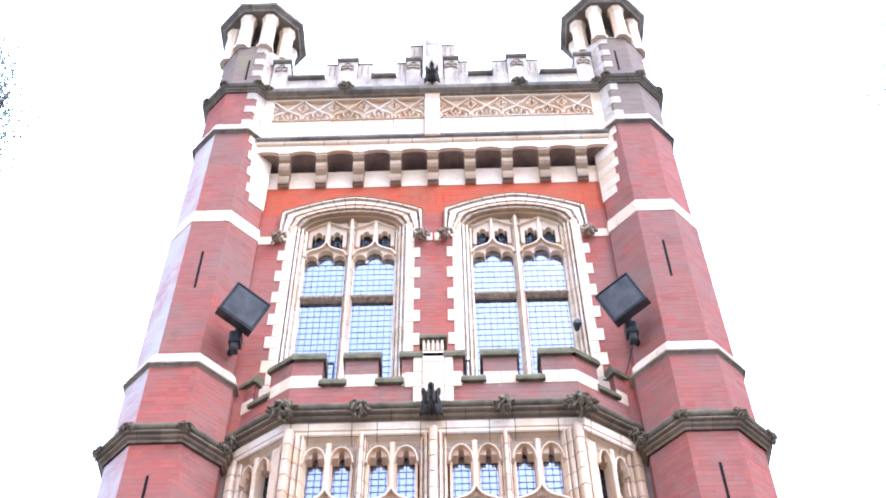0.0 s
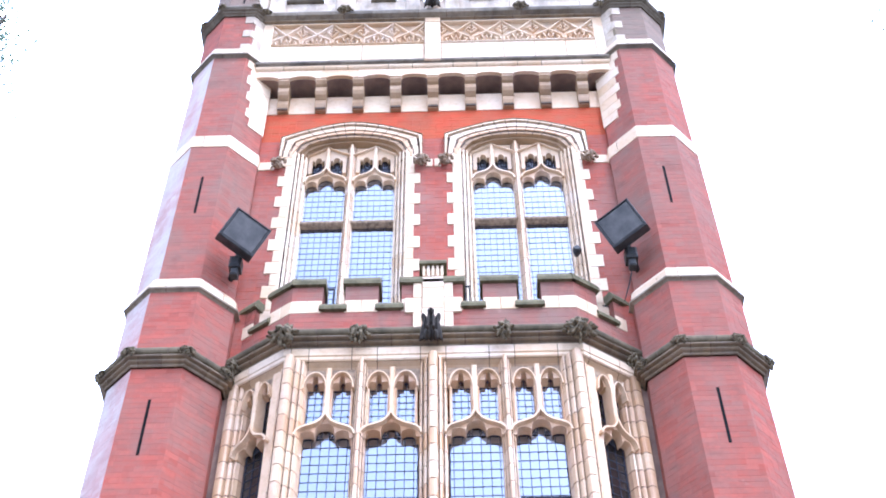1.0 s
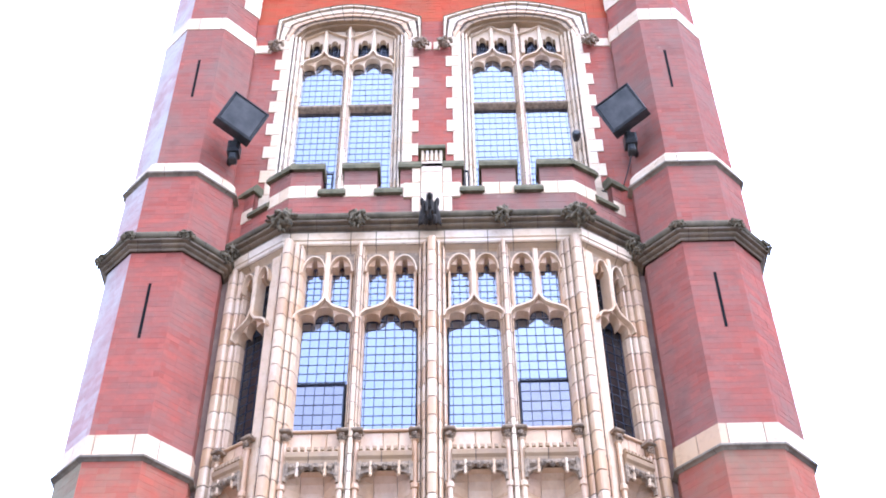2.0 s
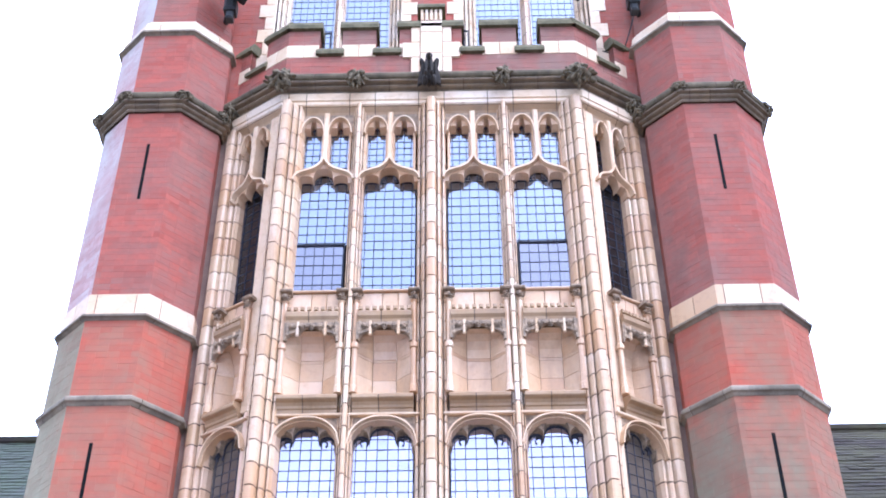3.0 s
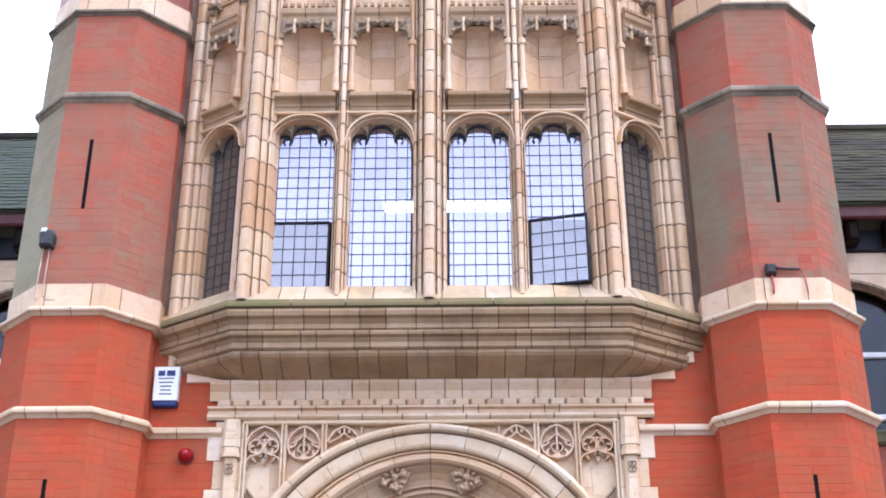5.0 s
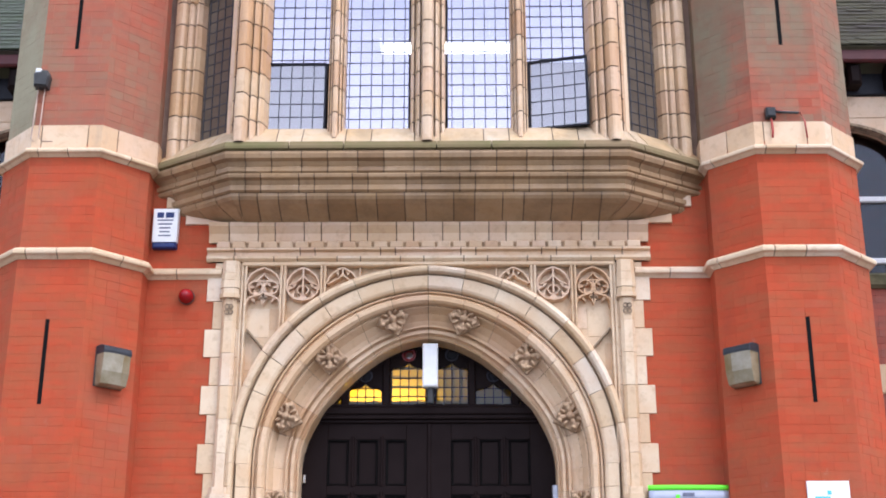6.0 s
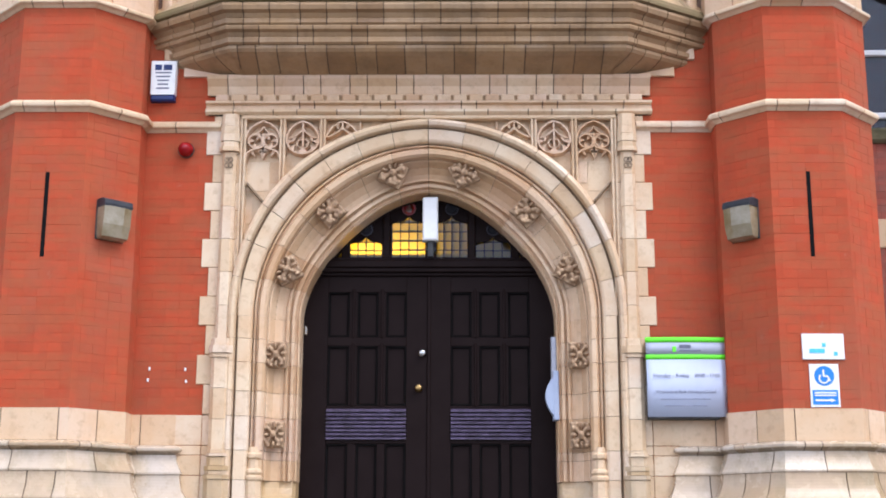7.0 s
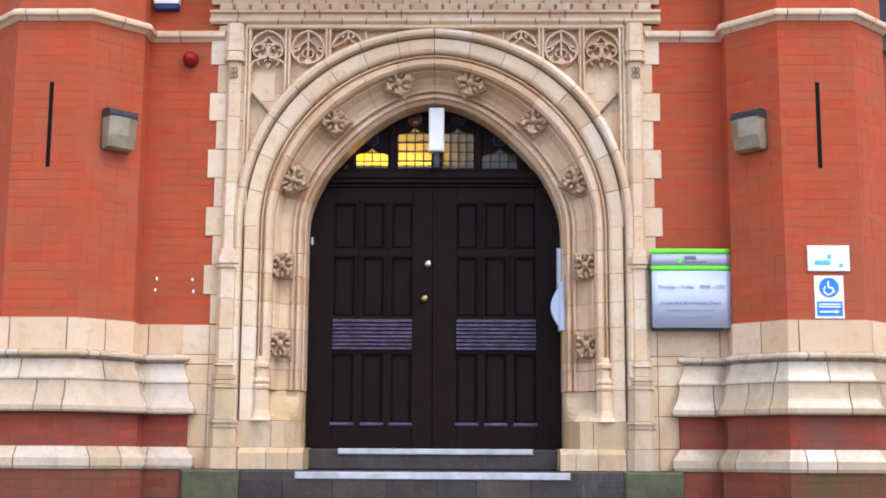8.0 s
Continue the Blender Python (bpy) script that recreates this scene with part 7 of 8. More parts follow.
def floodlight(s):
    t = thing("floodlight", (s * 2.45, -0.30, 12.05), "large square black floodlight on a bracket against the turret", "floodlight", "floodlights")
    centre = Vector((s * 2.375, -0.62, 12.53))
    aim = (Vector((0.27, -10.8, -0.3)) - centre).normalized()
    aim = (aim + Vector((-s * 0.22, -0.15, 0.40))).normalized()
    base = aim.to_track_quat("-Y", "Z").to_matrix().to_4x4()
    XF.append(Matrix.Translation(centre) @ base @ Matrix.Rotation(radians(-s * 19), 4, "Y"))
    q = Pile()
    a, b = 0.25, 0.225
    q.loft([[(x * k, y, z * k) for x, z in ((-a, -b), (a, -b), (a, b), (-a, b))] for y, k in ((-0.08, 1.0), (-0.075, 1.03), (0.10, 1.03), (0.13, 0.95), (0.24, 0.66))])
    body = q.make("housing", M_HOUSING, t)
    q = Pile()
    q.cbox(-a * 0.9, a * 0.9, -0.088, -0.07, -b * 0.9, b * 0.9, 0.008)
    q.make("front_glass", M_LENSGLASS, body)
    q = Pile()
    bar(q, [(-a * 0.98, -b * 0.98), (-a * 0.98, b * 0.98), (a * 0.98, b * 0.98), (a * 0.98, -b * 0.98), (-a * 0.98, -b * 0.98)], 0.02, -0.095, -0.06, 0.004)
    q.make("rim", M_HOUSING, body)
    for k in range(5):
        q = Pile()
        q.box(-a * 0.8, a * 0.8, 0.03, 0.16, -b * 0.7 + 0.072 * k, -b * 0.7 + 0.072 * k + 0.008)
        q.make("cooling_fin", M_HOUSING, body)
    XF.pop()
    tube("bracket_arm", [tuple(centre + Vector((0, 0.06, -0.10))), (s * 2.44, -0.44, 12.36), (s * 2.50, -0.34, 12.24), (s * 2.57, -0.13, 12.20)], 0.034, M_HOUSING, t)
    q = Pile()
    q.cbox(s * 2.475 - 0.075, s * 2.475 + 0.075, -0.44, -0.26, 12.17, 12.36, 0.03)
    q.make("gear_box", M_HOUSING, t)
    q = Pile()
    q.cbox(s * 2.475 - 0.045, s * 2.475 + 0.045, -0.40, -0.28, 12.05, 12.172, 0.02)
    q.make("gland", M_HOUSING, t)
    if s > 0:
        tube("cable", [(2.47, -0.30, 12.06), (2.42, -0.16, 11.92), (2.36, -0.03, 11.78), (2.22, -0.02, 11.66), (2.08, -0.02, 11.72)], 0.008, M_HOUSING, t)
    return t


floodlight(-1)
floodlight(1)


def bulkhead(s):
    t = thing("wall_light", (s * 2.60, -0.35, 2.25), "square wall light with dark hood and yellowed diffuser", "wall light", "wall lights")
    XF.append(Matrix.Translation((s * 2.625, -0.382, 2.375)) @ Matrix.Rotation(radians(-s * 45), 4, "Z") @ Matrix.Diagonal((0.86, 1.0, 1.0, 1.0)))
    q = Pile()
    q.cbox(-0.152, 0.152, -0.014, 0.01, -0.165, 0.165, 0.006)
    q.make("back_plate", M_HOUSING, t)
    q = Pile()
    q.loft([[(-0.15, -0.012, z), (-0.15, y, z), (0.15, y, z), (0.15, -0.012, z)] for z, y in ((0.098, -0.137), (0.12, -0.14), (0.155, -0.13), (0.17, -0.09))])
    q.make("hood", M_HOOD, t, "slate-blue metal hood")
    q = Pile()
    q.loft([[(-0.145 * k, -0.013, z), (-0.145 * k, y, z), (-0.06 * k, y - 0.012, z), (0.06 * k, y - 0.012, z), (0.145 * k, y, z), (0.145 * k, -0.013, z)] for z, y, k in ((-0.165, -0.05, 0.9), (-0.15, -0.095, 0.97), (-0.05, -0.12, 1.0), (0.099, -0.131, 1.0))])
    q.make("diffuser", M_DIFFUSER, t, "yellowed prismatic diffuser")
    XF.pop()
    return t


bulkhead(-1)
bulkhead(1)

alarm = thing("alarm_box", (-2.32, -0.06, 3.55), "white burglar alarm box with a navy foot", "alarm box")
q = Pile()
q.loft([[(x * k - 2.32, y, z) for x, z, y in ((-0.11, 3.60, 0), (0.11, 3.60, 0), (0.115, 3.91, 0), (-0.115, 3.91, 0))] for y, k in ((0.0, 1.0), (-0.055, 1.0), (-0.07, 0.94))])
q.v = [(v[0], (0.0, -0.055, -0.07)[i // 4], v[2]) for i, v in enumerate(q.v)]
q.make("case", M_WHITE, alarm)
part_box("foot", M_NAVY, alarm, -2.425, -2.215, -0.068, 0.0, 3.545, 3.602, 0.012, "navy blue foot")
part_box("logo_mark", M_NAVY, alarm, -2.395, -2.335, -0.0735, -0.069, 3.825, 3.875, 0.001)
part_box("logo_mark", M_NAVY, alarm, -2.32, -2.245, -0.0735, -0.069, 3.825, 3.875, 0.001)
for i in range(5):
    w = (0.07, 0.062, 0.05, 0.045, 0.055)[i]
    part_box("print_bar", M_GREYINK, alarm, -2.32 - w, -2.32 + w, -0.0730, -0.069, 3.795 - 0.036 * i, 3.808 - 0.036 * i, 0.001)

bell = thing("alarm_sounder", (-2.10, -0.05, 3.10), "round red alarm beacon on the brick wall", "alarm beacon")
q = Pile()
q.loft([[(-2.10 + r * math.cos(t), -d, 3.11 + r * math.sin(t)) for t in [math.pi / 10 * j for j in range(20)]] for d, r in ((0.0, 0.062), (0.03, 0.066), (0.05, 0.064), (0.085, 0.052), (0.11, 0.032), (0.12, 0.01))])
q.make("dome", M_REDGLASS, bell, "", True)
q = Pile()
q.loft([[(-2.10 + r * math.cos(t), -d, 3.11 + r * math.sin(t)) for t in [math.pi / 10 * j for j in range(20)]] for d, r in ((-0.005, 0.07), (0.02, 0.07))])
q.make("base", M_HOUSING, bell)


def lettering(text, x, y, z, size, mat, parent, align="LEFT", squeeze=1.0):
    cu = bpy.data.curves.new("lettering", "FONT")
    cu.body, cu.size, cu.align_x, cu.extrude = text, size, align, 0.0006
    ob = bpy.data.objects.new("tmp", cu)
    scene.collection.objects.link(ob)
    me = bpy.data.meshes.new_from_object(ob.evaluated_get(bpy.context.evaluated_depsgraph_get()))
    bpy.data.objects.remove(ob)
    me.materials.append(mat)
    out = fix(new("lettering", me), parent)
    out.matrix_basis = Matrix.Translation((x, y, z)) @ Matrix.Rotation(radians(90), 4, "X") @ Matrix.Diagonal((squeeze, 1, 1, 1))
    return out


M_HEADER = plain("grey_silver_sign_face", (0.40, 0.42, 0.50), 0.35, 0.0, (0.34, 0.36, 0.43), 3.0, 0.03)
board = thing("notice_board", (2.115, -0.08, 0.80), "curved silver notice board with lime green strips and opening hours", "notice board")


def curved(name, x0, x1, z0, z1, y, mat, thick=0.012, bulge=0.015):
    q = Pile()
    n = 12
    rings = []
    for i in range(n + 1):
        t = i / n
        x = x0 + (x1 - x0) * t
        yy = y - bulge * (1 - (2 * t - 1) ** 2)
        rings.append([(x, yy, z0), (x, yy, z1), (x, yy + thick, z1), (x, yy + thick, z0)])
    q.loft(rings)
    return q.make(name, mat, board, "", True)


curved("face", 1.805, 2.455, 0.795, 1.265, -0.155, M_SILVER)
curved("header", 1.805, 2.455, 1.305, 1.405, -0.155, M_HEADER)
curved("green_strip", 1.80, 2.46, 1.266, 1.304, -0.157, M_LIME)
curved("green_strip", 1.80, 2.46, 1.406, 1.448, -0.157, M_LIME)
part_box("backing", M_HOUSING, board, 1.82, 2.39, -0.153, 0.0, 0.780, 1.430, 0.004)
lettering("Monday - Friday", 1.855, -0.1725, 1.115, 0.045, M_GREYINK, board)
lettering("09:00 - 17:00", 2.195, -0.1725, 1.115, 0.045, M_GREYINK, board, squeeze=0.85)
lettering("Weekends & Bank Holidays Closed", 2.115, -0.1735, 0.985, 0.036, M_GREYINK, board, "CENTER", 0.95)
for z, w in ((0.935, 0.20), (0.880, 0.17)):
    part_box("print_bar", M_FAINTINK, board, 2.115 - w, 2.115 + w, -0.1732, -0.166, z, z + 0.008, 0.001)
part_box("logo_mark", M_LIME, board, 2.02, 2.05, -0.1735, -0.166, 1.325, 1.370, 0.001)
part_box("logo_mark", M_GREYINK, board, 2.075, 2.17, -0.1735, -0.166, 1.355, 1.385, 0.001)
part_box("print_bar", M_GREYINK, board, 2.075, 2.25, -0.1735, -0.166, 1.332, 1.342, 0.001)

FY = TY - 0.735
plaque = thing("wall_plaque", (3.14, FY, 1.2), "small white plaque with a blue emblem on the brick turret", "sign")
part_box("plate", M_WHITE, plaque, 2.975, 3.305, FY - 0.018, FY, 1.205, 1.41, 0.004)
part_box("emblem", M_CYAN, plaque, 3.03, 3.15, FY - 0.0215, FY - 0.017, 1.255, 1.29, 0.001)
part_box("emblem", M_CYAN, plaque, 3.13, 3.16, FY - 0.0215, FY - 0.017, 1.305, 1.335, 0.001)
part_box("emblem", M_CYAN, plaque, 3.22, 3.25, FY - 0.0215, FY - 0.017, 1.235, 1.265, 0.001)
access = thing("access_sign", (3.14, FY, 0.83), "white and blue disabled access sign with an arrow", "sign")
part_box("plate", M_WHITE, access, 3.02, 3.25, FY - 0.012, FY, 0.83, 1.17, 0.003)
q = Pile()
q.loft([[(3.135 + 0.078 * math.cos(t), y, 1.075 + 0.078 * math.sin(t)) for t in [math.pi / 14 * j for j in range(28)]] for y in (FY - 0.011, FY - 0.0145)])
q.make("blue_disc", M_BLUE, access)
part_box("blue_field", M_BLUE, access, 3.035, 3.235, FY - 0.0145, FY - 0.011, 0.85, 0.965, 0.001)
q = Pile()
bar(q, arc(3.13, 1.055, 0.036, 130, 350, 12), 0.012, FY - 0.0175, FY - 0.014)
bar(q, [(3.128, 1.125), (3.130, 1.075), (3.160, 1.072), (3.178, 1.035)], 0.013, FY - 0.0175, FY - 0.014)
q.make("wheel_symbol", M_WHITE, access)
for z in (0.942, 0.922):
    part_box("print_bar", M_WHITE, access, 3.05, 3.22, FY - 0.0175, FY - 0.014, z - 0.006, z + 0.006, 0.001)
q = Pile()
q.add([(3.055, FY - 0.017, 0.876), (3.175, FY - 0.017, 0.876), (3.175, FY - 0.017, 0.867), (3.215, FY - 0.017, 0.883), (3.175, FY - 0.017, 0.899), (3.175, FY - 0.017, 0.890), (3.055, FY - 0.017, 0.890)], [(0, 1, 2, 3, 4, 5, 6)])
q.make("arrow", M_WHITE, access)

# entry unit on the door's jamb and the lamp over the door
M_UNIT = plain("blue_grey_plastic", (0.40, 0.46, 0.58), 0.35, 0.0, (0.33, 0.38, 0.50), 4.0, 0.03)
entry = thing("door_opener", (1.10, 0.30, 0.85), "pale blue-grey door opener unit with a rounded cover", "door opener")
part_box("plate", M_STEEL, entry, 1.055, 1.10, 0.27, 0.34, 1.16, 1.52, 0.006, "grey metal plate")
q = Pile()
prof = [(1.105, z) for z in (0.86, 1.24)]
side = [(1.105 - 0.105 * math.sin(math.pi * k / 12) ** 0.8 - 0.0, 1.21 - 0.40 * k / 12) for k in range(13)]
q.loft([[(x, y, z) for x, z in side] for y in (0.24, 0.33)])
q.make("cover", M_UNIT, entry, "rounded pale cover")
part_box("plate", M_UNIT, entry, 1.065, 1.115, 0.235, 0.34, 0.805, 1.225, 0.008)
lamp = thing("door_lamp", (0.02, 0.30, 2.2), "white box lamp on a stem in front of the fanlight", "lamp")
part_box("lamp_body", M_WHITE, lamp, -0.052, 0.082, 0.27, 0.36, 2.375, 2.765, 0.012)
q = Pile()
q.cbox(-0.012, 0.045, 0.30, 0.36, 2.23, 2.376, 0.01)
q.make("stem", M_HOUSING, lamp)
part_box("bracket", M_HOUSING, lamp, -0.03, 0.06, 0.35, 0.52, 2.30, 2.33, 0.005)

# the tube that burns in the room behind the lower oriel lights
tube_light = thing("strip_light", (0.15, 1.5, 6.30), "long fluorescent tube burning in the room behind the oriel", "strip light")
m, n, l, b = shader("tube_glow")
b.inputs["Emission Color"].default_value = (1.0, 0.98, 0.95, 1)
b.inputs["Emission Strength"].default_value = 3.5
q = Pile()
q.loft([[(x, 1.5 + r * math.cos(t), 6.31 + r * math.sin(t)) for t in [math.pi / 5 * j for j in range(10)]] for x, r in ((-0.54, 0.03), (-0.53, 0.042), (0.83, 0.042), (0.84, 0.03))])
q.make("tube", m, tube_light)
part_box("tray", M_WHITE, tube_light, -0.56, 0.86, 1.44, 1.56, 6.37, 6.42, 0.01)
for x in (-0.3, 0.6):
    part_box("hanger", M_STEEL, tube_light, x - 0.01, x + 0.01, 1.49, 1.51, 6.42, 6.80, 0.002)

# cable boxes on the turrets
box = thing("cable_box", (-3.42, -0.5, 4.9), "black cable box with pale looping cables on the turret", "cable box")
q = Pile()
q.loft([[(x * k - 3.37, y, z * k + 4.92) for x, z in ((-0.06, -0.07), (-0.07, 0.05), (-0.03, 0.09), (0.05, 0.08), (0.07, 0.03), (0.06, -0.08))] for y, k in ((-0.54, 1.0), (-0.62, 1.0), (-0.64, 0.8))])
q.make("case", M_HOUSING, box)
part_box("clip", M_WHITE, box, -3.42, -3.37, -0.645, -0.60, 4.97, 5.01, 0.008)
tube("cable", [(-3.40, -0.57, 4.85), (-3.41, -0.575, 4.55), (-3.41, -0.59, 4.36), (-3.385, -0.60, 4.33)], 0.006, M_PALEPIPE, box)
tube("cable", [(-3.345, -0.57, 4.85), (-3.35, -0.575, 4.50), (-3.345, -0.59, 4.37), (-3.30, -0.60, 4.33), (-3.22, -0.60, 4.33)], 0.006, M_PALEPIPE, box)
box = thing("cable_box", (2.98, -0.56, 4.5), "small black cable box with a red conduit on the turret", "cable box")
part_box("case", M_HOUSING, box, 2.915, 3.00, -0.61, -0.54, 4.525, 4.62, 0.015)
tube("cable", [(2.96, -0.575, 4.53), (2.965, -0.58, 4.40), (2.955, -0.59, 4.34)], 0.010, M_REDPIPE, box)
tube("cable", [(3.00, -0.57, 4.60), (3.21, -0.57, 4.58), (3.245, -0.575, 4.50), (3.25, -0.59, 4.33)], 0.007, M_REDPIPE, box)
tube("conduit", [(2.99, -0.575, 4.585), (3.20, -0.575, 4.575)], 0.012, M_HOUSING, box)
dome = thing("security_camera", (1.86, -0.06, 12.7), "small black security camera on the window jamb", "camera")
q = Pile()
q.loft([[(1.85 + r * math.cos(t), -0.05 - d, 12.72 + r * math.sin(t)) for t in [math.pi / 6 * j for j in range(12)]] for d, r in ((-0.06, 0.03), (0.0, 0.05), (0.05, 0.06), (0.09, 0.04))])
q.make("case", M_HOUSING, dome)
for i, (x, z) in enumerate(((-2.32, 1.205), (-2.02, 1.20), (-2.33, 1.11), (-2.01, 1.10))):
    p = new("wall_plug", None)
    p.location = (x, -0.002, z)
    tagged(p, "small white plastic wall plug in the brickwork", "wall plug", "wall plugs")
    part_box("plug", M_WHITE, p, x - 0.008, x + 0.008, -0.008, 0.01, z - 0.014, z + 0.014, 0.003)

# ---------------------------------------------------------------- side wings
M_SLATE_L = plain("mossy_slate", (0.085, 0.088, 0.066), 0.9, 0, (0.085, 0.110, 0.055), 1.2, 0.5)
M_SLATE_R = plain("grey_slate", (0.055, 0.046, 0.039), 0.95, 0, (0.085, 0.082, 0.045), 1.8, 0.5, 0.1)
M_MAROON = plain("maroon_fascia", (0.10, 0.018, 0.018), 0.5, 0, (0.07, 0.012, 0.012), 3.0, 0.1)
M_FRAMEWHITE = plain("white_window_paint", (0.70, 0.70, 0.70), 0.5, 0, (0.6, 0.6, 0.6), 9.0, 0.1)


def wing(s):
    w = thing("side_wing", (s * 8, 4, GROUND), "lower brick wing with slate roof, maroon gutter board and dark windows", "building", "side wings")
    X0, X1, Y = 2.98, 13.0, 2.0

    def bx(name, mat, a, b, y0, y1, z0, z1, c=0.01, label=""):
        x0, x1 = sorted((s * a, s * b))
        return part_box(name, mat, w, x0, x1, y0, y1, z0, z1, c, label)
    bx("wall", M_OLDBRICKS, X0, X1, Y + 0.3, 9.0, GROUND, 6.2)
    # brick front up to the window sill, piers between the windows
    front = Pile()
    a, b = sorted((s * X0, s * 7.2))
    bricks(front, [(a, Y), (b, Y)], 3.0, 3.80)
    bricks(front, [(a, Y), (b, Y)], GROUND, 2.70)
    front.make("brickwork", M_OLDBRICKS, w)["kind"] = "stuff"
    bx("wall_core", M_OLDMORTAR, X0, X1, Y + 0.012, Y + 0.3, GROUND, 3.80)
    bx("string_course", M_MOSS, X0, X1, Y - 0.06, Y + 0.2, 3.80, 3.96, 0.03)
    bx("stone_band", M_CREAM, X0, X1, Y - 0.02, Y + 0.02, 2.70, 3.00)
    bx("stone_band", M_CREAM, X0, X1, Y - 0.01, Y + 0.3, 5.72, 5.98)
    bx("eaves_board", M_IRON, X0, X1, Y - 0.05, Y + 0.3, 5.98, 6.27)
    for k in range(24):
        x = X0 + 0.2 + 0.42 * k
        bx("bracket", M_DOOR, x, x + 0.14, Y - 0.25, Y, 6.02, 6.26, 0.03)
    bx("gutter_board", M_MAROON, X0, X1, Y - 0.32, Y - 0.26, 6.25, 6.45, 0.02, "maroon painted gutter board")
    for k in range(4):      # windows with arched stone heads
        c = 4.05 + 2.3 * k
        arch = arch_line(s * c, 5.30, 0.95, 0.36)
        rect = [(s * c - 1.15, 5.30), (s * c - 1.15, 5.72), (s * c + 1.15, 5.72), (s * c + 1.15, 5.30)]
        q = Pile()
        plate(q, (s * c, 5.30), arch, rect, Y, Y + 0.2, 0.03)
        win = q.make("window", M_CREAM, w, "stone window with an arched head and white rails")
        q = Pile()
        bar(q, arch, 0.06, Y - 0.05, Y + 0.05, 0.015)
        q.make("hood_mould", M_CARVED, win)
        for e in (-1, 1):
            part_box("jamb", M_CREAM, win, s * c + e * 1.05 - 0.10, s * c + e * 1.05 + 0.10, Y, Y + 0.2, 3.96, 5.30)
        part_box("pane", M_GLASS2, win, s * c - 0.95, s * c + 0.95, Y + 0.15, Y + 0.16, 3.96, 5.66, 0.001)
        for z in (4.14, 4.83):
            part_box("rail", M_FRAMEWHITE, win, s * c - 0.95, s * c + 0.95, Y + 0.10, Y + 0.15, z - 0.03, z + 0.03, 0.008)
    # slates
    q = Pile()
    ey, ez, ry, rz = Y - 0.36, 6.42, 5.0, 9.35
    n, mcol = 24, 34
    for i in range(n):
        t0, t1 = i / n, (i + 1.25) / n
        for j in range(mcol):
            xa = X0 + (X1 - X0) * (j + 0.5 * (i % 2)) / mcol + 0.004
            xb = xa + (X1 - X0) / mcol - 0.008
            lift = random.uniform(0.012, 0.030)
            p0, p1 = (ey + (ry - ey) * t0, ez + (rz - ez) * t0 + lift), (ey + (ry - ey) * t1, ez + (rz - ez) * t1 + 0.004)
            xs = sorted((s * xa, s * xb))
            q.add([(xs[0], *p0), (xs[1], *p0), (xs[1], *p1), (xs[0], *p1), (xs[0], p0[0], p0[1] - 0.012), (xs[1], p0[0], p0[1] - 0.012)], [(0, 1, 2, 3), (0, 4, 5, 1)])
    q.make("slate_covering", M_SLATE_L if s < 0 else M_SLATE_R, w, "mossy green slates" if s < 0 else "grey weathered slates")["kind"] = "stuff"
    q = Pile()
    xs = sorted((s * X0, s * X1))
    q.loft([[(x, ey, ez - 0.02), (x, ry, rz - 0.02), (x, 8.6, 6.2), (x, Y, 6.2)] for x in xs])
    q.make("roof", M_SLATE_R, w)
    bx("ridge", M_SLATE_R, X0, X1, 4.9, 5.1, 9.30, 9.42, 0.03)
    return w


wing(-1)
wing(1)


# ---------------------------------------------------------------- the tree beside the tower
M_BARK = plain("grey_brown_bark", (0.13, 0.10, 0.075), 0.95, 0, (0.06, 0.048, 0.036), 7.0, 0.8)
M_LEAF, n, l, b = shader("small_green_leaf")
l.new(ramp(n, l, each(n, False), [(0.0, (0.075, 0.11, 0.055)), (0.5, (0.10, 0.145, 0.075)), (1.0, (0.14, 0.17, 0.09))]), b.inputs["Base Color"])
b.inputs["Roughness"].default_value = 0.5
thin = n.new("ShaderNodeBsdfTranslucent")      # light comes through the thin leaves
thin.inputs["Color"].default_value = (0.18, 0.25, 0.19, 1)
both = n.new("ShaderNodeMixShader")
both.inputs[0].default_value = 0.5
l.new(b.outputs[0], both.inputs[1])
l.new(thin.outputs[0], both.inputs[2])
l.new(both.outputs[0], n["Material Output"].inputs["Surface"])


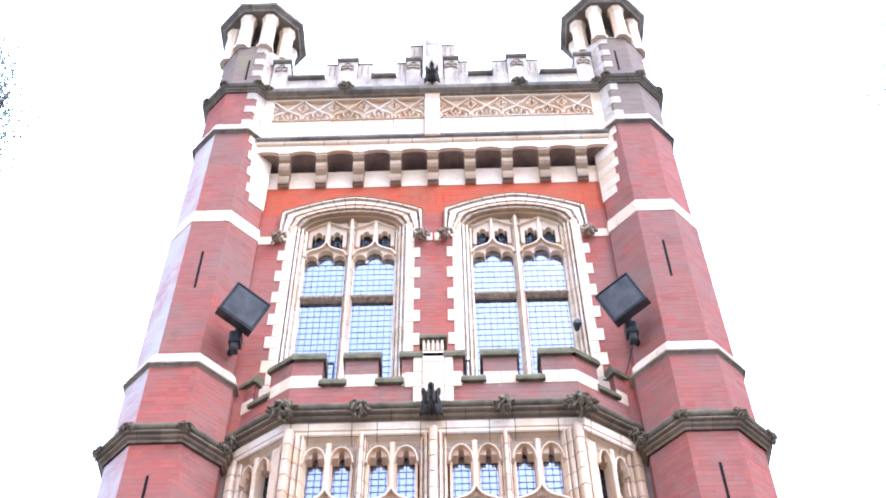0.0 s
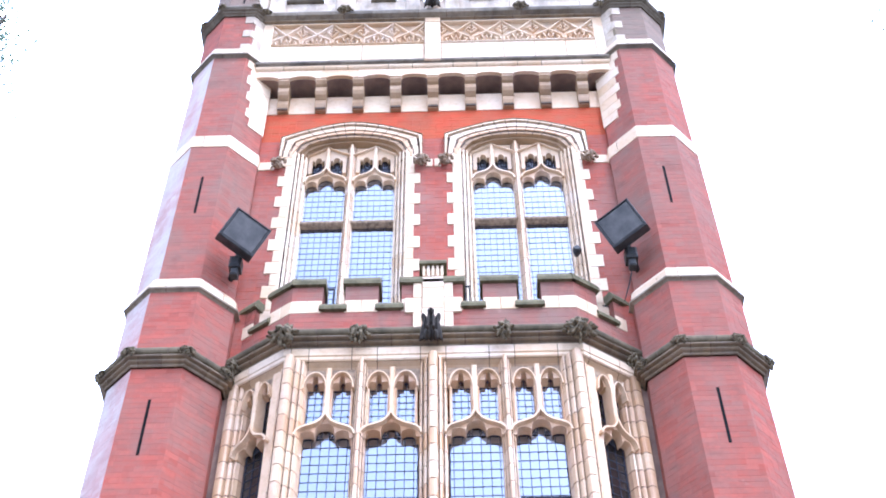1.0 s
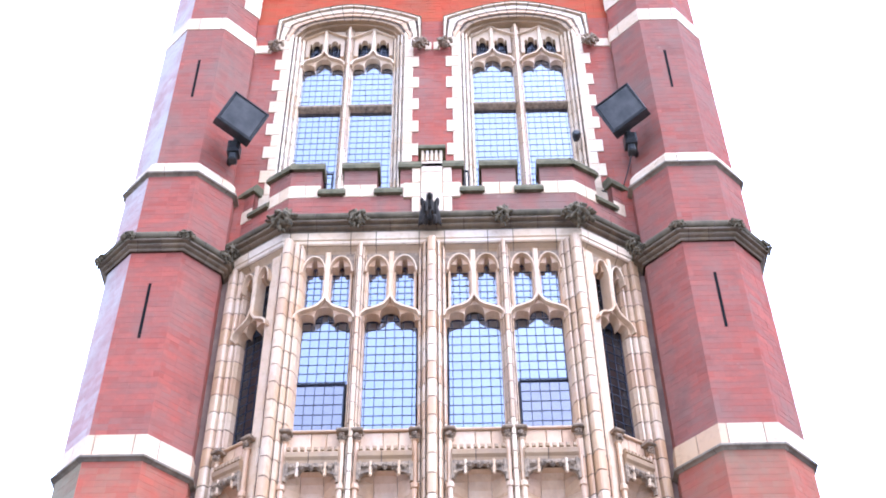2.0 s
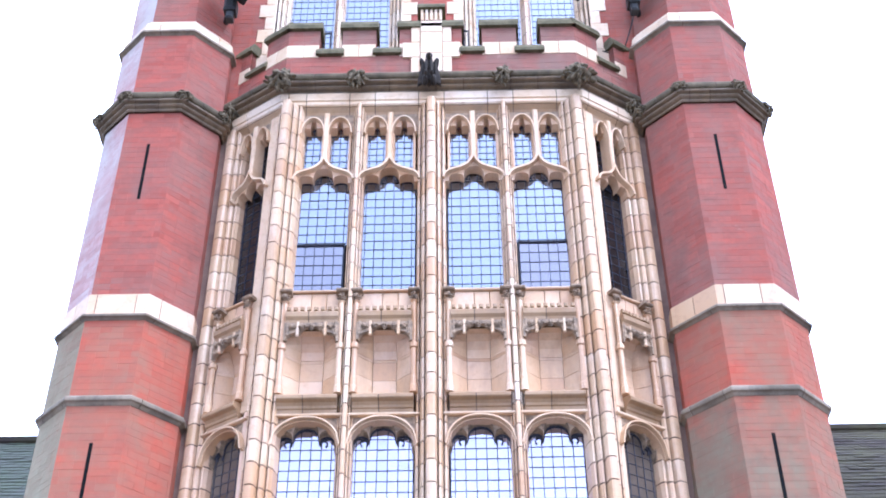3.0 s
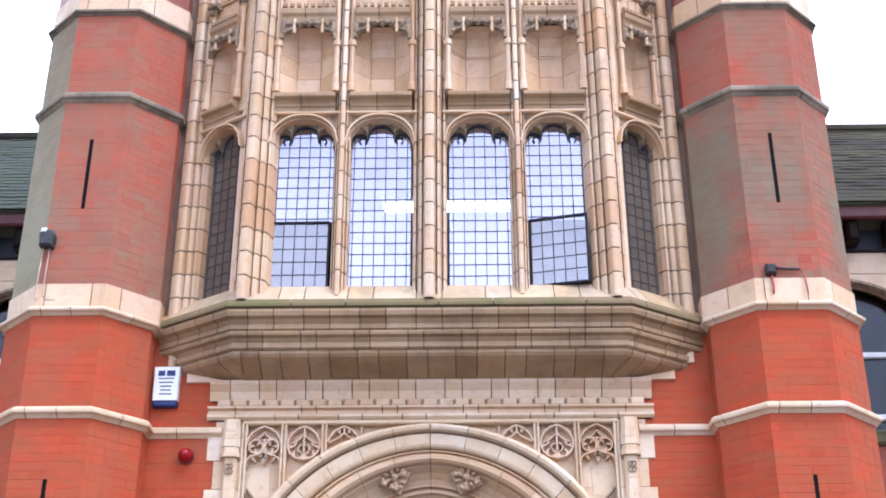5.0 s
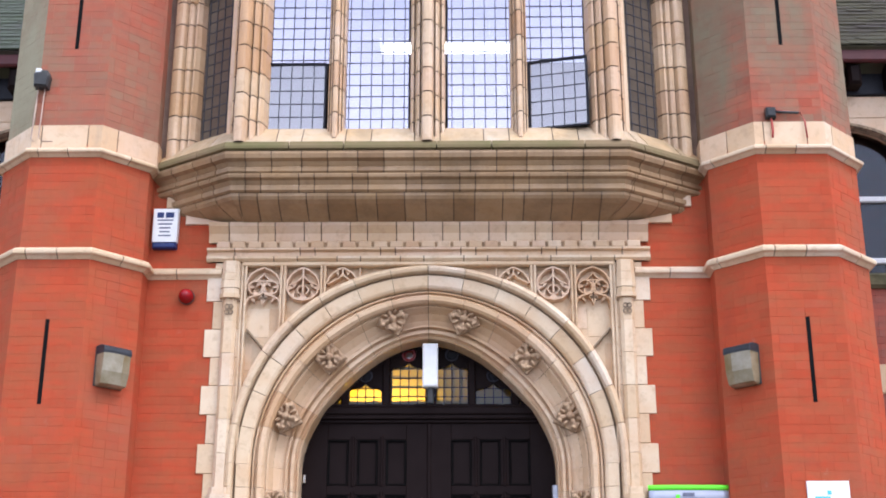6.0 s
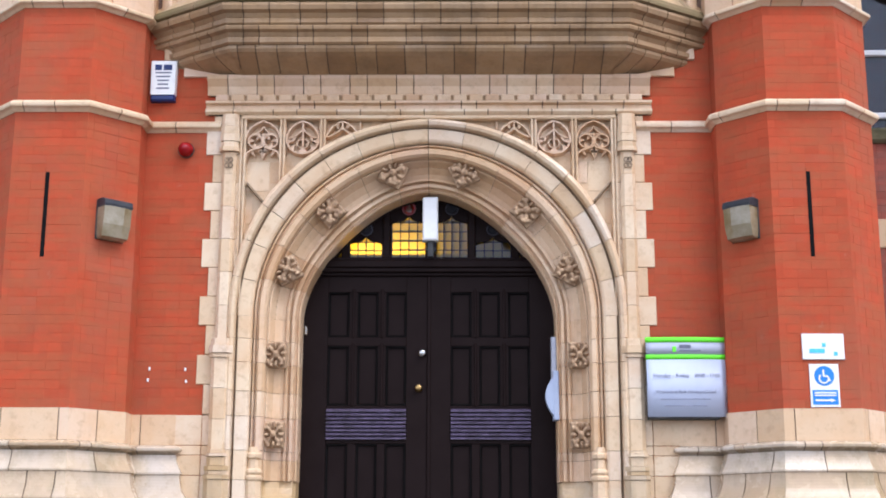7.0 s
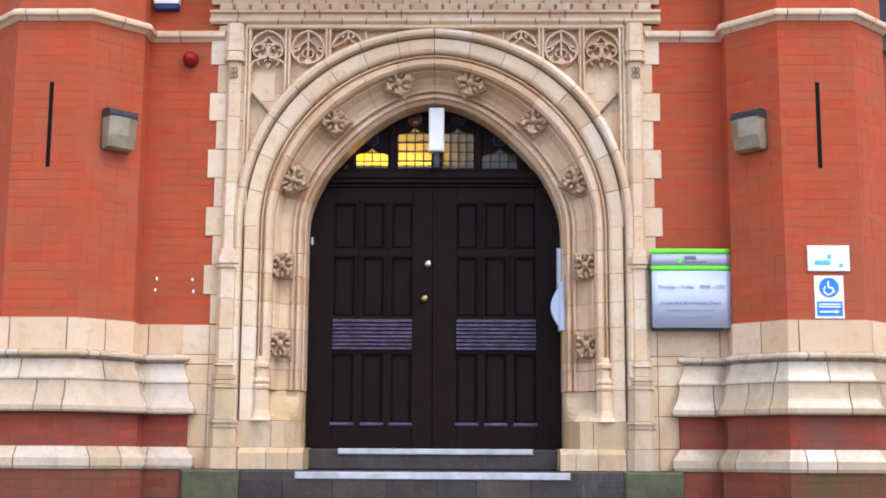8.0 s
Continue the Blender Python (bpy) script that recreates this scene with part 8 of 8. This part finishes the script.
def tree(x, y, height, spread, seed, bole):
    """A tapered trunk that forks into limbs and twigs, with small leaves in loose clumps about the twigs' ends."""
    rnd = random.Random(seed)
    t = thing("tree", (x, y, GROUND), "tall leafy tree with an airy crown of small green leaves", "tree")
    tips = []

    def limb(name, pts, r0, r1, parent):
        q = Pile()
        rings = []
        for i, p in enumerate(pts):
            d = (pts[min(i + 1, len(pts) - 1)] - pts[max(0, i - 1)]).normalized()
            a = d.orthogonal().normalized()
            b = d.cross(a)
            r = r0 + (r1 - r0) * i / (len(pts) - 1)
            rings.append([tuple(p + r * (a * math.cos(k) + b * math.sin(k))) for k in [math.pi / 4 * j for j in range(8)]])
        q.loft(rings)
        return q.make(name, M_BARK, parent, "", True)

    def bend(p, d, length, n, lift):
        pts = [p]
        for _ in range(n):
            d = (d + Vector((rnd.uniform(-0.25, 0.25), rnd.uniform(-0.25, 0.25), lift))).normalized()
            p = p + d * length / n
            pts.append(p)
        return pts
    base = Vector((x, y, GROUND))
    stem = bend(base, Vector((0, 0, 1)), height * 0.62, 7, 0.5)
    stem = stem[:1] + [p + Vector((0, 0, bole)) for p in stem[1:]]
    limb("trunk", stem, 0.24, 0.09, t)
    for k in range(18):
        i = 3 + k % 5
        ang = k * 2.4 + rnd.uniform(-0.3, 0.3)
        d = Vector((math.cos(ang), math.sin(ang), rnd.uniform(0.5, 1.3))).normalized()
        pts = bend(stem[i], d, spread * rnd.uniform(0.75, 1.1), 5, 0.12)
        limb("branch", pts, 0.075, 0.02, t)
        for m in range(7):
            p = pts[1 + m % 5]
            d2 = Vector((rnd.uniform(-1, 1), rnd.uniform(-1, 1), rnd.uniform(-0.2, 1))).normalized()
            tw = bend(p, d2, spread * rnd.uniform(0.25, 0.5), 3, 0.05)
            limb("twig", tw, 0.02, 0.006, t)
            tips.extend(tw[1:])
    leaves = Pile()
    for p in tips:
        for _ in range(52):
            c = p + Vector((rnd.gauss(0, 0.22), rnd.gauss(0, 0.22), rnd.gauss(0, 0.2)))
            u = Vector((rnd.uniform(-1, 1), rnd.uniform(-1, 1), rnd.uniform(-1, 1))).normalized()
            v = u.orthogonal().normalized()
            w = u.cross(v)
            s = rnd.uniform(0.030, 0.055)
            fold = w * s * 0.2
            leaves.add([tuple(c - u * s), tuple(c + v * s * 0.45 + fold), tuple(c + u * s), tuple(c - v * s * 0.45 + fold)], [(0, 1, 2), (0, 2, 3)])
    leaves.make("crown", M_LEAF, t, "airy crown of small green leaves")["kind"] = "stuff"
    return t


tree(-7.22, 0.4, 26.0, 2.5, 4, 3.5)
XF.append(MIRROR)
tree(-7.86, 0.4, 26.0, 2.5, 4, 3.5)
XF.pop()
